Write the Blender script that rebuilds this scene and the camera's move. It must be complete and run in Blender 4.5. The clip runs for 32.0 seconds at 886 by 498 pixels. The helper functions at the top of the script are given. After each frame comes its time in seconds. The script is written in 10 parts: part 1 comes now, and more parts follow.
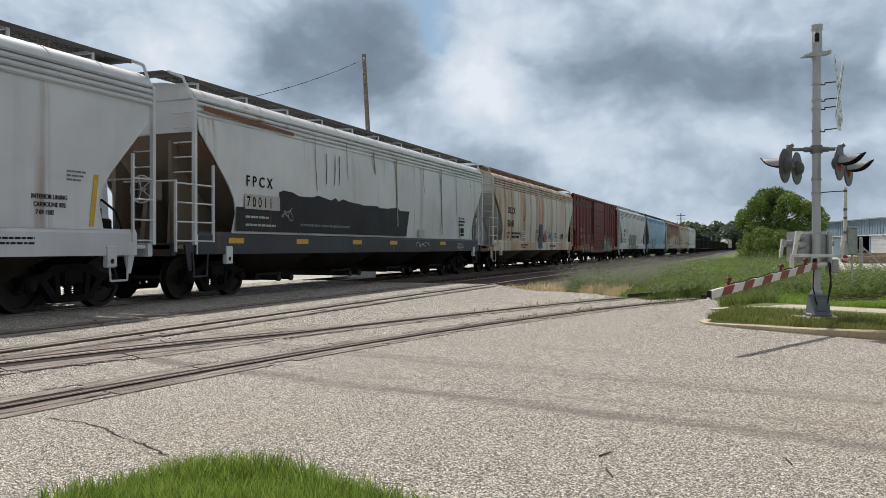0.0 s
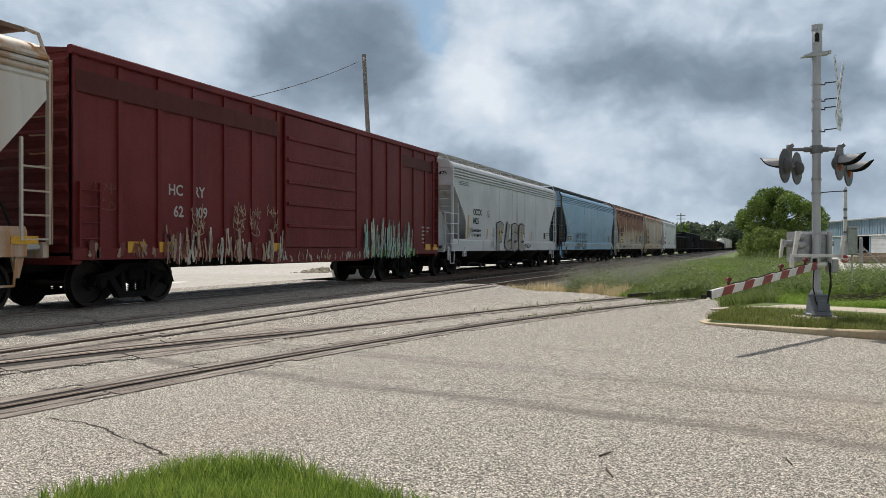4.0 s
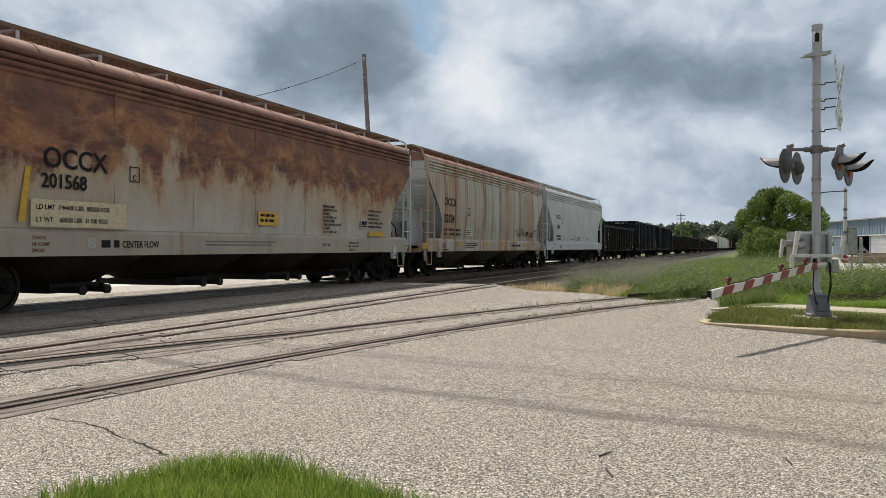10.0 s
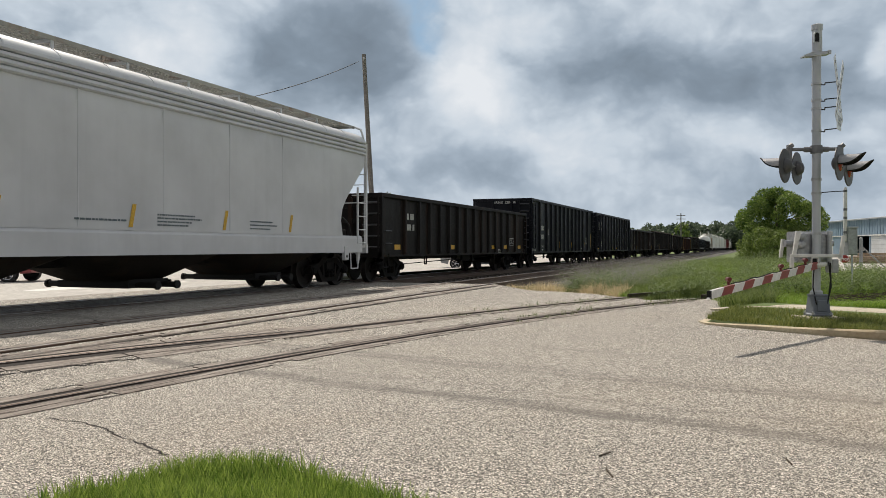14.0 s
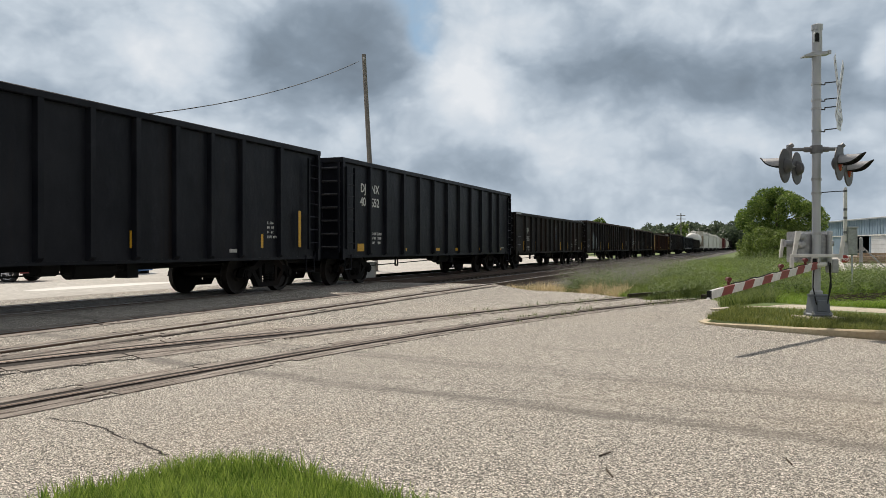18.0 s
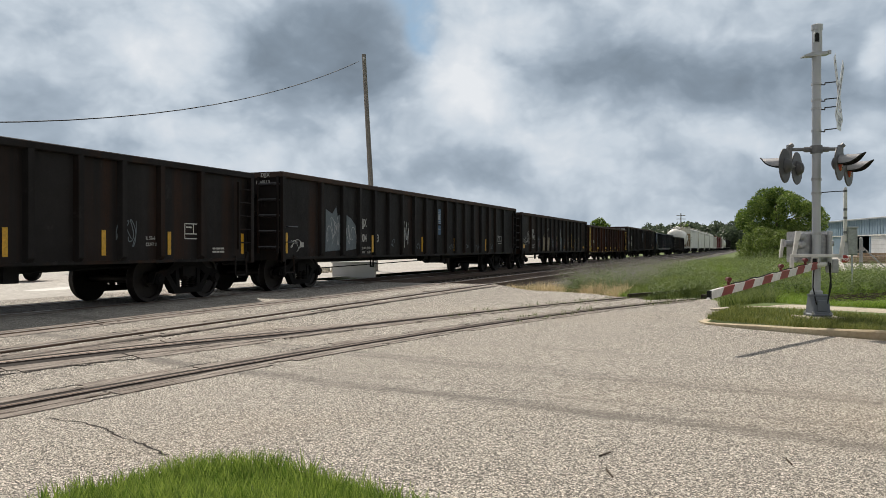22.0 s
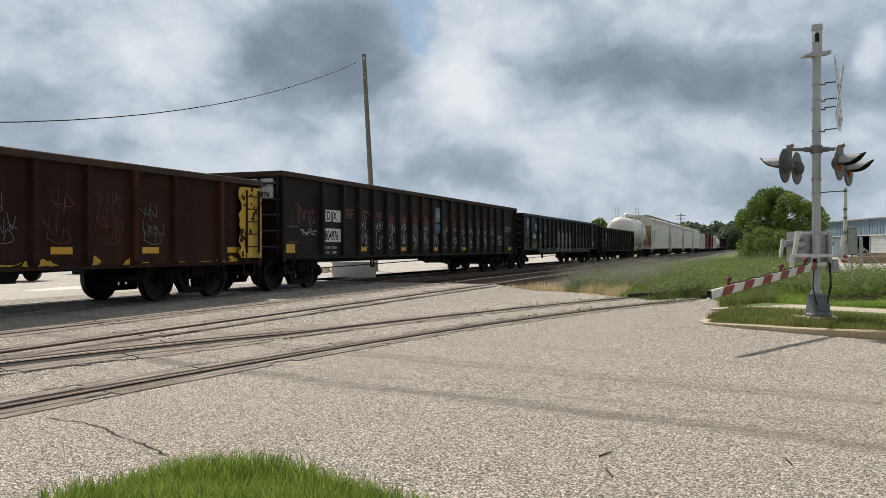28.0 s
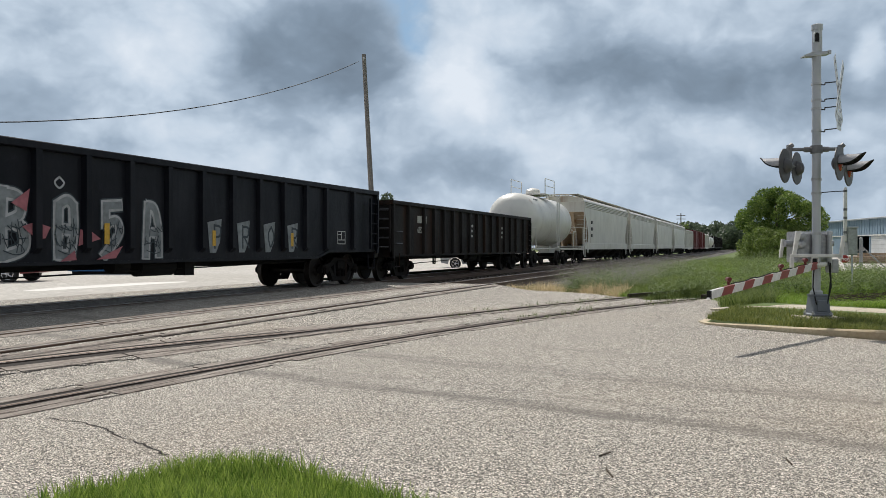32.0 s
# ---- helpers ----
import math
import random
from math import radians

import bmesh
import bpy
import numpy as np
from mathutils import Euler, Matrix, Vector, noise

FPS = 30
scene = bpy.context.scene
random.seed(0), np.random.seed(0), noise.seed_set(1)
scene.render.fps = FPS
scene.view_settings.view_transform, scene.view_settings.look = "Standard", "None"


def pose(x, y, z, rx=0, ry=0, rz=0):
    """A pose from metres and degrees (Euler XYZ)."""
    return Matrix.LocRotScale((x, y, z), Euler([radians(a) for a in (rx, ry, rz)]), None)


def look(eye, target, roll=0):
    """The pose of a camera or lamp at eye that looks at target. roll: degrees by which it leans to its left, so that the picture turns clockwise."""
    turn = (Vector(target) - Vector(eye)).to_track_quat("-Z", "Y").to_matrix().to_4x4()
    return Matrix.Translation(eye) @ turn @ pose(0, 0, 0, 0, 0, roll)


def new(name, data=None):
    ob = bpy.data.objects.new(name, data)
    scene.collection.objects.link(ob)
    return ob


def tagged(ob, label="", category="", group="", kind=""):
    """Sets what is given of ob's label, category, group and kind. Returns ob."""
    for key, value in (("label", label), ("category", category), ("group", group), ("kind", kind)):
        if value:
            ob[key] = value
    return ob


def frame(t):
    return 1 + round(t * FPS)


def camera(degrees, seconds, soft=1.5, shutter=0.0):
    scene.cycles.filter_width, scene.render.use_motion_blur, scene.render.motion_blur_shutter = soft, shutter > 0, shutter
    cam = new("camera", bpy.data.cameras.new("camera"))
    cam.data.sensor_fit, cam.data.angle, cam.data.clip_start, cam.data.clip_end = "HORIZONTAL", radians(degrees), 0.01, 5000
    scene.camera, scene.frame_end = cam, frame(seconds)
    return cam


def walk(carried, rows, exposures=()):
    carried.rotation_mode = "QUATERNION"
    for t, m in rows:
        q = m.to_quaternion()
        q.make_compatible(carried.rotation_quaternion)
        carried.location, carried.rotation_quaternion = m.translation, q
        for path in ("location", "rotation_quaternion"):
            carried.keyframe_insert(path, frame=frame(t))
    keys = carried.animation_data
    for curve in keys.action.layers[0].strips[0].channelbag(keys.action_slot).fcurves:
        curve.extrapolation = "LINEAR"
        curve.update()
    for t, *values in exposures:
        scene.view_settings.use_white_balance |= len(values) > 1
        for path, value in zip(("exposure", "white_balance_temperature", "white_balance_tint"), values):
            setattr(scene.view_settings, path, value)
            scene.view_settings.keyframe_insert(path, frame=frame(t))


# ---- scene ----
cam = camera(57.47, 32.0, soft=0.75)
EYE = (0.0, 0.0, 1.095)
YAW = radians(21.18)
AIM = (math.cos(YAW) * 100, math.sin(YAW) * 100, 1.095 - 0.21)
walk(cam, [(0.0, look(EYE, AIM)), (32.0, look(EYE, AIM))], exposures=[(0.0, 0.0, 6500, 10), (6.0, 0.0, 6520, 10), (8.0, 0.0, 6520, 10), (10.0, 0.0, 6760, 11), (14.0, 0.0, 6820, 11), (25.0, 0.0, 6850, 11), (28.0, 0.0, 6800, 11), (30.0, 0.0, 6550, 10), (32.0, 0.0, 6420, 10)])

# ---- light: broken cloud, sun high behind the train ----
SUN_TO = Vector((0.62, 0.50, 1.0)).normalized()
SUN_EL = math.asin(SUN_TO.z)
SUN_AZ = math.atan2(SUN_TO.x, SUN_TO.y)
world = bpy.data.worlds.new("sky")
scene.world = world
world.use_nodes = True
wn, wl = world.node_tree.nodes, world.node_tree.links
wn.clear()
sky_tex = wn.new("ShaderNodeTexSky")
sky_tex.sky_type, sky_tex.sun_disc = "NISHITA", False
sky_tex.sun_elevation, sky_tex.sun_rotation = SUN_EL, SUN_AZ
w_bg = wn.new("ShaderNodeBackground")
w_bg.inputs["Strength"].default_value = 0.09
w_cloud = wn.new("ShaderNodeTexNoise")
w_cloud.inputs["Scale"].default_value, w_cloud.inputs["Detail"].default_value = 2.2, 8.0
w_ramp = wn.new("ShaderNodeValToRGB")
w_ramp.color_ramp.elements[0].position, w_ramp.color_ramp.elements[0].color = 0.36, (3.0, 3.3, 3.7, 1)
w_ramp.color_ramp.elements[1].position, w_ramp.color_ramp.elements[1].color = 0.66, (6.6, 6.9, 7.2, 1)
w_mix = wn.new("ShaderNodeMixRGB")
w_mix.inputs["Fac"].default_value = 0.88
w_out = wn.new("ShaderNodeOutputWorld")
wl.new(w_cloud.outputs["Fac"], w_ramp.inputs["Fac"])
wl.new(sky_tex.outputs["Color"], w_mix.inputs["Color1"])
wl.new(w_ramp.outputs["Color"], w_mix.inputs["Color2"])
wl.new(w_mix.outputs["Color"], w_bg.inputs["Color"])
wl.new(w_bg.outputs["Background"], w_out.inputs["Surface"])

sun_data = bpy.data.lights.new("sun", "SUN")
sun_data.energy, sun_data.angle, sun_data.color = 4.0, radians(1.0), (1.0, 0.94, 0.86)
sun = new("sun", sun_data)
sun.matrix_world = look(SUN_TO * 300, (0, 0, 0))

# ---- materials ----
MATS = {}


def nodes_of(name):
    m = bpy.data.materials.new(name)
    m.use_nodes = True
    nt = m.node_tree
    return m, nt.nodes, nt.links, nt.nodes["Principled BSDF"]


def noise_node(n, l, scale, detail=5.0, rough=0.55, stretch=None, source="Object", distort=0.0, vary=False):
    tex = n.new("ShaderNodeTexNoise")
    tex.inputs["Scale"].default_value = scale
    tex.inputs["Detail"].default_value = detail
    tex.inputs["Roughness"].default_value = rough
    tex.inputs["Distortion"].default_value = distort
    co = n.new("ShaderNodeTexCoord")
    out = co.outputs[source]
    if stretch:
        mp = n.new("ShaderNodeMapping")
        mp.inputs["Scale"].default_value = stretch
        l.new(out, mp.inputs["Vector"])
        out = mp.outputs["Vector"]
    if vary:
        info = n.new("ShaderNodeObjectInfo")
        mul = n.new("ShaderNodeMath")
        mul.operation = "MULTIPLY"
        mul.inputs[1].default_value = 60.0
        l.new(info.outputs["Random"], mul.inputs[0])
        ad = n.new("ShaderNodeVectorMath")
        l.new(out, ad.inputs[0])
        l.new(mul.outputs[0], ad.inputs[1])
        out = ad.outputs[0]
    l.new(out, tex.inputs["Vector"])
    return tex.outputs["Fac"]


def ramp_node(n, l, fac, stops):
    r = n.new("ShaderNodeValToRGB")
    el = r.color_ramp.elements
    while len(el) < len(stops):
        el.new(0.5)
    for e, (p, c) in zip(el, stops):
        e.position = p
        e.color = (*c, 1) if len(c) == 3 else c
    l.new(fac, r.inputs["Fac"])
    return r.outputs["Color"]


def mix_node(n, l, fac, a, b, mode="MIX"):
    m = n.new("ShaderNodeMixRGB")
    m.blend_type = mode
    for key, v in (("Fac", fac), ("Color1", a), ("Color2", b)):
        if isinstance(v, (int, float)):
            m.inputs[key].default_value = v
        elif isinstance(v, tuple):
            m.inputs[key].default_value = (*v, 1)
        else:
            l.new(v, m.inputs[key])
    return m.outputs["Color"]


def bump_node(n, l, height, strength, distance, bsdf):
    b = n.new("ShaderNodeBump")
    b.inputs["Strength"].default_value, b.inputs["Distance"].default_value = strength, distance
    l.new(height, b.inputs["Height"])
    l.new(b.outputs["Normal"], bsdf.inputs["Normal"])


def paint(name, base, rust=0.0, rough=0.55, dirt=0.35, rust_col=(0.20, 0.075, 0.03), streak=1.0, metal=0.0, top_rust=0.0, spec=0.5, dents=0.0, scuff=0.0):
    """Weathered paint: blotches, vertical dirt streaks, rust runs."""
    if name in MATS:
        return MATS[name]
    m, n, l, b = nodes_of(name)
    big = noise_node(n, l, 0.7, 4.0, vary=True)
    fine = noise_node(n, l, 26.0, 5.0)
    runs = noise_node(n, l, 1.6 * streak, 6.0, 0.6, (2.4, 1.0, 0.10), vary=True)
    dark = tuple(c * 0.62 for c in base)
    light = tuple(min(1.0, c * 1.10 + 0.012) for c in base)
    col = ramp_node(n, l, big, [(0.3, tuple(c * 0.9 for c in base)), (0.7, light)])
    grime = ramp_node(n, l, runs, [(0.50, (0, 0, 0)), (0.78, (dirt, dirt, dirt))])
    col = mix_node(n, l, grime, col, dark)
    if rust > 0:
        runs2 = noise_node(n, l, 1.1 * streak, 8.0, 0.62, (1.6, 1.0, 0.05), distort=0.25, vary=True)
        blot = noise_node(n, l, 0.42, 6.0, 0.6, vary=True)
        k = 0.60 - 0.16 * rust
        m1 = ramp_node(n, l, runs2, [(k, (0, 0, 0)), (min(0.99, k + 0.16), (0.9, 0.9, 0.9))])
        m2 = ramp_node(n, l, blot, [(0.38, (0.12, 0.12, 0.12)), (0.58, (1, 1, 1))])
        fac = mix_node(n, l, 1.0, m1, m2, "MULTIPLY")
        if top_rust > 0:
            co = n.new("ShaderNodeTexCoord")
            sep = n.new("ShaderNodeSeparateXYZ")
            l.new(co.outputs["Object"], sep.inputs["Vector"])
            edge = noise_node(n, l, 1.2, 7.0, 0.65, (1.8, 1.0, 0.25), vary=True)
            ad = n.new("ShaderNodeMath")
            ad.operation = "MULTIPLY_ADD"
            l.new(edge, ad.inputs[0])
            ad.inputs[1].default_value = 3.2
            l.new(sep.outputs["Z"], ad.inputs[2])
            mr = n.new("ShaderNodeMapRange")
            mr.inputs["From Min"].default_value, mr.inputs["From Max"].default_value = 4.55 - top_rust, 6.0 - top_rust
            l.new(ad.outputs[0], mr.inputs["Value"])
            fac = mix_node(n, l, 1.0, fac, mr.outputs["Result"], "LIGHTEN")
        rcol = ramp_node(n, l, fine, [(0.3, tuple(c * 0.7 for c in rust_col)), (0.7, tuple(c * 1.35 for c in rust_col))])
        col = mix_node(n, l, fac, col, rcol)
    if scuff > 0:
        marks = noise_node(n, l, 3.1, 10.0, 0.72, (1.0, 1.0, 0.8), distort=0.5, vary=True)
        fac = ramp_node(n, l, marks, [(0.60, (0, 0, 0)), (0.66, (scuff,) * 3)])
        col = mix_node(n, l, fac, col, tuple(c * 2.6 + 0.02 for c in base))
        chips_ = noise_node(n, l, 11.0, 8.0, 0.7, (1.0, 1.0, 0.5), vary=True)
        col = mix_node(n, l, ramp_node(n, l, chips_, [(0.66, (0, 0, 0)), (0.70, (scuff,) * 3)]), col, tuple(c * 1.5 for c in rust_col))
    l.new(col, b.inputs["Base Color"])
    rr = ramp_node(n, l, fine, [(0.3, (rough - 0.08,) * 3), (0.7, (min(1, rough + 0.12),) * 3)])
    l.new(rr, b.inputs["Roughness"])
    b.inputs["Metallic"].default_value = metal
    b.inputs["Specular IOR Level"].default_value = spec
    if dents > 0:
        buckle = noise_node(n, l, 1.5, 3.0, 0.5, (1.0, 1.0, 0.55), distort=0.3, vary=True)
        bump_node(n, l, mix_node(n, l, 0.06, buckle, fine), dents, 0.12, b)
    else:
        bump_node(n, l, mix_node(n, l, 0.25, big, fine), 0.12, 0.02, b)
    MATS[name] = m
    return m


def ragged_rust(name, base, start=2.6):
    """Pale paint lost to rust from the top down, with a ragged edge and an orange stain below it."""
    m, n, l, b = nodes_of(name)
    big = noise_node(n, l, 0.8, 5.0)
    fine = noise_node(n, l, 22.0, 6.0, 0.65)
    col = ramp_node(n, l, big, [(0.3, tuple(c * 0.86 for c in base)), (0.7, tuple(c * 1.08 for c in base))])
    grime = noise_node(n, l, 2.0, 6.0, 0.6, (2.0, 1.0, 0.12))
    col = mix_node(n, l, ramp_node(n, l, grime, [(0.5, (0, 0, 0)), (0.75, (0.45, 0.45, 0.45))]), col, (0.24, 0.19, 0.13))
    co = n.new("ShaderNodeTexCoord")
    sep = n.new("ShaderNodeSeparateXYZ")
    l.new(co.outputs["Object"], sep.inputs["Vector"])
    lo = noise_node(n, l, 0.55, 5.0, 0.6, (1.0, 1.0, 0.7))
    hi = noise_node(n, l, 1.7, 8.0, 0.70, (1.0, 1.0, 0.6))

    def madd(a, k, c):
        q = n.new("ShaderNodeMath")
        q.operation = "MULTIPLY_ADD"
        l.new(a, q.inputs[0])
        q.inputs[1].default_value = k
        l.new(c, q.inputs[2])
        return q.outputs[0]

    level = madd(lo, 3.4, madd(hi, 2.2, sep.outputs["Z"]))

    def above(z0, z1, k):
        r = n.new("ShaderNodeMapRange")
        r.inputs["From Min"].default_value, r.inputs["From Max"].default_value = z0 + 2.8, z1 + 2.8
        r.inputs["To Max"].default_value = k
        l.new(level, r.inputs["Value"])
        return r.outputs["Result"]

    col = mix_node(n, l, above(start - 0.95, start - 0.05, 0.62), col, (0.40, 0.235, 0.105))
    tone = noise_node(n, l, 1.3, 8.0, 0.68, (1.0, 1.0, 1.5), distort=0.5)
    rust = ramp_node(n, l, tone, [(0.36, (0.075, 0.028, 0.026)), (0.46, (0.17, 0.062, 0.042)), (0.56, (0.34, 0.14, 0.060)), (0.68, (0.52, 0.28, 0.13))])
    brush = noise_node(n, l, 3.0, 7.0, 0.7, (0.5, 1.0, 4.0), distort=0.8)
    rust = mix_node(n, l, ramp_node(n, l, brush, [(0.52, (0, 0, 0)), (0.62, (0.6, 0.6, 0.6))]), rust, (0.32, 0.19, 0.12))
    rust = mix_node(n, l, above(start + 0.55, start + 1.25, 0.75), rust, mix_node(n, l, tone, (0.070, 0.026, 0.027), (0.26, 0.105, 0.075)))
    rust = mix_node(n, l, ramp_node(n, l, fine, [(0.4, (0, 0, 0)), (0.8, (0.4, 0.4, 0.4))]), rust, (0.10, 0.04, 0.03))
    col = mix_node(n, l, above(start - 0.10, start + 0.22, 0.95), col, rust)
    l.new(col, b.inputs["Base Color"])
    b.inputs["Roughness"].default_value = 0.75
    bump_node(n, l, fine, 0.15, 0.01, b)
    MATS[name] = m
    return m


def streaked(name, base, tan, amount):
    """Pale paint with straight rust runs from the eaves to the sill."""
    m, n, l, b = nodes_of(name)
    big = noise_node(n, l, 0.8, 5.0, vary=True)
    fine = noise_node(n, l, 24.0, 6.0, 0.6)
    col = ramp_node(n, l, big, [(0.3, tuple(c * 0.93 for c in base)), (0.7, tuple(c * 1.06 for c in base))])
    wide = noise_node(n, l, 0.62, 3.0, 0.5, (1.0, 1.0, 0.02), vary=True)
    slim = noise_node(n, l, 4.2, 5.0, 0.65, (1.0, 1.0, 0.03), vary=True)
    frag = noise_node(n, l, 1.6, 6.0, 0.62, (1.6, 1.0, 0.5), vary=True)
    fw = ramp_node(n, l, wide, [(0.48 - 0.08 * amount, (0.04, 0.04, 0.04)), (0.56 - 0.04 * amount, (1, 1, 1))])
    fs = ramp_node(n, l, slim, [(0.38, (0.35, 0.35, 0.35)), (0.58, (1, 1, 1))])
    fac = mix_node(n, l, 1.0, fw, fs, "MULTIPLY")
    ff = ramp_node(n, l, frag, [(0.32, (0.45, 0.45, 0.45)), (0.60, (1, 1, 1))])
    fac = mix_node(n, l, 1.0, fac, ff, "MULTIPLY")
    tint = ramp_node(n, l, fine, [(0.3, tuple(c * 0.85 for c in tan)), (0.7, tuple(c * 1.15 for c in tan))])
    col = mix_node(n, l, fac, col, tint)
    # rust that has run from the welded seams, one panel apart
    co = n.new("ShaderNodeTexCoord")
    sep = n.new("ShaderNodeSeparateXYZ")
    l.new(co.outputs["Object"], sep.inputs["Vector"])
    wav = noise_node(n, l, 0.9, 3.0, 0.5, (0.4, 1.0, 1.0))

    def calc(op, a, c, e=0.0):
        q = n.new("ShaderNodeMath")
        q.operation = op
        for i_, v in enumerate((a, c, e)):
            if isinstance(v, (int, float)):
                q.inputs[i_].default_value = v
            else:
                l.new(v, q.inputs[i_])
        return q.outputs[0]

    along_ = calc("DIVIDE", calc("MULTIPLY_ADD", wav, 0.10, sep.outputs["X"]), 1.12)
    phase = calc("FRACT", along_, 0.0)
    cell = n.new("ShaderNodeTexWhiteNoise")
    cell.noise_dimensions = "1D"
    l.new(calc("FLOOR", along_, 0.0), cell.inputs["W"])
    runs = ramp_node(n, l, phase, [(0.0, (0.85, 0.85, 0.85)), (0.05, (1, 1, 1)), (0.16, (0.45, 0.45, 0.45)), (0.42, (0, 0, 0)), (0.96, (0, 0, 0)), (1.0, (0.8, 0.8, 0.8))])
    keep = ramp_node(n, l, cell.outputs["Value"], [(0.25, (0.12, 0.12, 0.12)), (0.75, (1, 1, 1))])
    runs = mix_node(n, l, 1.0, mix_node(n, l, 1.0, runs, keep, "MULTIPLY"), ff, "MULTIPLY")
    col = mix_node(n, l, runs, col, mix_node(n, l, fine, tuple(c * 0.55 for c in tan), tuple(c * 0.95 for c in tan)))
    seam = ramp_node(n, l, phase, [(0.0, (0.75, 0.75, 0.75)), (0.018, (0.8, 0.8, 0.8)), (0.034, (0, 0, 0)), (1.0, (0, 0, 0))])
    col = mix_node(n, l, mix_node(n, l, 1.0, seam, keep, "MULTIPLY"), col, (0.075, 0.035, 0.016))
    grey = noise_node(n, l, 1.2, 6.0, 0.62, (2.0, 1.0, 0.10), vary=True)
    col = mix_node(n, l, ramp_node(n, l, grey, [(0.52, (0, 0, 0)), (0.72, (0.5, 0.5, 0.5))]), col, tuple(c * 0.5 for c in base))
    l.new(col, b.inputs["Base Color"])
    b.inputs["Roughness"].default_value = 0.6
    bump_node(n, l, fine, 0.10, 0.01, b)
    MATS[name] = m
    return m


def speckle(name, stops, scale, rough=0.9, big=0.25, tint=(0.2, 0.18, 0.15), bump=0.5, dist=0.01, stain=0.5, source="Object"):
    """Grainy mineral surface: grains, broad patches and stains."""
    if name in MATS:
        return MATS[name]
    m, n, l, b = nodes_of(name)
    grain = noise_node(n, l, scale, 3.0, 0.7, source=source)
    patch = noise_node(n, l, big, 5.0, 0.6, source=source)
    vor = n.new("ShaderNodeTexVoronoi")
    vor.inputs["Scale"].default_value = scale * 0.8
    co = n.new("ShaderNodeTexCoord")
    l.new(co.outputs[source], vor.inputs["Vector"])
    g2 = mix_node(n, l, 0.5, grain, vor.outputs["Color"])
    col = ramp_node(n, l, g2, stops)
    st = ramp_node(n, l, patch, [(0.48, (0, 0, 0)), (0.75, (stain, stain, stain))])
    col = mix_node(n, l, st, col, tint)
    l.new(col, b.inputs["Base Color"])
    b.inputs["Roughness"].default_value = rough
    bump_node(n, l, g2, bump, dist, b)
    MATS[name] = m
    return m


def plain(name, col, rough=0.6, metal=0.0, var=0.2, scale=14.0, glow=0.0):
    if name in MATS:
        return MATS[name]
    m, n, l, b = nodes_of(name)
    f = noise_node(n, l, scale, 5.0)
    g = noise_node(n, l, scale * 0.12, 4.0)
    c = ramp_node(n, l, f, [(0.3, tuple(v * (1 - var) for v in col)), (0.7, tuple(min(1, v * (1 + var)) for v in col))])
    c = mix_node(n, l, ramp_node(n, l, g, [(0.4, (0, 0, 0)), (0.8, (var, var, var))]), c, tuple(v * 0.6 for v in col))
    l.new(c, b.inputs["Base Color"])
    b.inputs["Roughness"].default_value, b.inputs["Metallic"].default_value = rough, metal
    if glow:
        b.inputs["Emission Color"].default_value, b.inputs["Emission Strength"].default_value = (*col, 1), glow
    MATS[name] = m
    return m


def leafy(name, a, b_, scale=3.0, trans=0.4):
    if name in MATS:
        return MATS[name]
    m, n, l, b = nodes_of(name)
    geo = n.new("ShaderNodeNewGeometry")
    f = noise_node(n, l, scale, 3.0)
    mx = mix_node(n, l, 0.6, f, geo.outputs["Random Per Island"])
    col = ramp_node(n, l, mx, [(0.2, a), (0.8, b_)])
    l.new(col, b.inputs["Base Color"])
    b.inputs["Roughness"].default_value = 0.55
    tl, ms = n.new("ShaderNodeBsdfTranslucent"), n.new("ShaderNodeMixShader")
    l.new(col, tl.inputs["Color"])
    ms.inputs["Fac"].default_value = trans
    l.new(b.outputs["BSDF"], ms.inputs[1])
    l.new(tl.outputs["BSDF"], ms.inputs[2])
    l.new(ms.outputs["Shader"], n["Material Output"].inputs["Surface"])
    MATS[name] = m
    return m




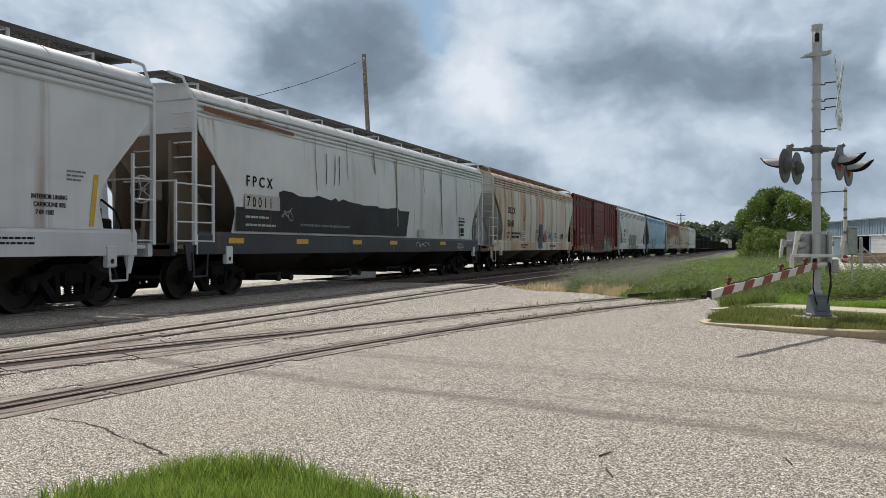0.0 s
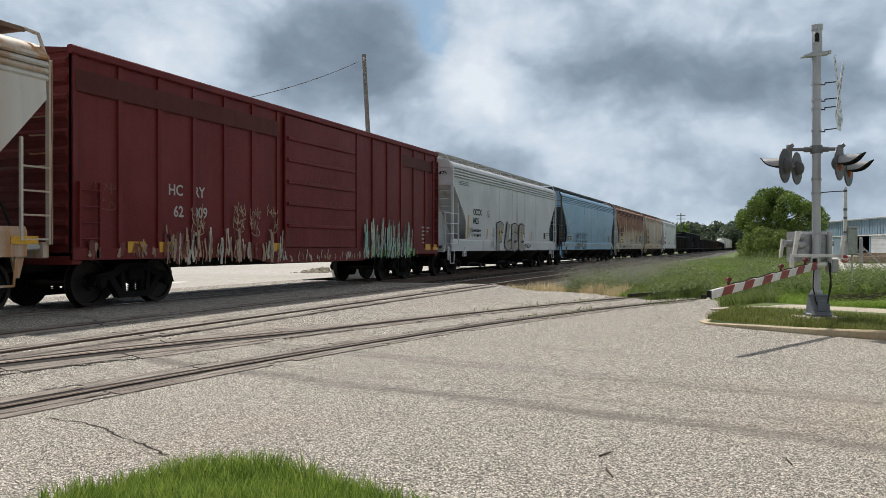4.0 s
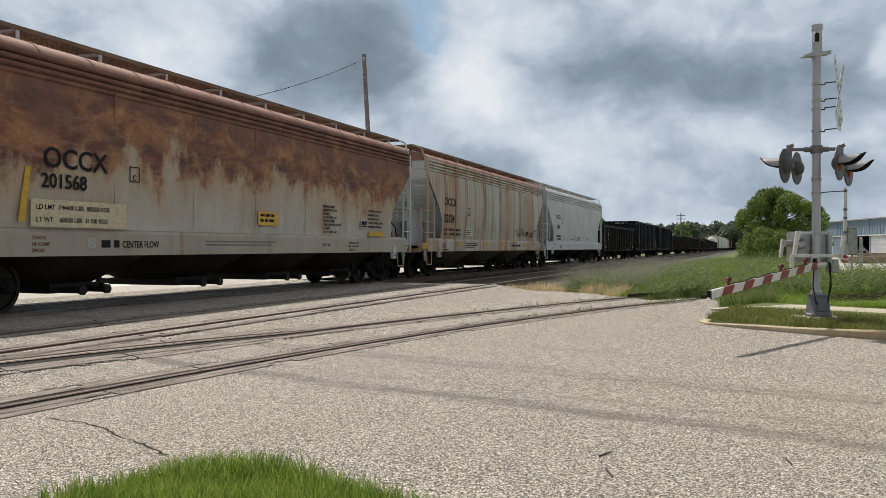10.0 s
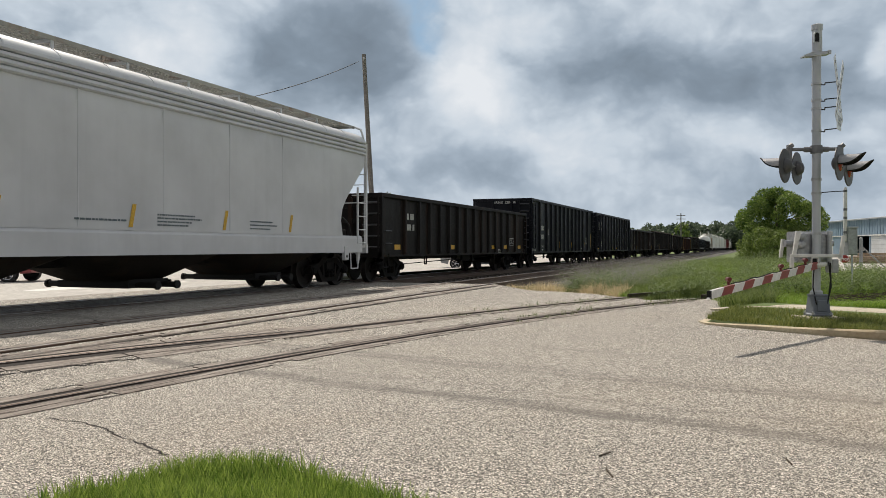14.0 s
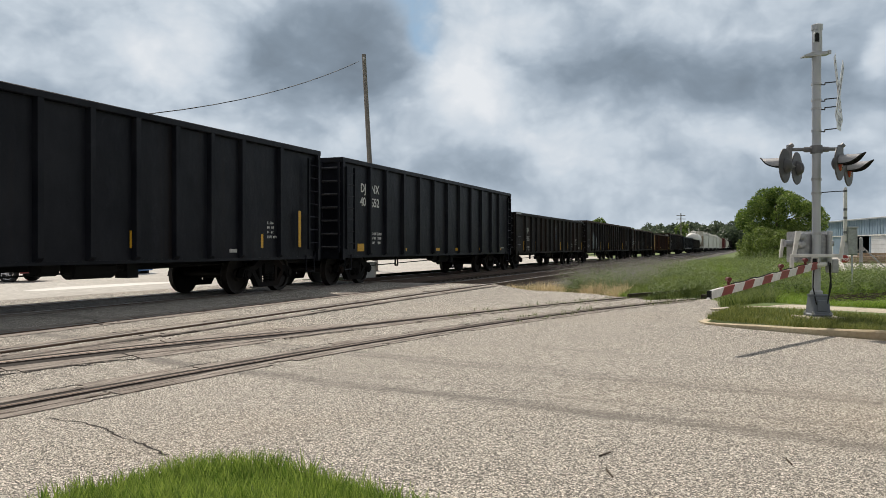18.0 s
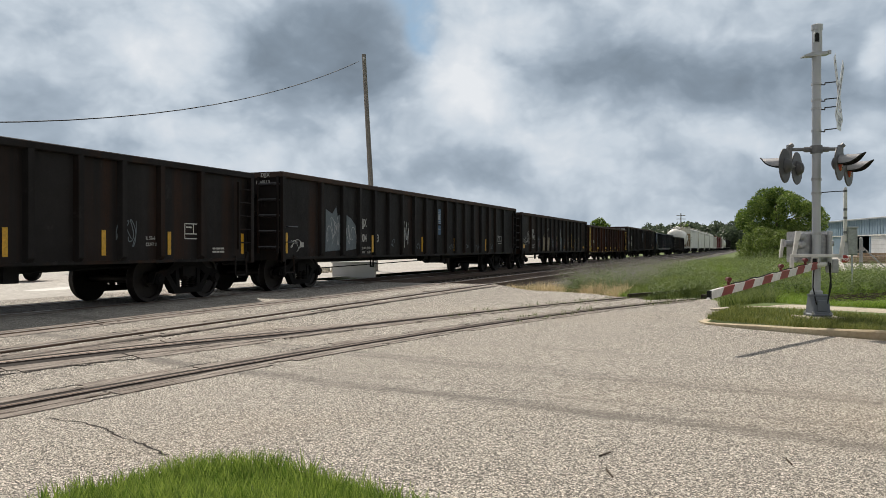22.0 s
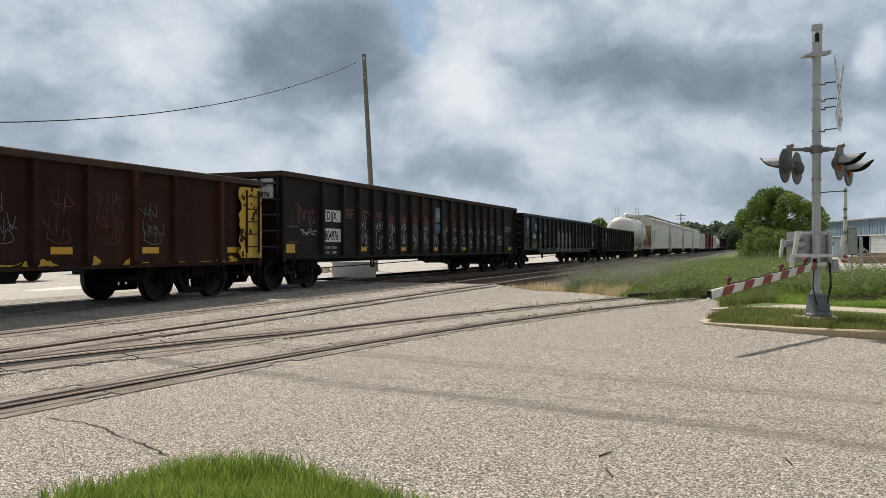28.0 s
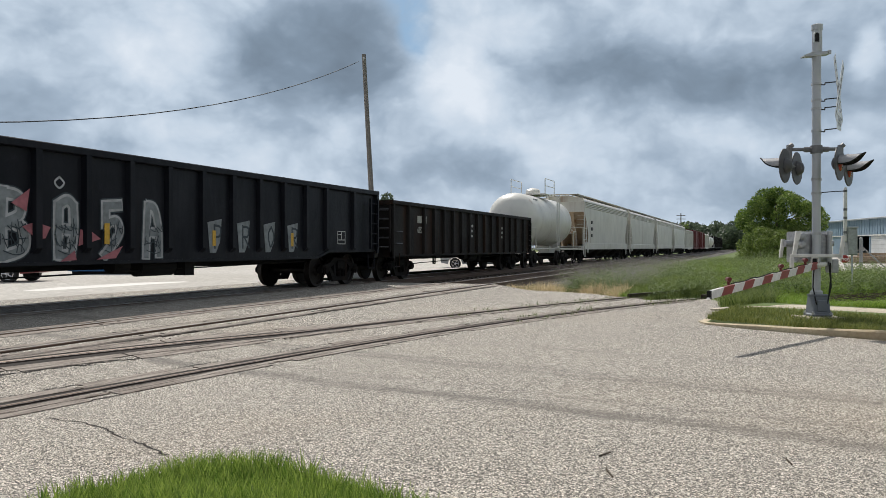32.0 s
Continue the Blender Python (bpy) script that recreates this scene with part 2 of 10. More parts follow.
def chip_seal(name="chip_seal", loose=False):
    """Pale chip-seal: single chips, broad patches, and dark tyre tracks along the road. loose: the chips that stand proud."""
    m, n, l, b = nodes_of(name)
    co = n.new("ShaderNodeTexCoord")
    vor = n.new("ShaderNodeTexVoronoi")
    vor.inputs["Scale"].default_value = 78.0
    l.new(co.outputs["Object"], vor.inputs["Vector"])
    sep = n.new("ShaderNodeSeparateColor")
    l.new(vor.outputs["Color"], sep.inputs[0])
    grain = noise_node(n, l, 120.0, 2.0, 0.6)
    g2 = mix_node(n, l, 0.30, sep.outputs[0], grain)
    col = ramp_node(n, l, g2, [(0.12, (0.065, 0.059, 0.050)), (0.32, (0.29, 0.262, 0.220)), (0.60, (0.52, 0.472, 0.400)), (0.82, (0.96, 0.895, 0.795))])
    if loose:
        geo = n.new("ShaderNodeNewGeometry")
        col = ramp_node(n, l, geo.outputs["Random Per Island"], [(0.0, (0.07, 0.063, 0.055)), (0.20, (0.20, 0.182, 0.155)), (0.45, (0.43, 0.392, 0.335)), (0.80, (0.64, 0.59, 0.51)), (1.0, (0.86, 0.82, 0.74))])
    gap = ramp_node(n, l, vor.outputs["Distance"], [(0.44, (0, 0, 0)), (0.70, (1.0, 1.0, 1.0))])
    if not loose:
        col = mix_node(n, l, gap, col, (0.035, 0.032, 0.028))
        pits = noise_node(n, l, 30.0, 4.0, 0.65)
        col = mix_node(n, l, ramp_node(n, l, pits, [(0.32, (0.95, 0.95, 0.95)), (0.43, (0, 0, 0))]), col, (0.045, 0.041, 0.036))
    broad = noise_node(n, l, 0.35, 5.0, 0.6)
    col = mix_node(n, l, ramp_node(n, l, broad, [(0.42, (0, 0, 0)), (0.72, (0.20, 0.20, 0.20))]), col, (0.34, 0.31, 0.27))
    spots_ = noise_node(n, l, 2.3, 6.0, 0.65)
    col = mix_node(n, l, ramp_node(n, l, spots_, [(0.60, (0, 0, 0)), (0.72, (0.4, 0.4, 0.4))]), col, (0.20, 0.185, 0.165))
    # tyre tracks: bands at fixed distances across the road
    sx = n.new("ShaderNodeVectorMath")
    sx.operation = "DOT_PRODUCT"
    sx.inputs[1].default_value = (0.98, -0.19, 0)
    l.new(co.outputs["Object"], sx.inputs[0])
    wob = noise_node(n, l, 0.7, 3.0)
    ad = n.new("ShaderNodeMath")
    ad.operation = "MULTIPLY_ADD"
    ad.inputs[1].default_value = 0.30
    l.new(wob, ad.inputs[0])
    l.new(sx.outputs["Value"], ad.inputs[2])
    mr = n.new("ShaderNodeMapRange")
    mr.inputs["From Min"].default_value, mr.inputs["From Max"].default_value = 4.0, 12.0
    l.new(ad.outputs[0], mr.inputs["Value"])

    def at(p, v):
        return ((p + 0.15 - 4.0) / 8.0, (v, v, v))

    stops = [at(5.78, 0.05), at(5.92, 0.85), at(6.06, 0.80), at(6.20, 0.15), at(6.42, 0.12), at(6.50, 0.5), at(6.62, 0.08), at(7.50, 0.05), at(7.62, 0.75), at(7.74, 0.2), at(7.86, 0.65), at(7.98, 0.0), at(9.3, 0.0), at(9.5, 0.3), at(9.75, 0.0)]
    tracks = ramp_node(n, l, mr.outputs["Result"], stops)
    brk = noise_node(n, l, 1.1, 6.0, 0.65, (1.0, 0.25, 1.0))
    tracks = mix_node(n, l, 1.0, tracks, ramp_node(n, l, brk, [(0.30, (0.45, 0.45, 0.45)), (0.52, (1, 1, 1))]), "MULTIPLY")
    fibre = noise_node(n, l, 1.0, 4.0, 0.6, (9.0, 0.25, 1.0))
    tracks = mix_node(n, l, 1.0, tracks, ramp_node(n, l, fibre, [(0.34, (0.5, 0.5, 0.5)), (0.52, (1, 1, 1))]), "MULTIPLY")
    col = mix_node(n, l, tracks, col, mix_node(n, l, 0.26, (0.095, 0.087, 0.078), col))
    rusty = noise_node(n, l, 0.22, 4.0, 0.5)
    col = mix_node(n, l, ramp_node(n, l, rusty, [(0.52, (0, 0, 0)), (0.72, (0.10, 0.10, 0.10))]), col, (0.42, 0.29, 0.15))
    l.new(col, b.inputs["Base Color"])
    b.inputs["Roughness"].default_value = 0.85
    bump_node(n, l, g2, 0.8, 0.006, b)
    return m


ASPHALT = chip_seal()
CHIPS = chip_seal("loose_chips", True)
KERBSTONE = speckle("kerb_concrete", [(0.2, (0.48, 0.40, 0.27)), (0.8, (0.68, 0.59, 0.43))], 30.0, 0.9, 0.5, (0.30, 0.20, 0.10), 0.35, 0.008, 0.75)
CONCRETE = speckle("concrete", [(0.2, (0.42, 0.37, 0.29)), (0.8, (0.60, 0.54, 0.44))], 40.0, 0.9, 0.5, (0.36, 0.28, 0.17), 0.3, 0.006, 0.6)


def weathered_timber():
    """Grey sun-bleached crossing timber: long grain, dark splits, stains."""
    m, n, l, b = nodes_of("crossing_timber")
    grain = noise_node(n, l, 5.0, 6.0, 0.65, (0.35, 9.0, 6.0), distort=0.4)
    split = noise_node(n, l, 3.0, 5.0, 0.6, (0.30, 7.0, 3.0), distort=0.6)
    blot = noise_node(n, l, 1.7, 6.0, 0.65)
    grit = noise_node(n, l, 60.0, 3.0, 0.7)
    col = ramp_node(n, l, grain, [(0.30, (0.085, 0.068, 0.055)), (0.48, (0.25, 0.215, 0.185)), (0.70, (0.41, 0.37, 0.325))])
    col = mix_node(n, l, ramp_node(n, l, split, [(0.36, (0.9, 0.9, 0.9)), (0.43, (0, 0, 0))]), col, (0.035, 0.027, 0.022))
    col = mix_node(n, l, ramp_node(n, l, blot, [(0.50, (0, 0, 0)), (0.68, (0.6, 0.6, 0.6))]), col, (0.10, 0.072, 0.056))
    col = mix_node(n, l, ramp_node(n, l, grit, [(0.55, (0, 0, 0)), (0.75, (0.35, 0.35, 0.35))]), col, (0.55, 0.50, 0.43))
    l.new(col, b.inputs["Base Color"])
    b.inputs["Roughness"].default_value = 0.95
    bump_node(n, l, mix_node(n, l, 0.5, grain, split), 0.7, 0.012, b)
    return m


TIMBER = weathered_timber()
GROOVE = plain("flangeway_dirt", (0.020, 0.014, 0.011), 0.95)
RAIL = plain("rail_steel", (0.13, 0.085, 0.06), 0.5, 0.5)
OLDRAIL = plain("old_rail_steel", (0.05, 0.035, 0.028), 0.6, 0.3)
RAILTOP = plain("rail_head_steel", (0.30, 0.28, 0.26), 0.35, 0.9)
BALLAST = speckle("ballast", [(0.25, (0.035, 0.032, 0.03)), (0.5, (0.13, 0.12, 0.11)), (0.8, (0.28, 0.26, 0.24))], 16.0, 0.95, 0.6, (0.06, 0.05, 0.045), 1.0, 0.05, 0.6)
SOIL = speckle("meadow_soil", [(0.2, (0.07, 0.11, 0.025)), (0.8, (0.14, 0.19, 0.05))], 5.0, 0.95, 0.12, (0.10, 0.085, 0.04), 0.8, 0.05, 0.5)
LOT = speckle("gravel_lot", [(0.25, (0.36, 0.34, 0.305)), (0.75, (0.56, 0.535, 0.49))], 9.0, 0.95, 0.08, (0.30, 0.27, 0.22), 0.4, 0.02, 0.5)
GRASS = leafy("grass_blades", (0.08, 0.165, 0.018), (0.40, 0.50, 0.11))
WEED = leafy("weed_leaves", (0.08, 0.135, 0.03), (0.21, 0.27, 0.085))
DRY = leafy("dry_weeds", (0.48, 0.37, 0.20), (0.78, 0.66, 0.44))
FLOWER = leafy("knapweed", (0.16, 0.19, 0.11), (0.33, 0.36, 0.22))
FLOWERHEAD = leafy("knapweed_heads", (0.30, 0.26, 0.27), (0.50, 0.44, 0.46))
LEAF = leafy("tree_leaves", (0.05, 0.105, 0.018), (0.25, 0.34, 0.07), 0.9)
BUSHLEAF = leafy("bush_leaves", (0.075, 0.125, 0.02), (0.24, 0.31, 0.08), 1.2)
FARLEAF = leafy("far_leaves", (0.07, 0.10, 0.065), (0.13, 0.17, 0.10), 0.1)
BARK = speckle("bark", [(0.2, (0.06, 0.045, 0.03)), (0.8, (0.14, 0.11, 0.08))], 12.0)
POLEWOOD = speckle("pole_wood", [(0.2, (0.13, 0.12, 0.11)), (0.8, (0.27, 0.25, 0.23))], 20.0)
TIE = speckle("tie_wood", [(0.2, (0.05, 0.04, 0.03)), (0.8, (0.13, 0.11, 0.09))], 15.0)
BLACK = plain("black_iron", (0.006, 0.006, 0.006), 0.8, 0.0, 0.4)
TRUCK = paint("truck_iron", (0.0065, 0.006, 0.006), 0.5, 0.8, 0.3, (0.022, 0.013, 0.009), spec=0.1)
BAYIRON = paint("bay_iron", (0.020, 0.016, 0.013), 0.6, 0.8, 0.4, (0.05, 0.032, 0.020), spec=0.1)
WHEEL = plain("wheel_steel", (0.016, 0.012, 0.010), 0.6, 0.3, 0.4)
# paler than the wagon paint: the rungs' lit tops are put into the colour
RUNG = plain("glint_rung", (0.085, 0.085, 0.09), 0.35, 0.6, 0.3, 8)
TREAD = plain("wheel_tread", (0.35, 0.33, 0.31), 0.3, 0.9)
WHITE = plain("white_lettering", (0.62, 0.62, 0.60), 0.6, 0, 0.18, 40)
BLACKPAINT = plain("black_lettering", (0.009, 0.009, 0.011), 0.95)
REFLECT = plain("yellow_reflector", (0.62, 0.34, 0.02), 0.4, 0, 0.2, 30)
ALU = plain("galvanised_steel", (0.42, 0.43, 0.44), 0.45, 0.55, 0.15)
MASTGREY = paint("aluminium_paint", (0.44, 0.46, 0.485), 0.06, 0.5, 0.3, metal=0.3)
RED = plain("signal_red", (0.23, 0.014, 0.013), 0.45, 0, 0.15)
GATEWHITE = plain("gate_white", (0.66, 0.65, 0.62), 0.5, 0, 0.12)
LOGOWHITE = plain("panel_white", (0.34, 0.37, 0.43), 0.5)
LOGOBLUE = plain("panel_blue", (0.035, 0.10, 0.20), 0.5)
GLASSRED = plain("red_lens", (0.30, 0.010, 0.010), 0.2)
LAMPGREY = plain("lamp_grey", (0.17, 0.17, 0.175), 0.5, 0.1)
HOODGREY = plain("hood_grey", (0.36, 0.36, 0.37), 0.4, 0.1)
MACHINE = plain("machine_grey", (0.36, 0.37, 0.385), 0.4, 0.4)
# blue-grey base paint, with some of its shade put into the colour
SHADEDBASE = paint("base_casting_shaded", (0.15, 0.17, 0.20), 0.05, 0.5, 0.3, metal=0.2)
BACKGREY = plain("lamp_back", (0.075, 0.075, 0.08), 0.5, 0.1)
LAWN = leafy("lawn_mix", (0.075, 0.115, 0.02), (0.29, 0.30, 0.085))
BRIGHTGRASS = leafy("bright_meadow", (0.10, 0.20, 0.02), (0.36, 0.48, 0.08))
GRASSDRY = leafy("meadow_mix", (0.055, 0.105, 0.018), (0.28, 0.33, 0.095))

# ---- mesh helpers ----


class Shape:
    """Vertices and faces of one mesh, gathered piece by piece."""

    def __init__(self):
        self.v, self.f = [], []

    def add(self, vs, fs):
        k = len(self.v)
        self.v.extend(vs)
        self.f.extend([tuple(i + k for i in q) for q in fs])
        return self

    def box(self, x0, x1, y0, y1, z0, z1):
        vs = [(x, y, z) for x in (x0, x1) for y in (y0, y1) for z in (z0, z1)]
        return self.add(vs, [(0, 1, 3, 2), (4, 6, 7, 5), (0, 4, 5, 1), (2, 3, 7, 6), (0, 2, 6, 4), (1, 5, 7, 3)])

    def block(self, x0, x1, y0, y1, z0, z1, c=0.01):
        """A box with its long edges chamfered by c, in the plane across x."""
        pts = [(y0 + c, z0), (y1 - c, z0), (y1, z0 + c), (y1, z1 - c), (y1 - c, z1), (y0 + c, z1), (y0, z1 - c), (y0, z0 + c)]
        return self.loft([[(x0, y, z) for y, z in pts], [(x1, y, z) for y, z in pts]])

    def loft(self, rings, cap=True, closed=True):
        n = len(rings[0])
        vs = [p for r in rings for p in r]
        fs = []
        for i in range(len(rings) - 1):
            for j in range(n if closed else n - 1):
                a, b = i * n + j, i * n + (j + 1) % n
                fs.append((a, b, b + n, a + n))
        if cap:
            fs.append(tuple(range(n - 1, -1, -1)))
            fs.append(tuple(range((len(rings) - 1) * n, len(rings) * n)))
        return self.add(vs, fs)

    def slab_xz(self, poly, y0, y1):
        return self.loft([[(x, y0, z) for x, z in poly], [(x, y1, z) for x, z in poly]])

    def slab_yz(self, poly, x0, x1):
        return self.loft([[(x0, y, z) for y, z in poly], [(x1, y, z) for y, z in poly]])

    def slab_xy(self, poly, z0, z1):
        return self.loft([[(x, y, z0) for x, y in poly], [(x, y, z1) for x, y in poly]])

    def rod(self, a, b, r, n=6, r2=None):
        a, b = Vector(a), Vector(b)
        d = (b - a).normalized()
        u = d.orthogonal().normalized()
        w = d.cross(u)
        rings = []
        for p, q in ((a, r), (b, r if r2 is None else r2)):
            rings.append([tuple(p + q * (math.cos(t) * u + math.sin(t) * w)) for t in (2 * math.pi * k / n for k in range(n))])
        return self.loft(rings)

    def pipe(self, pts, r, n=6):
        for a, b in zip(pts, pts[1:]):
            self.rod(a, b, r, n)
        return self

    def turned(self, profile, centre, axis="y", n=16):
        """A turned form: (distance along the axis, radius) pairs."""
        rings = []
        for d, r in profile:
            ring = []
            for k in range(n):
                t = 2 * math.pi * k / n
                c, s = r * math.cos(t), r * math.sin(t)
                off = {"x": (d, c, s), "y": (c, d, s), "z": (c, s, d)}[axis]
                ring.append(tuple(centre[i] + off[i] for i in range(3)))
            rings.append(ring)
        return self.loft(rings)

    def mesh(self, name, mat, smooth=False):
        me = bpy.data.meshes.new(name)
        me.from_pydata(self.v, [], self.f)
        me.materials.append(mat)
        bm = bmesh.new()
        bm.from_mesh(me)
        bmesh.ops.recalc_face_normals(bm, faces=bm.faces)
        bm.to_mesh(me)
        bm.free()
        if smooth:
            me.polygons.foreach_set("use_smooth", [True] * len(me.polygons))
            me.set_sharp_from_angle(angle=radians(40))
        me.update()
        return me


def part(name, shape, mat, parent, label="", at=None, smooth=False):
    me = shape if isinstance(shape, bpy.types.Mesh) else shape.mesh(name, mat, smooth)
    ob = new(name, me)
    ob.parent = parent
    if at is not None:
        ob.matrix_basis = at
    if label:
        ob["label"] = label
    return ob


def thing(name, label, category, at=None, group="", kind="", shape=None, mat=None, smooth=False):
    ob = new(name, shape.mesh(name, mat, smooth) if shape else None)
    if at is not None:
        ob.matrix_basis = at
    return tagged(ob, label, category, group, kind)


TEXTS = {}


RECESS = [0.08]


def recess(y):
    """Markings on the sheets behind the posts sit a little farther along."""
    return RECESS[0] if -1.53 < y < -1.4 else 0.0


def lettering(text, size, mat, parent, x, z, y=-1.615, align="LEFT", name="lettering", label="", squeeze=1.0, bold=0.0, rot=None):
    """Flat letters of the built-in font on a side that faces -y; x, z: their lower left corner."""
    bold = bold or size * 0.016
    key = (text, round(size, 3), mat.name, align, bold, squeeze)
    if key not in TEXTS:
        cu = bpy.data.curves.new("letters", "FONT")
        cu.body, cu.size, cu.align_x, cu.offset = text, size, align, bold
        cu.extrude = 0.002
        cu.resolution_u = 3
        tmp = bpy.data.objects.new("letters", cu)
        me = bpy.data.meshes.new_from_object(tmp)
        bpy.data.objects.remove(tmp)
        bpy.data.curves.remove(cu)
        me.transform(Matrix.Diagonal((squeeze, 1, 1, 1)))
        me.materials.clear()
        me.materials.append(mat)
        TEXTS[key] = me
    return part(name, TEXTS[key], mat, parent, label, pose(x + recess(y), y, z, 90, 0, 0) if rot is None else rot)


def bars(rows, mat, parent, x, z, height, pitch, y=-1.615, name="small_print", seed=1):
    """Lines too small to read: short bars for words. rows: the length of each line."""
    rnd = random.Random(seed)
    s = Shape()
    x += recess(y)
    for i, length in enumerate(rows):
        p = 0.0
        while p < length:
            w = min(length - p, height * rnd.uniform(1.2, 3.6))
            zz = z - i * pitch
            s.box(x + p, x + p + w, y, y + 0.004, zz, zz + height)
            p += w + height * 0.6
    return tagged(part(name, s, mat, parent), kind="stuff")

# ---- ground, pavement, tracks ----
MAIN_Y, SECOND_Y = 12.15, 8.19
GAUGE = 0.7525


def interp(v, pts):
    return float(np.interp(v, [p[0] for p in pts], [p[1] for p in pts]))


def road_z(x, y):
    """Height of the paved surface: the crossing is humped up to the rails."""
    return interp(y, [(-30, -0.32), (-2, -0.21), (5.2, -0.20), (6.3, -0.17), (7.3, -0.014), (9.0, -0.008), (14.6, -0.01), (17, -0.10), (80, -0.25)])


def ground_z(x, y):
    z = road_z(x, y) - 0.07
    if x > 13 and y < 0.9:
        z += 0.20 * min(1.0, (x - 13) / 3.0) * min(1.0, (0.9 - y) / 1.0)
    elif x > 19 and y < 4:
        z += 0.10 * min(1.0, (x - 19) / 4.0) * min(1.0, (4 - y) / 2.0)
    if x > 23 and y > 3:
        z -= 0.24 * min(1.0, (x - 23) / 3.0) * min(1.0, (y - 3) / 3.0)
    d = math.hypot(x - 20, y)
    if d > 40:
        z += 0.10 * noise.noise((x * 0.02, y * 0.02, 0)) * min(1, (d - 40) / 60)
    return z


def axis_steps(lo, hi, near_lo, near_hi, step):
    near = list(np.arange(near_lo, near_hi + 1e-6, step))
    out, d, p = [], step, near_lo
    while p > lo:
        d *= 1.35
        p -= d
        out.append(max(p, lo))
    left = out[::-1]
    out, d, p = [], step, near_hi
    while p < hi:
        d *= 1.35
        p += d
        out.append(min(p, hi))
    return left + near + out


gx, gy = axis_steps(-900, 3600, -6, 44, 1.0), axis_steps(-2200, 2600, -8, 20, 0.6)
g = Shape()
g.v = [(x, y, ground_z(x, y)) for x in gx for y in gy]
ny = len(gy)
g.f = [(i * ny + j, (i + 1) * ny + j, (i + 1) * ny + j + 1, i * ny + j + 1) for i in range(len(gx) - 1) for j in range(ny - 1)]
ground = thing("ground", "green meadow ground that reaches the horizon", "ground", kind="structure", shape=g, mat=SOIL)

RIGHT_EDGE = [(-30, 0.0), (-8, 9.5), (-1.63, 12.75), (-0.5, 13.35), (0.1, 13.72), (0.5, 13.98), (0.66, 14.35), (0.68, 18.6), (0.85, 20.9), (1.43, 21.6), (1.84, 21.2), (2.42, 20.3), (2.87, 20.8), (3.24, 21.1), (3.79, 22.0), (4.3, 22.6), (5.3, 23.2), (6.8, 23.2), (10.6, 23.1), (14.6, 24.0)]
LEFT_EDGE = [(-30, -9.0), (-8, -0.8), (0, 2.9), (1.8, 3.82), (2.3, 4.02), (2.75, 4.12), (3.05, 4.02), (3.25, 3.6), (3.36, 3.1), (3.42, -70)]


def sheet(y_values, lo, hi, nx, lift):
    s = Shape()
    for y in y_values:
        a, b = lo(y), hi(y)
        for k in range(nx + 1):
            x = a + (b - a) * k / nx
            s.v.append((x, y, road_z(x, y) + lift))
    n = nx + 1
    s.f = [(i * n + j, i * n + j + 1, (i + 1) * n + j + 1, (i + 1) * n + j) for i in range(len(y_values) - 1) for j in range(nx)]
    return s


# the paving stops at the flangeways of the two straight tracks
flange = []
for cy in (SECOND_Y, MAIN_Y):
    for sgn in (-1, 1):
        e = cy + sgn * GAUGE
        flange.append((e - 0.12, e + 0.12))
cuts = [-30.0] + [v for ab in flange for v in ab] + [14.6]
for a, b in zip(cuts[0::2], cuts[1::2]):
    ys = list(np.arange(a, b, 0.3)) + [b] if a > -20 else list(np.arange(a, -3, 3.0)) + list(np.arange(-3, b, 0.14)) + [b]
    if len(ys) > 2 and ys[-1] - ys[-2] < 0.02:
        ys.pop(-2)
    s = sheet(ys, lambda y: interp(y, LEFT_EDGE), lambda y: interp(y, RIGHT_EDGE), 24, 0.0)
    thing("road", "pale chip-seal asphalt road, humped over the crossing, worn and stained", "road", kind="structure", shape=s, mat=ASPHALT)
lot = sheet([14.6, 16, 19, 25, 40, 70, 110], lambda y: -90.0, lambda y: 90.0 + (y - 14.6) * 3.0, 10, 0.0)
thing("gravel_lot", "bright pale gravel lot behind the tracks", "lot", kind="structure", shape=lot, mat=LOT)


pad = Shape()
pad_edge = [(16.6, 17.5), (19.0, 17.2), (22.4, 17.7), (23.0, 18.6), (21.8, 19.3), (18.4, 19.4), (16.4, 18.7)]
pad.slab_xy([(x, y) for x, y in pad_edge], road_z(0, 18.3) - 0.06, road_z(0, 17.2) + 0.008)
thing("concrete_pad", "bright pale concrete pad in the gravel lot", "concrete pad", kind="structure", shape=pad, mat=speckle("pale_pad", [(0.2, (0.62, 0.60, 0.56)), (0.8, (0.80, 0.78, 0.74))], 20.0, 0.9, 0.4, (0.5, 0.47, 0.42), 0.2, 0.005, 0.4))


def rail_profile():
    return [(-0.07, -0.17), (0.07, -0.17), (0.07, -0.155), (0.012, -0.135), (0.012, -0.045), (0.036, -0.03), (0.036, -0.006), (0.03, 0.0), (-0.03, 0.0), (-0.036, -0.006), (-0.036, -0.03), (-0.012, -0.045), (-0.012, -0.135), (-0.07, -0.155)]


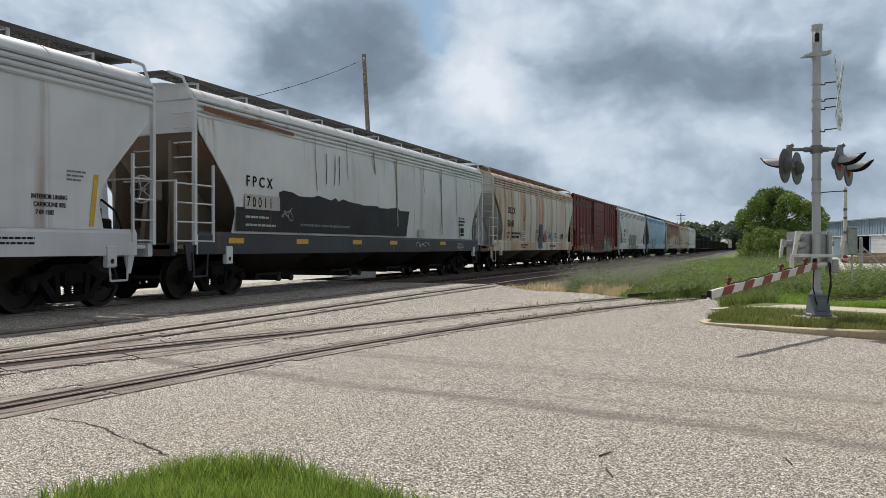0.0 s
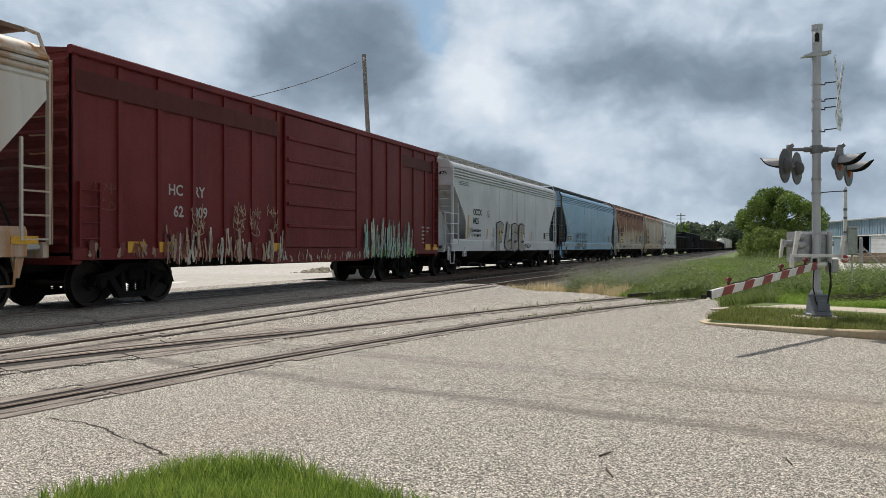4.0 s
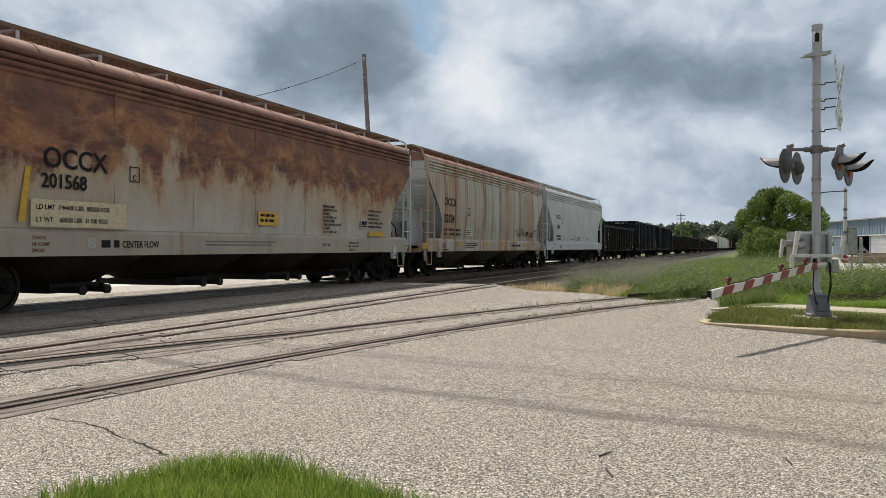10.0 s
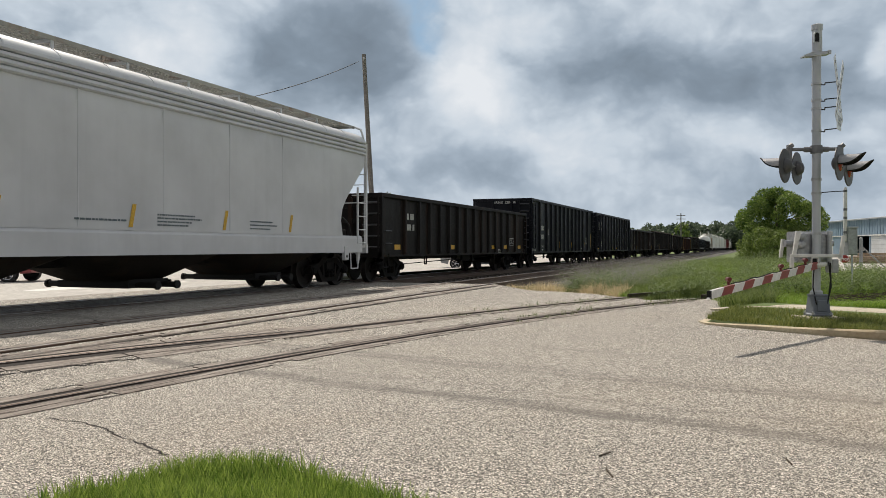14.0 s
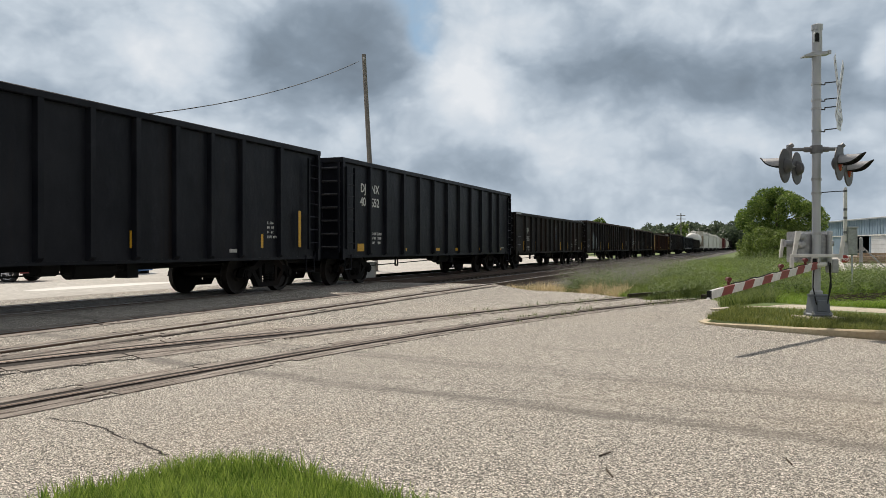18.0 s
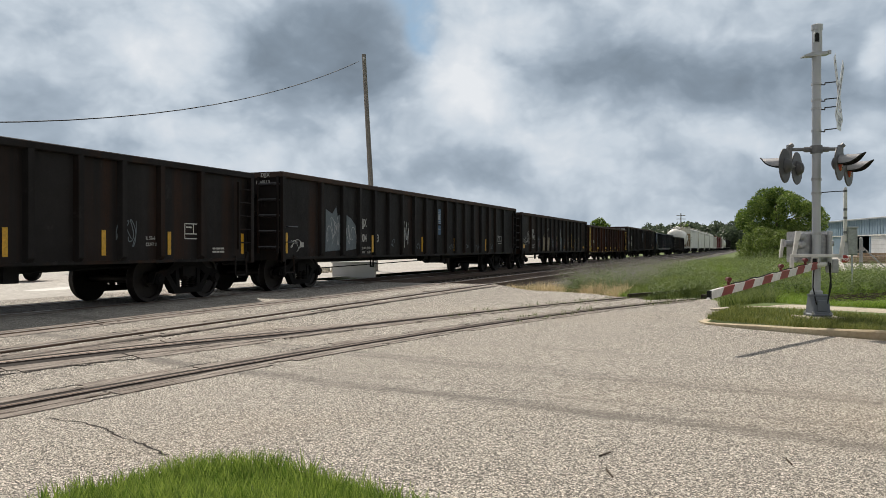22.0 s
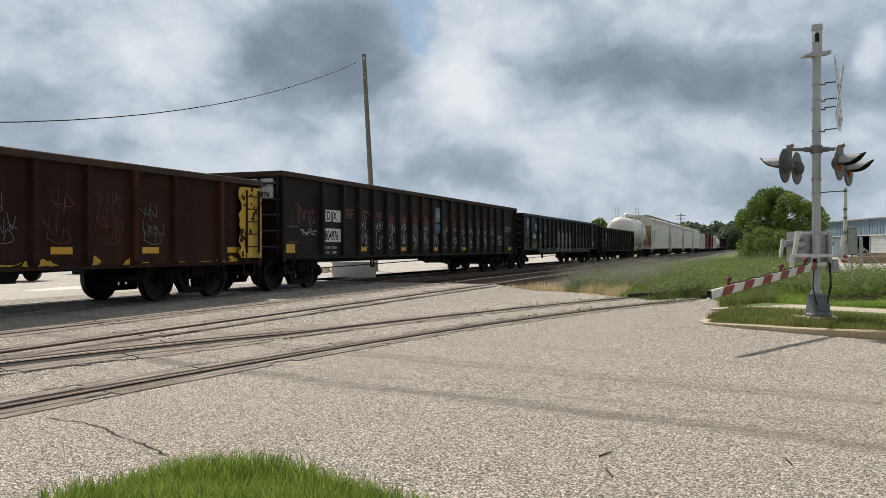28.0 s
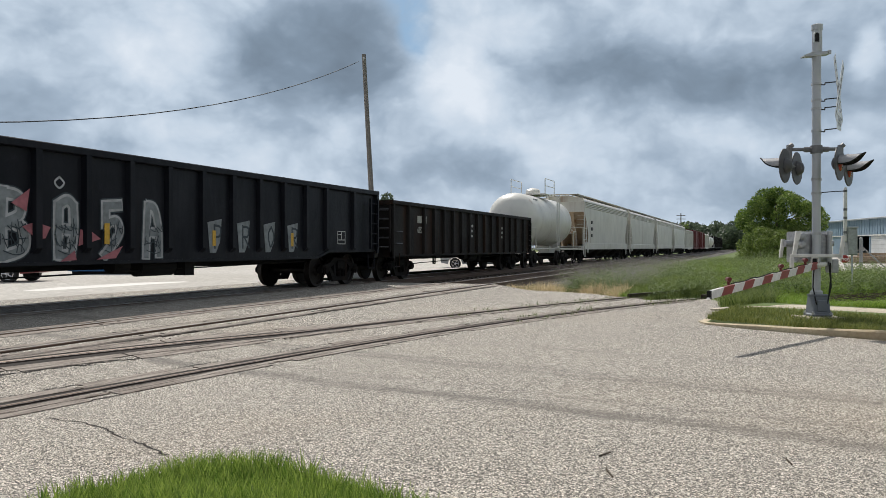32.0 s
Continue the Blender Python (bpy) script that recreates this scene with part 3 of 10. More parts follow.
def straight_track(cy, label):
    tr = thing("railway_track", label, "railway track")
    for sgn in (-1, 1):
        s = Shape()
        s.slab_yz([(cy + sgn * GAUGE + y, z) for y, z in rail_profile()], -60, 900)
        part("rail", s, RAIL, tr)
        s = Shape().box(-60, 900, cy + sgn * GAUGE - 0.028, cy + sgn * GAUGE + 0.028, -0.002, 0.003)
        part("rail_head", s, RAILTOP, tr, "worn bright rail head")
        # flangeway floor and the worn edge boards on either side of the rail
        s = Shape().box(-60, 23.0, cy + sgn * GAUGE - 0.13, cy + sgn * GAUGE + 0.13, -0.10, -0.055)
        part("flangeway", s, GROOVE, tr, "dark dirt-filled flangeway")
        for o0, o1 in ((-0.36, -0.125), (0.11, 0.30)):
            s = Shape()
            x = -6.0
            rnd = random.Random(int(cy * 10) + sgn)
            while x < 22.6:
                w = rnd.uniform(1.6, 2.9)
                dz = rnd.uniform(-0.004, 0.006)
                zz = road_z(0, cy + sgn * GAUGE + (o0 + o1) / 2)
                s = Shape().block(x, min(x + w, 22.8), cy + sgn * GAUGE + o0 + rnd.uniform(-0.02, 0.02), cy + sgn * GAUGE + o1, zz - 0.12, zz + 0.008 + dz, 0.012)
                board = part("crossing_board", s, TIMBER, tr)
                for bx in (x + 0.16, min(x + w, 22.8) - 0.16):
                    if x > 1 and bx > x:
                        by = cy + sgn * GAUGE + (o0 + o1) / 2 + rnd.uniform(-0.04, 0.04)
                        part("bolt_hole", Shape().turned([(0.0, 0.030), (0.005, 0.026), (0.006, 0.001)], (bx, by, zz + 0.009 + dz), "z", 7), GROOVE, board)
                x += w + rnd.choice((0.012, 0.02, 0.05))
    tie_mesh = Shape().block(-0.115, 0.115, cy - 1.3, cy + 1.3, -0.36, -0.165, 0.015).mesh("tie", TIE)
    x = 24.0
    k = 0
    while x < 150:
        part("tie", tie_mesh, TIE, tr, at=pose(x, 0, 0))
        x += 0.54
        k += 1
    bal = Shape()
    bal.slab_yz([(cy - 2.0, -0.45), (cy + 2.0, -0.45), (cy + 1.6, -0.2), (cy + 0.5, -0.19), (cy - 0.5, -0.19), (cy - 1.6, -0.2)], 23.4, 900)
    part("ballast_bed", bal, BALLAST, tr, "dark stained ballast")
    return tr


straight_track(MAIN_Y, "main line track, rusty steel rails on ballast and through the crossing")
straight_track(SECOND_Y, "second track, rusty steel rails set in worn crossing boards")

# curved siding through the road, then lost in the grass
SID0, SID_HEAD, SID_R = Vector((5.3, 6.3)), radians(-6.0), 55.0


def siding(s, off):
    h = SID_HEAD - s / SID_R if s > 0 else SID_HEAD
    if s > 0:
        c = SID0 + Vector((math.sin(SID_HEAD), -math.cos(SID_HEAD))) * SID_R
        p = c + Vector((-math.sin(h), math.cos(h))) * SID_R
    else:
        p = SID0 + Vector((math.cos(h), math.sin(h))) * s
    return p + Vector((-math.sin(h), math.cos(h))) * off


sid = thing("railway_track", "curved siding track, rails sunk in cracked asphalt and weeds", "railway track")


def ribbon(s0, s1, o0, o1, z0, z1, step=0.5):
    s = Shape()
    n = max(2, int((s1 - s0) / step))
    rings = []
    for i in range(n + 1):
        t = s0 + (s1 - s0) * i / n
        a, b = siding(t, o0), siding(t, o1)
        za, zb = road_z(a.x, a.y), road_z(b.x, b.y)
        rings.append([(a.x, a.y, za + z0), (b.x, b.y, zb + z0), (b.x, b.y, zb + z1), (a.x, a.y, za + z1)])
    return s.loft(rings)


for sgn in (-1, 1):
    e = sgn * GAUGE
    part("rail", ribbon(-12, 34, e - 0.036, e + 0.036, -0.1, 0.018), OLDRAIL, sid)
    part("rail", ribbon(16.0 if sgn > 0 else 17.0, 26, e - 0.036, e + 0.036, -0.08, 0.105), OLDRAIL, sid, "dark old rail standing out of the grass")
    part("rail_head", ribbon(-12, 20, e - 0.013, e + 0.013, 0.0, 0.021), RAIL, sid, "rusty rail head")
    part("flangeway", ribbon(-12, 16.2, e - sgn * 0.034, e - sgn * 0.15, -0.05, 0.004), GROOVE, sid, "dark dirt-filled flangeway")
    part("flangeway", ribbon(-12, 16.2, e + sgn * 0.034, e + sgn * 0.105, -0.05, 0.004), GROOVE, sid)
    for o0, o1 in ((e - sgn * 0.15, e - sgn * 0.36), (e + sgn * 0.105, e + sgn * 0.31)):
        t = -4.0
        rnd = random.Random(int(o0 * 100))
        while t < 15.6:
            w = rnd.uniform(1.4, 2.8)
            mid = o0 + (o1 - o0) * rnd.uniform(0.45, 0.6)
            gap = 0.010 if o1 > o0 else -0.010
            part("crossing_board", ribbon(t, min(t + w, 16.2), o0, mid, -0.08, 0.007 + rnd.uniform(0, 0.008)), TIMBER, sid)
            part("crossing_board", ribbon(t + rnd.uniform(0, 0.3), min(t + w - rnd.uniform(0, 0.35), 16.2), mid + gap, o1 + rnd.uniform(-0.06, 0.05), -0.08, 0.005 + rnd.uniform(0, 0.006)), TIMBER, sid)
            t += w + 0.03

# chips that stand proud of the seal, thickest near the corner
def proud_chips():
    r3 = np.random.RandomState(17)
    vs = []
    for lo_d, hi_d, count, size in ((3.9, 7.2, 85000, 0.0053), (7.2, 11.0, 52000, 0.0072), (11.0, 18.0, 46000, 0.0085)):
        d = np.sqrt(r3.uniform(lo_d ** 2, hi_d ** 2, count))
        side = r3.uniform(-0.58, 0.58, count) * d
        x = math.cos(YAW) * d + math.sin(YAW) * side
        y = math.sin(YAW) * d - math.cos(YAW) * side
        ok = (x < np.interp(y, [p[0] for p in RIGHT_EDGE], [p[1] for p in RIGHT_EDGE]) - 0.05) & (y < 6.9) & ~((y < 3.42) & (x < np.interp(y, [p[0] for p in LEFT_EDGE], [p[1] for p in LEFT_EDGE])))
        # none on the boards of the siding
        h = SID_HEAD
        c = SID0 + Vector((math.sin(h), -math.cos(h))) * SID_R
        off = np.where(x > SID0.x, np.hypot(x - c.x, y - c.y) - SID_R, -(x - SID0.x) * math.sin(h) + (y - SID0.y) * math.cos(h))
        ok &= (np.abs(np.abs(off) - GAUGE) > 0.36)
        x, y = x[ok], y[ok]
        n = len(x)
        z = np.interp(y, [-30, -2, 5.2, 6.3, 7.3, 9.0], [-0.32, -0.21, -0.20, -0.17, -0.014, -0.008])
        r = size * r3.uniform(0.6, 1.25, n)
        a0 = r3.uniform(0, 6.283, n)
        out = np.empty((n, 5, 3))
        for k in range(4):
            a = a0 + k * 1.5708 + r3.uniform(-0.45, 0.45, n)
            rr = r * r3.uniform(0.7, 1.2, n)
            out[:, k] = np.stack((x + rr * np.cos(a), y + rr * np.sin(a), z - 0.001), 1)
        out[:, 4] = np.stack((x + r * r3.uniform(-0.5, 0.5, n), y + r * r3.uniform(-0.5, 0.5, n), z + r * r3.uniform(0.5, 1.15, n)), 1)
        vs.append(out.reshape(-1, 3))
    v = np.concatenate(vs)
    n = len(v) // 5
    base = np.arange(n)[:, None] * 5
    faces = (base[:, None, :] + np.array([(0, 1, 4), (1, 2, 4), (2, 3, 4), (3, 0, 4)])[None]).reshape(-1, 3)
    me = bpy.data.meshes.new("road_chips")
    me.vertices.add(len(v))
    me.vertices.foreach_set("co", v.ravel())
    me.loops.add(len(faces) * 3)
    me.loops.foreach_set("vertex_index", faces.ravel().astype(np.int32))
    me.polygons.add(len(faces))
    me.polygons.foreach_set("loop_start", np.arange(0, len(faces) * 3, 3, dtype=np.int32))
    me.update(calc_edges=True)
    me.materials.append(CHIPS)
    tagged(new("road_chips", me), "pale stone chips proud of the sealed road", "stone chips", kind="stuff")


proud_chips()

# cracks in the paving
CRACKS = []


def crack(pts, width, seed):
    rnd = random.Random(seed)
    line = []
    for a, b in zip(pts, pts[1:]):
        a, b = Vector(a), Vector(b)
        n = max(2, int((b - a).length / 0.06))
        for k in range(n):
            p = a + (b - a) * k / n
            line.append((p.x + rnd.gauss(0, 0.012), p.y + rnd.gauss(0, 0.012)))
    s = Shape()
    for i, (x, y) in enumerate(line):
        a, b = Vector(line[max(0, i - 1)]), Vector(line[min(len(line) - 1, i + 1)])
        d = (b - a).normalized() * width * rnd.uniform(0.3, 1.2) * (0.4 if i in (0, len(line) - 1) else 1.0)
        s.v += [(x - d.y, y + d.x, road_z(x, y) + 0.004), (x + d.y, y - d.x, road_z(x, y) + 0.004)]
    s.f = [(2 * i, 2 * i + 1, 2 * i + 3, 2 * i + 2) for i in range(len(line) - 1)]
    CRACKS.append(s)


crack([(4.62, 4.99), (4.60, 4.60), (4.48, 4.30), (4.34, 4.03), (4.20, 3.70), (4.03, 3.36)], 0.010, 1)
crack([(14.9, 1.7), (15.2, 1.62), (15.7, 1.7)], 0.012, 2)
crack([(13.5, 0.84), (13.8, 0.95)], 0.010, 3)


def joint(pts, width, seed):
    """A ragged dark joint with gaps, beside the crossing boards."""
    rnd = random.Random(seed)
    i = 0
    while i < len(pts) - 3:
        n = rnd.randint(5, 22)
        seg = pts[i:i + n]
        if len(seg) > 2:
            crack(seg, width * rnd.uniform(0.6, 1.3), seed * 31 + i)
        i += n + rnd.randint(0, 3)


k = 0
for cy in (SECOND_Y, MAIN_Y):
    for sgn in (-1, 1):
        for o in (-0.37, 0.31):
            k += 1
            joint([(x, cy + sgn * GAUGE + o) for x in np.arange(2.0, 22.5, 0.3)], 0.012, k)
for sgn in (-1, 1):
    for o in (-0.37, 0.31):
        k += 1
        joint([tuple(siding(t, sgn * (GAUGE + o))) for t in np.arange(-3, 16.0, 0.3)], 0.018, k)

cracked = Shape()
for c in CRACKS:
    cracked.add(c.v, c.f)
me = bpy.data.meshes.new("road_cracks")
me.from_pydata(cracked.v, [], cracked.f)
me.materials.append(GROOVE)
tagged(new("road_cracks", me), "thin dark cracks and joints in the asphalt", "cracks", kind="stuff")

# ---- rolling stock ----
WHEEL_R = 0.457
RUN = [(0, 0), (3.5, 34.58), (7, 69.16), (10.5, 102.97), (14.5, 141.25), (18, 174.33), (21.5, 207.16), (25.5, 244.32), (28.5, 272.37), (32, 304.57)]
TRAIN = []
WHEELSETS = []


def wheelset_mesh():
    s = Shape()
    for sgn in (-1, 1):
        prof = [(sgn * 0.66, 0.10), (sgn * 0.66, 0.46), (sgn * 0.685, 0.482), (sgn * 0.70, 0.462), (sgn * 0.72, WHEEL_R), (sgn * 0.82, WHEEL_R - 0.008), (sgn * 0.82, 0.385), (sgn * 0.775, 0.37), (sgn * 0.79, 0.16), (sgn * 0.85, 0.13), (sgn * 0.85, 0.08)]
        s.turned(prof, (0, 0, 0), "y", 28)
    s.rod((0, -1.0, 0), (0, 1.0, 0), 0.085, 10)
    return s.mesh("wheelset", WHEEL, True)


def side_frame_shape(y):
    s = Shape()
    w = 0.075
    top = [(-1.08, 0.40), (-0.98, 0.60), (-0.62, 0.66), (-0.42, 0.80), (0.42, 0.80), (0.62, 0.66), (0.98, 0.60), (1.08, 0.40), (0.80, 0.40), (0.72, 0.50), (0.50, 0.56), (0.36, 0.66), (-0.36, 0.66), (-0.50, 0.56), (-0.72, 0.50), (-0.80, 0.40)]
    s.slab_xz(top, y - w, y + w)
    low = [(-0.70, 0.52), (-0.56, 0.54), (-0.34, 0.27), (0.34, 0.27), (0.56, 0.54), (0.70, 0.52), (0.42, 0.15), (-0.42, 0.15)]
    s.slab_xz(low, y - w, y + w)
    for sx in (-1, 1):
        s.slab_xz([(sx * 0.26, 0.26), (sx * 0.36, 0.26), (sx * 0.40, 0.68), (sx * 0.30, 0.68)], y - w, y + w)
    return s


TRUCK_PARTS = {}


def truck_part(car, x):
    """A two-axle bogie: bolster with side frames, springs, bearings and turning wheelsets as its pieces."""
    if not TRUCK_PARTS:
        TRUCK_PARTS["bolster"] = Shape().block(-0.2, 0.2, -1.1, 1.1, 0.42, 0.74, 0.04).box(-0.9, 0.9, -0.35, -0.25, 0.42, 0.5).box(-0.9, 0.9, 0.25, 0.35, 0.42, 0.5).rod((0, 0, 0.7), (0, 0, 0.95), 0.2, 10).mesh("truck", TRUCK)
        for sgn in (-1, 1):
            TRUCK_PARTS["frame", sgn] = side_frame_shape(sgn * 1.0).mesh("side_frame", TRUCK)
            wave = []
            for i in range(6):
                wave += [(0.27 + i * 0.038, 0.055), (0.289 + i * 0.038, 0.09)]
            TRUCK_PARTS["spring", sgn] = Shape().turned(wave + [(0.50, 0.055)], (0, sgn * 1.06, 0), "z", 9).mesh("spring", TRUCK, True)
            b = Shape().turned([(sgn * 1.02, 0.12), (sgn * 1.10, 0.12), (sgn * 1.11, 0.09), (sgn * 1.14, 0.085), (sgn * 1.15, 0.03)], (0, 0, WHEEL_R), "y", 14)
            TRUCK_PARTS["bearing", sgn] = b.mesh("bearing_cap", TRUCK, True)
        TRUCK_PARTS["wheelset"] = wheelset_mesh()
    tr = part("truck", TRUCK_PARTS["bolster"], TRUCK, car, at=pose(x, 0, 0))
    for sgn in (-1, 1):
        part("side_frame", TRUCK_PARTS["frame", sgn], TRUCK, tr)
        for ax in (-0.15, 0.06):
            part("spring", TRUCK_PARTS["spring", sgn], TRUCK, tr, at=pose(ax + 0.045, 0, 0))
        for ax in (-0.889, 0.889):
            part("bearing_cap", TRUCK_PARTS["bearing", sgn], TRUCK, tr, at=pose(ax, 0, 0))
    for k, ax in enumerate((-0.889, 0.889)):
        w = part("wheelset", TRUCK_PARTS["wheelset"], WHEEL, tr, at=pose(ax, 0, WHEEL_R))
        WHEELSETS.append((k, w))
    return tr


def new_car(name, label, category, q, length):
    car = thing(name, label, category, pose(q, 0 + MAIN_Y, 0), group="freight train")
    TRAIN.append((car, q))
    for end, sgn in ((0.0, -1), (length, 1)):
        s = Shape()
        s.block(min(end, end + sgn * 0.42), max(end, end + sgn * 0.42), -0.11, 0.11, 0.72, 0.98, 0.03)
        s.slab_xy([(end + sgn * 0.38, -0.16), (end + sgn * 0.62, -0.20), (end + sgn * 0.66, 0.02), (end + sgn * 0.50, 0.18), (end + sgn * 0.38, 0.16)], 0.74, 1.0)
        part("coupler", s, TRUCK, car)
        part("brake_hose", Shape().pipe([(end, 0.3, 0.7), (end + sgn * 0.25, 0.25, 0.55), (end + sgn * 0.5, 0.1, 0.45)], 0.025, 5), BLACK, car)
    return car


def ladder(car, x0, x1, y, z0, z1, n, mat, stiles=(True, True)):
    for x, on in ((x0, stiles[0]), (x1, stiles[1])):
        if on:
            part("ladder_stile", Shape().box(x - 0.02, x + 0.02, y - 0.03, y + 0.03, z0, z1), mat, car)
    for i in range(n):
        z = z0 + (z1 - z0) * (i + 0.5) / n
        part("rung", Shape().rod((x0, y, z), (x1, y, z), 0.014, 5), mat, car)


def reflectors(car, xs, z, y, w=0.45, h=0.11):
    me = Shape().box(0, w, y - 0.006, y, 0, h).mesh("reflector", REFLECT)
    for x in xs:
        part("reflector", me, REFLECT, car, at=pose(x + recess(y), 0, z))


def covered_hopper(q, length, label, mat, sill_mat=None, bays=3, slant="straight", board_mat=None, end_mat=None, top=4.16, hatch_mat=None, half=1.58, detail=2, cut=0.0, post_mat=None, roof_mat=None, eave_mat=None, bay_mat=None, bulk_mat=None):
    """Covered hopper wagon. Its side sheets are cut back at both ends over the end platforms."""
    car = new_car("covered_hopper", label, "hopper wagon", q, length)
    sill_mat, board_mat, end_mat, post_mat = sill_mat or mat, board_mat or mat, end_mat or mat, post_mat or mat
    roof_mat, eave_mat, bay_mat = roof_mat or mat, eave_mat or mat, bay_mat or BAYIRON
    L, W = length, half
    # side sheets
    t_in, b_in = 0.70 + cut * 0.5, 2.0 + cut
    zb = 1.40
    rs = 0.66  # the second end carries its sheets nearer the coupler
    left = [(t_in, top), (t_in + 0.06, 3.45), (b_in - 0.27, 2.40), (b_in - 0.08, 2.14), (b_in, 1.84), (b_in - 0.10, zb)]
    bulge = 0.0 if slant == "straight" else 0.06
    for sgn in (-1, 1):
        s = Shape()
        zs = [zb, 1.6, 1.84, 2.0, 2.14, 2.26, 2.40, 2.75, 3.1, 3.45, 3.75, 3.95, top - 0.02, top]
        lz = sorted(left, key=lambda p: p[1])
        n = 14
        grid = []
        for z in zs:
            x0 = float(np.interp(z, [p[1] for p in lz], [p[0] for p in lz]))
            u = (z - zb) / (top - zb)
            yy = W - 0.10 * max(0, u - 0.80) / 0.2 + bulge * math.sin(math.pi * min(1, u))
            row = [(x0 + (L - 2 * x0 + rs) * k / n, sgn * yy, z) for k in range(n + 1)]
            grid.append(row)
        s.v = [p for r in grid for p in r] + [(x, y - sgn * 0.03, z) for r in grid for x, y, z in r]
        m, N = n + 1, len(grid) * (n + 1)
        for i in range(len(grid) - 1):
            for j in range(n):
                a = i * m + j
                s.f += [(a, a + 1, a + m + 1, a + m), (N + a, N + a + m, N + a + m + 1, N + a + 1)]
        for i in range(len(grid) - 1):
            for a in (i * m, i * m + n):
                s.f.append((a, a + m, N + a + m, N + a))
        part("side_sheet", s, mat, car, smooth=True)
        # long stiffeners under the eave
        for z in (top - 0.03, top - 0.14, top - 0.25, top - 0.36):
            part("eave_rib", Shape().slab_yz([(sgn * (W - 0.12), z - 0.05), (sgn * (W + 0.0), z - 0.05), (sgn * (W + 0.03), z - 0.02), (sgn * (W + 0.005), z + 0.035), (sgn * (W - 0.12), z + 0.04)], t_in - 0.02, L - t_in + rs + 0.02), eave_mat, car)
        # side sill
        part("side_sill", Shape().slab_yz([(sgn * (W - 0.05), 0.95), (sgn * (W + 0.02), 0.95), (sgn * (W + 0.02), 1.34), (sgn * (W - 0.02), 1.42), (sgn * (W - 0.05), 1.42)], 0.75, L - 0.45), sill_mat, car)
    # vertical seams
        if detail > 1:
            for k in range(1, 6):
                x = 2.5 + (L - 5.0) * k / 6
                part("weld_seam", Shape().box(x - 0.012, x + 0.012, sgn * (W + 0.001 + bulge * 0.8) - 0.004, sgn * (W + 0.001 + bulge * 0.8) + 0.004, 1.45, top - 0.35), mat, car)
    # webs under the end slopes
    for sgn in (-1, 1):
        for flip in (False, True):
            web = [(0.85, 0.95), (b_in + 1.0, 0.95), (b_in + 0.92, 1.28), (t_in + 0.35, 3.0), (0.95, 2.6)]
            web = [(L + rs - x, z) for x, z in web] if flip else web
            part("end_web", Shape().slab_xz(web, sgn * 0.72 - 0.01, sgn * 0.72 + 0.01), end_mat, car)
    # roof
    half_rf = [(W - 0.02, top), (W - 0.05, top + 0.07), (W - 0.11, top + 0.13), (W - 0.21, top + 0.19), (W - 0.36, top + 0.245), (W - 0.58, top + 0.29), (0.70, top + 0.335), (0.35, top + 0.345)]
    rf = [(-y, z) for y, z in half_rf] + half_rf[::-1] + [(W - 0.2, top - 0.04), (-W + 0.2, top - 0.04)]
    part("roof", Shape().slab_yz(rf, t_in, L - t_in + rs), roof_mat, car, smooth=True)
    if detail > 1:
        rib = Shape()
        rib.slab_yz([(y, z + 0.012) for y, z in rf[:16]] + [(y * 0.985, z - 0.01) for y, z in rf[:16]][::-1], -0.016, 0.016)
        rm = rib.mesh("roof_seam", roof_mat)
        for k in range(1, 15):
            part("roof_seam", rm, roof_mat, car, at=pose(t_in + (L - 2 * t_in + rs) * k / 15, 0, 0))
    part("hatch_coaming", Shape().block(1.2, L - 1.2, -0.30, 0.30, top + 0.25, top + 0.40, 0.03), roof_mat, car)
    nh = 8
    hm = Shape().block(0, (L - 3.0) / nh - 0.1, -0.36, 0.36, top + 0.40, top + 0.46, 0.02).mesh("hatch_cover", hatch_mat or roof_mat)
    for k in range(nh):
        part("hatch_cover", hm, mat, car, at=pose(1.5 + (L - 3.0) * k / nh, 0, 0))
    # running boards on posts
    zr = top + 0.46
    for sgn in (-1, 1):
        y0, y1 = sgn * 0.60, sgn * 1.16
        board = Shape()
        for k in range(6):
            yb = y0 + (y1 - y0) * k / 5
            board.box(0.35, L - 0.12, yb - 0.010, yb + 0.010, zr - 0.03, zr)
        if detail > 1:
            for k in range(int((L - 0.5) / 0.11)):
                board.box(0.37 + 0.11 * k, 0.41 + 0.11 * k, min(y0, y1), max(y0, y1), zr - 0.024, zr - 0.006)
        else:
            board.box(0.36, L - 0.13, min(y0, y1), max(y0, y1), zr - 0.022, zr - 0.008)
        part("running_board", board, board_mat, car)
        part("board_edge", Shape().box(0.35, L - 0.12, sgn * 1.16 - 0.02, sgn * 1.16 + 0.02, zr - 0.06, zr + 0.015), board_mat, car)
        bk = Shape().box(-0.03, 0.03, min(sgn * 0.62, sgn * 1.14), max(sgn * 0.62, sgn * 1.14), zr - 0.08, zr - 0.03).box(-0.03, 0.03, sgn * 1.15 - 0.012, sgn * 1.15 + 0.012, top + 0.14, zr).mesh("board_bracket", post_mat)
        x = 1.3
        while x < L - 0.5:
            part("board_bracket", bk, board_mat, car, at=pose(x, 0, 0))
            x += 1.75
        for e0, e1 in ((0.35, t_in - 0.04), (L - 0.12, L - t_in + rs + 0.04)):
            part("roof_handrail", Shape().pipe([(e0, sgn * 1.16, zr), ((e0 + e1) / 2, sgn * 1.40, zr - 0.10), (e1, sgn * (W - 0.02), top - 0.12), (e1, sgn * (W - 0.02), top - 0.5)], 0.03, 6), post_mat, car)
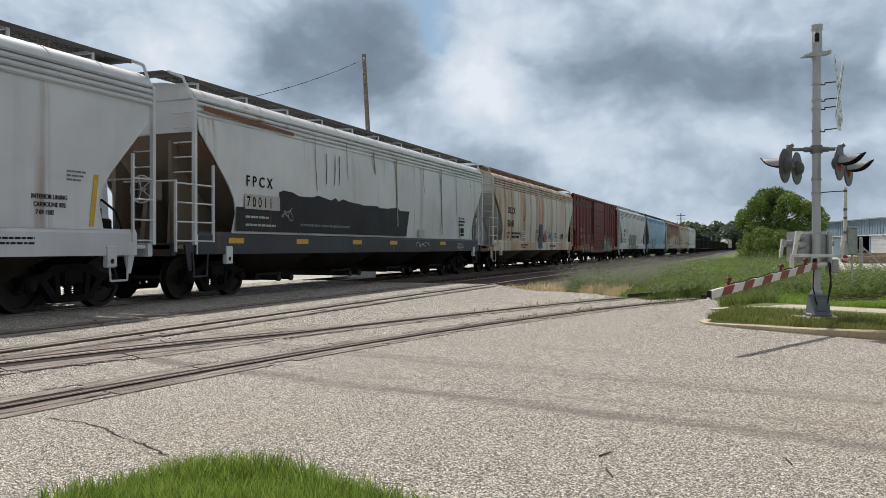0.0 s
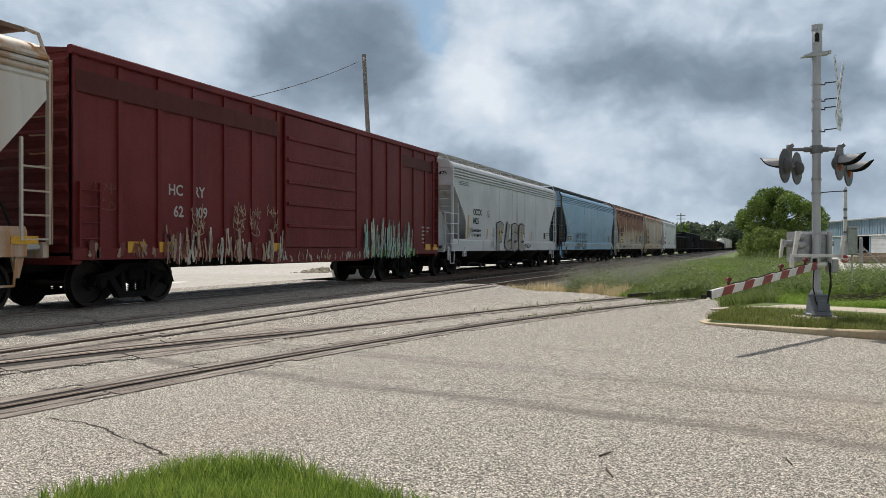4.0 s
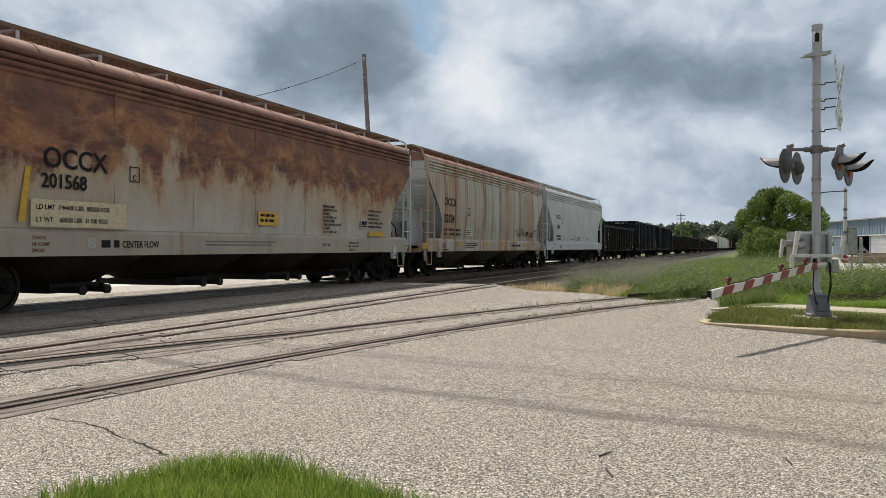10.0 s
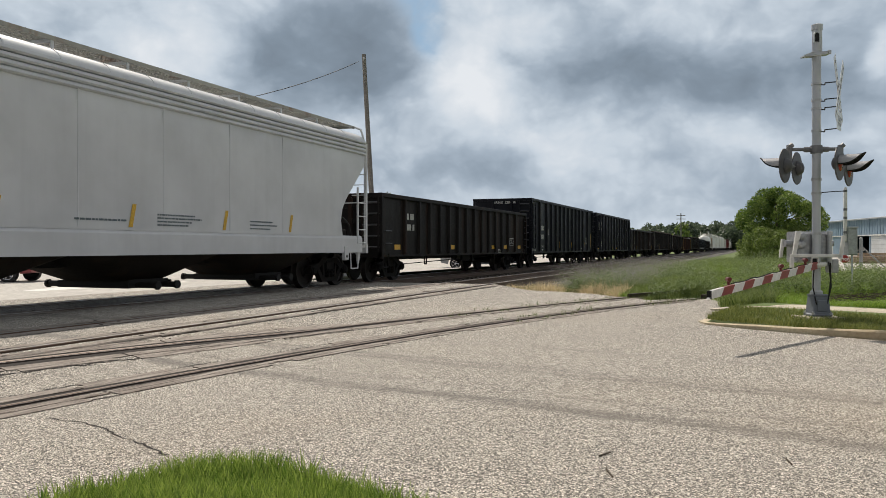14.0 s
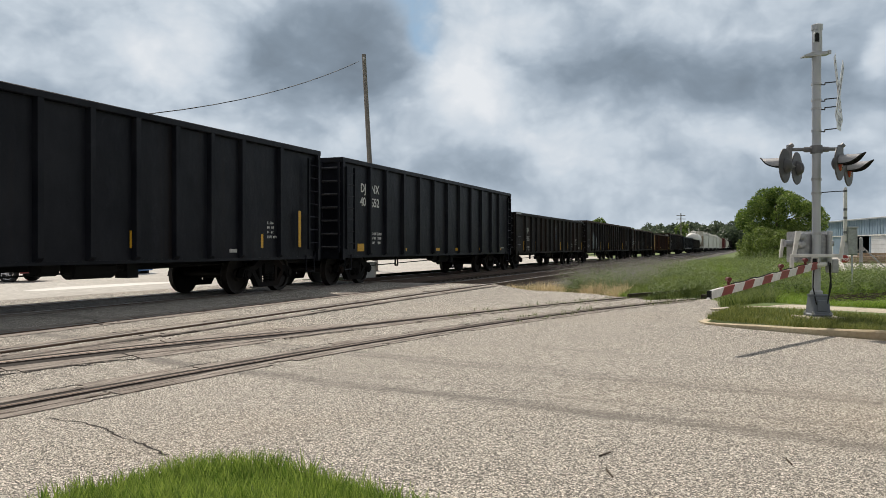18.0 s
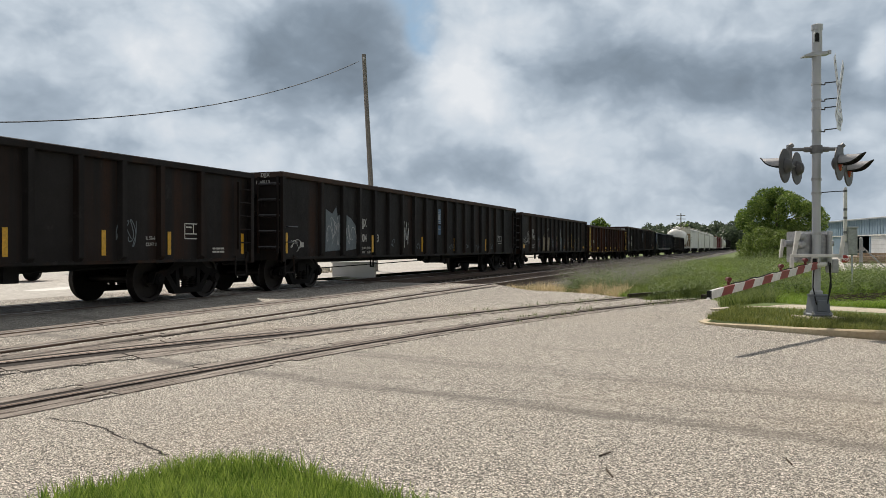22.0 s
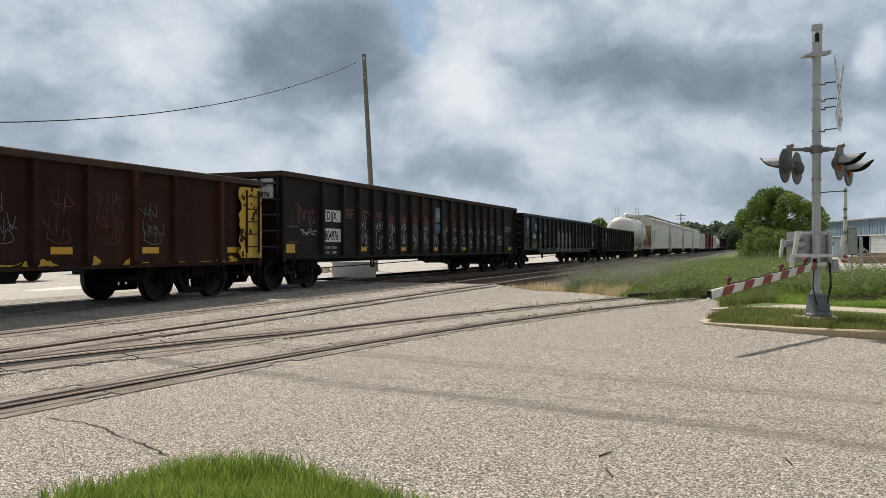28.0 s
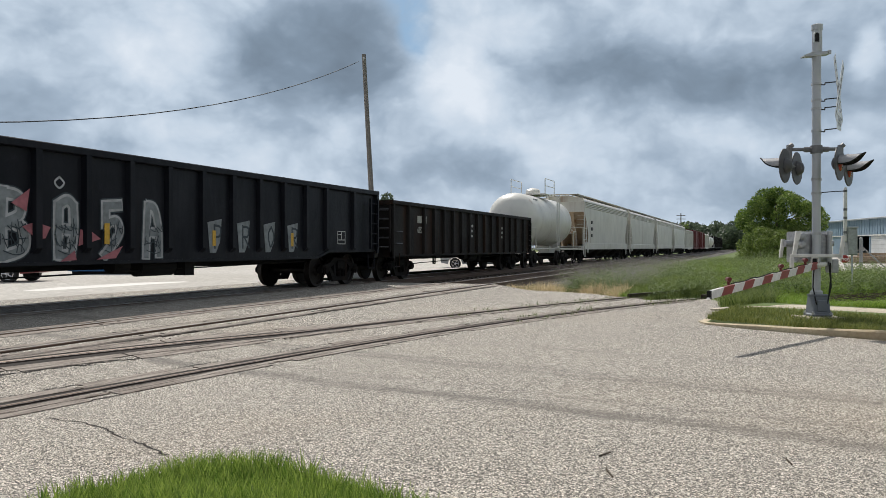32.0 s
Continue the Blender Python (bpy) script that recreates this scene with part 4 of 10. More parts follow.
    for e0 in (0.42, L - 0.30):
        part("end_walkway", Shape().box(e0 - 0.22, e0 + 0.22, -1.16, 1.16, zr - 0.035, zr - 0.005), board_mat, car)
    # end bulkheads, slope sheets, platforms, ladders
    for e, sg in ((0.0, 1), (L, -1)):
        ti, bi = (t_in, b_in) if sg > 0 else (t_in - rs, b_in - rs)
        bx = e + sg * (ti + 0.05)
        part("end_bulkhead", Shape().slab_yz([(-W + 0.05, 3.45), (W - 0.05, 3.45), (W - 0.05, top - 0.02), (W - 0.24, top + 0.09), (0.75, top + 0.26), (-0.75, top + 0.26), (-W + 0.24, top + 0.09), (-W + 0.05, top - 0.02)], min(bx, bx + sg * 0.03), max(bx, bx + sg * 0.03)), bulk_mat or mat, car)
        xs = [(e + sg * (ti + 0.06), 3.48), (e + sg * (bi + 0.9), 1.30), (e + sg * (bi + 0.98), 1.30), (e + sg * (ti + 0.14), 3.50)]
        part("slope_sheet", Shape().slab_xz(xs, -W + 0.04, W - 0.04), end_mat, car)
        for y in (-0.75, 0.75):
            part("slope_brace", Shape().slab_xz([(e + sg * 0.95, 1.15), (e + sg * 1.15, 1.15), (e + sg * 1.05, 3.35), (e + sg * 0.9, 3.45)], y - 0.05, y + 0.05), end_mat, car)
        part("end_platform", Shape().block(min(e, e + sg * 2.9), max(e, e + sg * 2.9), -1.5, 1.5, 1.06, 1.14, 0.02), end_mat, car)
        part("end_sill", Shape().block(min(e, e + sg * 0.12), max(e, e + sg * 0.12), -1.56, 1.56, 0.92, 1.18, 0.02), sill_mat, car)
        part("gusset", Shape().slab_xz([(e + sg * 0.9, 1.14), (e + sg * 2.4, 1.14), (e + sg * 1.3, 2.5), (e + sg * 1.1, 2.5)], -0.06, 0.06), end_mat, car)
        for sgn in (-1, 1):
            px = e + sg * (ti - 0.04)
            part("corner_post", Shape().block(px - 0.038, px + 0.038, sgn * (W - 0.02) - 0.05, sgn * (W - 0.02) + 0.03, 1.14, top - 0.06, 0.01), post_mat, car)
            xo, xi = e + sg * 0.05, e + sg * (ti + 0.52)
            if sg > 0:
                part("ladder_stile", Shape().box(xo - 0.02, xo + 0.02, sgn * (W + 0.02) - 0.025, sgn * (W + 0.02) + 0.025, 1.0, 2.42), post_mat, car)
            else:
                xo = px
            for k in range(5):
                z = 2.62 + 0.30 * k
                part("grab_iron", Shape().pipe([(px, sgn * (W - 0.04), z), (px - sg * 0.075, sgn * (W - 0.04), z), (px - sg * 0.075, sgn * (W - 0.46), z), (px, sgn * (W - 0.46), z)], 0.014, 5), post_mat, car)
            part("ladder_stile", Shape().box(xi - 0.02, xi + 0.02, sgn * (W + 0.02) - 0.025, sgn * (W + 0.02) + 0.025, 1.2, 2.80), post_mat, car)
            for k in range(4):
                z = 1.22 + 0.38 * k
                part("rung", Shape().rod((xo, sgn * (W + 0.02), z), (xi, sgn * (W + 0.02), z), 0.017, 5), post_mat, car)
            part("hand_hold", Shape().rod((xo, sgn * (W + 0.02), 2.40), (e - sg * 0.03, sgn * 0.4, 2.40), 0.018, 5), post_mat, car)
            part("sill_step", Shape().slab_xz([(e + sg * 0.40, 1.15), (e + sg * 0.72, 1.15), (e + sg * 0.66, 0.86), (e + sg * 0.60, 0.62), (e + sg * 0.54, 0.62), (e + sg * 0.46, 0.9)], sgn * 1.52 - 0.02, sgn * 1.52 + 0.02), sill_mat, car)
            part("platform_skirt", Shape().box(min(e + sg * 0.72, e + sg * 1.6), max(e + sg * 0.72, e + sg * 1.6), sgn * W - 0.01, sgn * W + 0.024, 0.95, 1.36), post_mat, car)
            part("stirrup_step", Shape().pipe([(e + sg * 0.62, sgn * 1.56, 1.0), (e + sg * 0.66, sgn * 1.56, 0.50), (e + sg * 1.06, sgn * 1.56, 0.50), (e + sg * 1.10, sgn * 1.56, 1.0)], 0.02, 5), sill_mat, car)
            pad = part("jacking_pad", Shape().block(e + sg * (bi - 0.25) - 0.11, e + sg * (bi - 0.25) + 0.11, sgn * (W + 0.0) - 0.05, sgn * (W + 0.0) + 0.05, 0.74, 1.12, 0.02), post_mat, car)
            part("pad_hole", Shape().turned([(sgn * (W + 0.052) - 0.003, 0.045), (sgn * (W + 0.052), 0.045)], (e + sg * (bi - 0.25), 0, 0.85), "y", 10), BLACK, pad)
    ring = [(-0.04, -0.85 + 0.27 * math.cos(a), 2.24 + 0.27 * math.sin(a)) for a in np.linspace(0, 2 * math.pi, 21)]
    wheel = Shape().pipe(ring, 0.016, 6).rod((-0.06, -0.85, 2.24), (0.5, -0.85, 2.24), 0.035, 8)
    for a in np.linspace(0, 2 * math.pi, 6)[:-1]:
        wheel.rod((-0.04, -0.85, 2.24), (-0.04, -0.85 + 0.27 * math.cos(a), 2.24 + 0.27 * math.sin(a)), 0.012, 5)
    part("brake_wheel", wheel, post_mat, car)
    part("brake_housing", Shape().block(0.06, 0.34, -1.02, -0.68, 2.02, 2.44, 0.03).rod((0.2, -0.85, 2.05), (0.2, -0.85, 1.14), 0.02, 6), end_mat, car)
    # brake gear on the second platform
    part("control_valve", Shape().block(L - 1.0, L - 0.6, -1.15, -0.75, 1.16, 1.62, 0.04).rod((L - 0.8, -0.95, 1.6), (L - 0.8, -0.95, 1.80), 0.12, 10), TRUCK, car)
    part("brake_cylinder", Shape().rod((L - 1.35, -0.3, 1.5), (L - 0.7, -0.3, 1.5), 0.17, 12).rod((L - 0.7, -0.3, 1.5), (L - 0.35, -0.3, 1.5), 0.03, 6), TRUCK, car)
    part("brake_pipe", Shape().pipe([(L - 0.3, -1.2, 1.2), (L - 0.6, -1.25, 1.75), (L - 0.9, -1.2, 1.95), (L - 1.2, -1.05, 1.7), (L - 1.3, -0.9, 1.3)], 0.022, 6).pipe([(L - 0.15, -0.9, 1.15), (L - 0.45, -1.0, 1.45), (L - 0.75, -1.2, 1.4), (L - 0.9, -1.28, 1.2)], 0.016, 6), BLACK, car)
    part("air_reservoir", Shape().rod((1.3, 0.5, 1.35), (2.1, 0.5, 1.35), 0.16, 10), end_mat, car)
    # discharge bays below the sill
    x0, x1 = b_in + 0.45, L - b_in + rs - 0.45
    bw = (x1 - x0) / bays
    for k in range(bays):
        a, b = x0 + bw * k, x0 + bw * (k + 1)
        c = (a + b) / 2
        rings = []
        for u, hw, hy in ((0.0, 1.0, 1.48), (0.18, 0.93, 1.40), (0.6, 0.46, 1.08), (1.0, 0.0, 0.78)):
            z, q_ = 1.06 - 0.64 * u, 0.50 + ((b - a) / 2 - 0.50) * hw
            rings.append([(c - q_, -hy * 0.8, z), (c - q_ * 0.8, -hy, z), (c + q_ * 0.8, -hy, z), (c + q_, -hy * 0.8, z), (c + q_, hy * 0.8, z), (c + q_ * 0.8, hy, z), (c - q_ * 0.8, hy, z), (c - q_, hy * 0.8, z)])
        part("hopper_bay", Shape().loft(rings), bay_mat, car, smooth=True)
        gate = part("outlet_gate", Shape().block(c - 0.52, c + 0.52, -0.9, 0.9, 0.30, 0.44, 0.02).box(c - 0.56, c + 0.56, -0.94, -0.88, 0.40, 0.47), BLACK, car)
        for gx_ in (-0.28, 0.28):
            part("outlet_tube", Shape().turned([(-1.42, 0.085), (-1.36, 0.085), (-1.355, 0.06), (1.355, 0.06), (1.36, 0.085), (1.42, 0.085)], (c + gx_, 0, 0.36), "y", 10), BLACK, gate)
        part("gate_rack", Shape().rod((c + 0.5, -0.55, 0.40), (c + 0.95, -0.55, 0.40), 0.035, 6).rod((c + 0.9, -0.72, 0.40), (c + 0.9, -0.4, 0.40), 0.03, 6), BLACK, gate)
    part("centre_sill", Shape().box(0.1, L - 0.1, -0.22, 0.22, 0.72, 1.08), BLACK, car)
    truck_part(car, 2.05)
    truck_part(car, L - 1.42)
    return car


def gondola(q, length, label, mat, top, bottom=0.80, first=(1.9, 3.1), pitch=0.97, name="gondola", rib_mat=None, chord_mat=None, end_mat=None, half=1.57, taper=False, inset=1.65):
    """Open gondola wagon with outside posts."""
    car = new_car(name, label, "gondola wagon", q, length)
    rib_mat, chord_mat, end_mat = rib_mat or mat, chord_mat or mat, end_mat or mat
    L, W = length, half
    for sgn in (-1, 1):
        yi = sgn * (W - 0.11)
        drop = 0.16 if taper else 0.0
        poly = [(0.0, bottom + drop), (2.9, bottom + drop), (3.5, bottom), (L - 3.5, bottom), (L - 2.9, bottom + drop), (L, bottom + drop), (L, top - 0.05), (0, top - 0.05)]
        part("side_sheet", Shape().slab_xz(poly, yi - 0.012, yi + 0.012), mat, car)
        part("top_chord", Shape().block(-0.02, L + 0.02, min(yi - 0.03, sgn * W), max(yi + 0.03, sgn * W), top - 0.13, top, 0.015), chord_mat, car)
        part("side_sill", Shape().slab_xz([(0, bottom + drop), (2.9, bottom + drop), (3.5, bottom), (L - 3.5, bottom), (L - 2.9, bottom + drop), (L, bottom + drop), (L, bottom + drop + 0.06), (L - 2.9, bottom + drop + 0.06), (L - 3.5, bottom + 0.06), (3.5, bottom + 0.06), (2.9, bottom + drop + 0.06), (0, bottom + drop + 0.06)], min(yi - 0.035, yi + 0.035), max(yi - 0.035, yi + 0.035)), mat, car)
        mid = L - 2 * first[1]
        n = max(2, round(mid / pitch))
        xs = [first[0]] + [first[1] + mid * k / n for k in range(n + 1)] + [L - first[0]]
        pd = 0.02 + drop
        rm = Shape().loft([[(-0.085, yi, bottom + pd), (-0.06, sgn * W, bottom + pd + 0.10), (0.06, sgn * W, bottom + pd + 0.10), (0.085, yi, bottom + pd)], [(-0.085, yi, top - 0.12), (-0.06, sgn * W, top - 0.12), (0.06, sgn * W, top - 0.12), (0.085, yi, top - 0.12)]]).mesh("side_post", rib_mat)
        for x in xs:
            part("side_post", rm, rib_mat, car, at=pose(x, 0, 0))
        for e, sg in ((0.0, 1), (L, -1)):
            part("corner_post", Shape().block(min(e, e + sg * 0.12), max(e, e + sg * 0.12), min(yi, sgn * W), max(yi, sgn * W), bottom + drop - 0.05, top - 0.1, 0.01), rib_mat, car)
            if sg == sgn or top > 3:
                ladder(car, *sorted((e + sg * 0.16, e + sg * 0.62)), sgn * (W + 0.02), bottom + 0.25, top - 0.25, 5 if top < 3 else 7, end_mat)
            else:
                for z in (bottom + 0.42, bottom + 0.80):
                    part("grab_iron", Shape().pipe([(e + sg * 0.16, sgn * (W - 0.1), z), (e + sg * 0.16, sgn * (W + 0.04), z), (e + sg * 0.60, sgn * (W + 0.04), z), (e + sg * 0.60, sgn * (W - 0.1), z)], 0.014, 5), RUNG, car)
            part("stirrup_step", Shape().pipe([(e + sg * 0.2, sgn * 1.5, bottom + 0.1), (e + sg * 0.2, sgn * 1.5, 0.48), (e + sg * 0.6, sgn * 1.5, 0.48), (e + sg * 0.6, sgn * 1.5, bottom + 0.1)], 0.02, 5), end_mat, car)
    for e, sg in ((0.0, 1), (L, -1)):
        part("end_wall", Shape().box(min(e + sg * 0.02, e + sg * 0.06), max(e + sg * 0.02, e + sg * 0.06), -W + 0.15, W - 0.15, bottom + 0.15, top - 0.05), end_mat, car)
        part("end_chord", Shape().block(min(e - sg * 0.04, e + sg * 0.10), max(e - sg * 0.04, e + sg * 0.10), -W + 0.02, W - 0.02, top - 0.14, top - 0.005, 0.015), chord_mat, car)
        for z in (bottom + 0.55, bottom + 1.05, bottom + 1.5):
            if z < top - 0.3:
                part("end_beam", Shape().block(min(e - sg * 0.06, e + sg * 0.02), max(e - sg * 0.06, e + sg * 0.02), -W + 0.75, W - 0.75, z, z + 0.12, 0.02), end_mat, car)
        for yy in (-sg * (W - 0.10), -sg * (W - 0.64)):
            part("ladder_stile", Shape().box(min(e - sg * 0.11, e - sg * 0.05), max(e - sg * 0.11, e - sg * 0.05), yy - 0.025, yy + 0.025, bottom + 0.15, top - 0.12), end_mat, car)
        for yy in (-0.5, 0.5):
            part("end_post", Shape().block(min(e - sg * 0.10, e + sg * 0.02), max(e - sg * 0.10, e + sg * 0.02), yy - 0.06, yy + 0.06, bottom + 0.15, top - 0.12, 0.02), end_mat, car)
        for sgn in (-sg,):
            n = 5 if top < 3 else 7
            for i in range(n):
                z = bottom + 0.3 + (top - bottom - 0.6) * i / (n - 1)
                part("end_rung", Shape().pipe([(e + sg * 0.02, sgn * (W - 0.12), z), (e - sg * 0.09, sgn * (W - 0.12), z), (e - sg * 0.09, sgn * (W - 0.62), z), (e + sg * 0.02, sgn * (W - 0.62), z)], 0.030, 6), RUNG, car, "rung in paler metal that stands for its lit glint")
        part("end_sill", Shape().block(min(e, e + sg * 0.2), max(e, e + sg * 0.2), -W + 0.05, W - 0.05, 0.78, bottom + 0.2, 0.02), end_mat, car)
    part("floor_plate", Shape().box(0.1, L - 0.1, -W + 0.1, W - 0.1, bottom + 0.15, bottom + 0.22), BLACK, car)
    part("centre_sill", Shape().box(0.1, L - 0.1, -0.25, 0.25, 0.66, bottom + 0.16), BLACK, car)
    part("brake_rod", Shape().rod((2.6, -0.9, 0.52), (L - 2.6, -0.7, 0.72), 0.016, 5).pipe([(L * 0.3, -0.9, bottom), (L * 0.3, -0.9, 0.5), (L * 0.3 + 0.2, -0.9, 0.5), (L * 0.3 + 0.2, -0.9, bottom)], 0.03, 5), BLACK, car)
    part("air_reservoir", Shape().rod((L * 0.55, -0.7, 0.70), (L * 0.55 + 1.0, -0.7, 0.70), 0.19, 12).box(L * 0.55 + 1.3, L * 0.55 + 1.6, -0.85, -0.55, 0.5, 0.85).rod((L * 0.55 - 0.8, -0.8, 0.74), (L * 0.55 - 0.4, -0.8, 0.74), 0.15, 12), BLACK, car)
    truck_part(car, inset)
    truck_part(car, L - inset)
    return car


def boxcar(q, length, label, mat, top=4.42, door=True, detail=2):
    car = new_car("boxcar", label, "boxcar", q, length)
    L, W = length, 1.55
    for sgn in (-1, 1):
        part("side_wall", Shape().box(0, L, min(sgn * (W - 0.08), sgn * (W - 0.04)), max(sgn * (W - 0.08), sgn * (W - 0.04)), 0.95, top), mat, car)
        n = 16
        rm = Shape().block(-0.05, 0.05, min(sgn * (W - 0.05), sgn * W), max(sgn * (W - 0.05), sgn * W), 1.05, top - 0.1, 0.015).mesh("side_post", mat)
        for k in range(n + 1):
            x = 0.06 + (L - 0.12) * k / n
            if door and L * 0.38 < x < L * 0.62:
                continue
            part("side_post", rm, mat, car, at=pose(x, 0, 0))
        part("side_sill", Shape().slab_xz([(0, 0.88), (L * 0.3, 0.88), (L * 0.36, 0.72), (L * 0.64, 0.72), (L * 0.7, 0.88), (L, 0.88), (L, 1.08), (0, 1.08)], min(sgn * (W - 0.06), sgn * (W + 0.01)), max(sgn * (W - 0.06), sgn * (W + 0.01))), mat, car)
        part("eave", Shape().block(-0.03, L + 0.03, min(sgn * (W - 0.1), sgn * (W + 0.03)), max(sgn * (W - 0.1), sgn * (W + 0.03)), top - 0.1, top + 0.05, 0.02), mat, car)
        if door:
            d = part("door", Shape().box(L * 0.39, L * 0.61, min(sgn * W, sgn * (W + 0.05)), max(sgn * W, sgn * (W + 0.05)), 1.1, top - 0.15), mat, car)
            for k in range(1, 6):
                z = 1.1 + (top - 1.25) * k / 6
                part("door_rib", Shape().block(L * 0.395, L * 0.605, min(sgn * (W + 0.05), sgn * (W + 0.09)), max(sgn * (W + 0.05), sgn * (W + 0.09)), z - 0.05, z + 0.05, 0.02), mat, d)
        for e, sg in ((0.0, 1), (L, -1)):
            ladder(car, *sorted((e + sg * 0.1, e + sg * 0.55)), sgn * (W + 0.04), 1.1, top - 0.3 if e else 2.2, 8 if e else 4, mat)
    part("roof", Shape().slab_yz([(-W, top), (0, top + 0.18), (W, top), (W, top - 0.05), (-W, top - 0.05)], -0.02, L + 0.02), mat, car)
    for e, sg in ((0.0, 1), (L, -1)):
        part("end_wall", Shape().box(min(e, e + sg * 0.05), max(e, e + sg * 0.05), -W + 0.04, W - 0.04, 0.95, top), mat, car)
        z = 1.2
        while z < top - 0.2:
            part("end_corrugation", Shape().slab_xz([(e - sg * 0.0, z - 0.09), (e - sg * 0.06, z - 0.03), (e - sg * 0.06, z + 0.03), (e, z + 0.09)], -W + 0.1, W - 0.1), mat, car)
            z += 0.30
        part("end_sill", Shape().block(min(e, e + sg * 0.2), max(e, e + sg * 0.2), -W + 0.02, W - 0.02, 0.8, 1.0, 0.02), mat, car)
    part("underframe", Shape().box(0.1, L - 0.1, -0.3, 0.3, 0.66, 0.95).box(0.1, L - 0.1, -W + 0.1, W - 0.1, 0.9, 0.96), BLACK, car)
    truck_part(car, 2.0)
    truck_part(car, L - 2.0)
    return car


def tank_car(q, length, label, mat):
    car = new_car("tank_car", label, "tank wagon", q, length)
    L = length
    prof = [(0.55, 0.05), (0.60, 0.55), (0.75, 0.95), (1.0, 1.22), (1.35, 1.38), (1.7, 1.42), (L - 1.7, 1.42), (L - 1.35, 1.38), (L - 1.0, 1.22), (L - 0.75, 0.95), (L - 0.60, 0.55), (L - 0.55, 0.05)]
    part("tank", Shape().turned(prof, (0, 0, 2.62), "x", 28), mat, car, smooth=True)
    c = L / 2
    part("dome_platform", Shape().block(c - 1.1, c + 1.1, -1.0, 1.0, 4.1, 4.16, 0.01), mat, car)
    for x in (c - 1.1, c + 1.1):
        for y in (-1.0, 1.0):
            part("platform_post", Shape().rod((x, y, 4.1), (x, y, 5.0), 0.025), mat, car)
    for y in (-1.0, 1.0):
        part("platform_rail", Shape().rod((c - 1.1, y, 5.0), (c + 1.1, y, 5.0), 0.02).rod((c - 1.1, y, 4.6), (c + 1.1, y, 4.6), 0.02), mat, car)
    part("valve_dome", Shape().turned([(0, 0.42), (0.35, 0.42), (0.45, 0.3), (0.5, 0.05)], (c, 0, 4.05), "z", 14), mat, car, smooth=True)
    for sgn in (-1, 1):
        ladder(car, c - 0.25, c + 0.25, sgn * 1.5, 0.9, 4.1, 9, mat)
        for e, sg in ((0.0, 1), (L, -1)):
            part("stub_sill", Shape().box(min(e, e + sg * 2.9), max(e, e + sg * 2.9), -0.3, 0.3, 0.75, 1.2), mat, car) if sgn < 0 else None
            part("handrail", Shape().pipe([(e + sg * 0.1, sgn * 1.4, 1.0), (e + sg * 0.1, sgn * 1.4, 2.1), (e + sg * 0.9, sgn * 1.4, 2.1), (e + sg * 0.9, sgn * 1.4, 1.0)], 0.022, 5), mat, car)
            part("end_platform", Shape().block(min(e, e + sg * 0.9), max(e, e + sg * 0.9), min(sgn * 0.3, sgn * 1.5), max(sgn * 0.3, sgn * 1.5), 0.98, 1.06, 0.02), mat, car)
            part("saddle", Shape().slab_yz([(sgn * 0.2, 1.0), (sgn * 0.5, 1.0), (sgn * 1.25, 2.0), (sgn * 1.1, 2.1), (sgn * 0.2, 1.3)], min(e + sg * 2.0, e + sg * 2.2), max(e + sg * 2.0, e + sg * 2.2)), mat, car)
        part("side_rail", Shape().rod((0.9, sgn * 1.45, 1.02), (L - 0.9, sgn * 1.45, 1.02), 0.03), mat, car)
    truck_part(car, 1.75)
    truck_part(car, L - 1.75)
    return car


def ribbon_shape(lines, width, y, seed=0):
    """Flat painted strokes that follow lines of (x, z) on a side facing -y."""
    s = Shape()
    for pts in lines:
        n = len(pts)
        ring = []
        for i, (x, z) in enumerate(pts):
            a, b = pts[max(0, i - 1)], pts[min(n - 1, i + 1)]
            d = Vector((b[0] - a[0], b[1] - a[1]))
            d = d.normalized() if d.length > 1e-6 else Vector((1, 0))
            ring.append(((x - d.y * width / 2, z + d.x * width / 2), (x + d.y * width / 2, z - d.x * width / 2)))
        k = len(s.v)
        for p, r in ring:
            s.v += [(p[0], y, p[1]), (r[0], y, r[1])]
        s.f += [(k + 2 * i, k + 2 * i + 1, k + 2 * i + 3, k + 2 * i + 2) for i in range(n - 1)]
    return s


def flat_part(name, s, mat, car, label=""):
    me = bpy.data.meshes.new(name)
    me.from_pydata(s.v, [], s.f)
    me.materials.append(mat)
    return part(name, me, mat, car, label)


def scrawl(car, x, z, w, h, mat, y, seed, strokes=4, thick=0.03, name="graffiti", label="", loops=3.0):
    """A hand-sprayed scrawl of looping strokes that fills a box w by h."""
    rnd = random.Random(seed)
    lines = []
    x += recess(y)
    n = max(2, strokes - 1)
    for k in range(n):
        a, b = rnd.uniform(0, 6.28), rnd.uniform(0, 6.28)
        g = rnd.uniform(0.9, 1.5) * loops / 3.0
        m = rnd.choice((1, 1, 2))
        x0, x1 = x + w * (k - 0.1) / n, x + w * (k + 1.15) / n
        c = rnd.uniform(0.4, 0.6)
        h2 = rnd.uniform(0.32, 0.5)
        pts = []
        for i in range(30):
            t = i / 29
            px = x0 + (x1 - x0) * (0.12 + 0.76 * t) + (x1 - x0) * 0.26 * math.sin(2 * math.pi * g * m * t + a)
            pz = z + h * (c + h2 * math.sin(2 * math.pi * g * t * 1.15 + b) * (0.75 + 0.25 * math.cos(3 * t + a)))
            pts.append((min(x + w, max(x, px)), min(z + h, max(z, pz))))
        lines.append(pts)
    return tagged(flat_part(name, ribbon_shape(lines, thick, y), mat, car, label), kind="stuff")


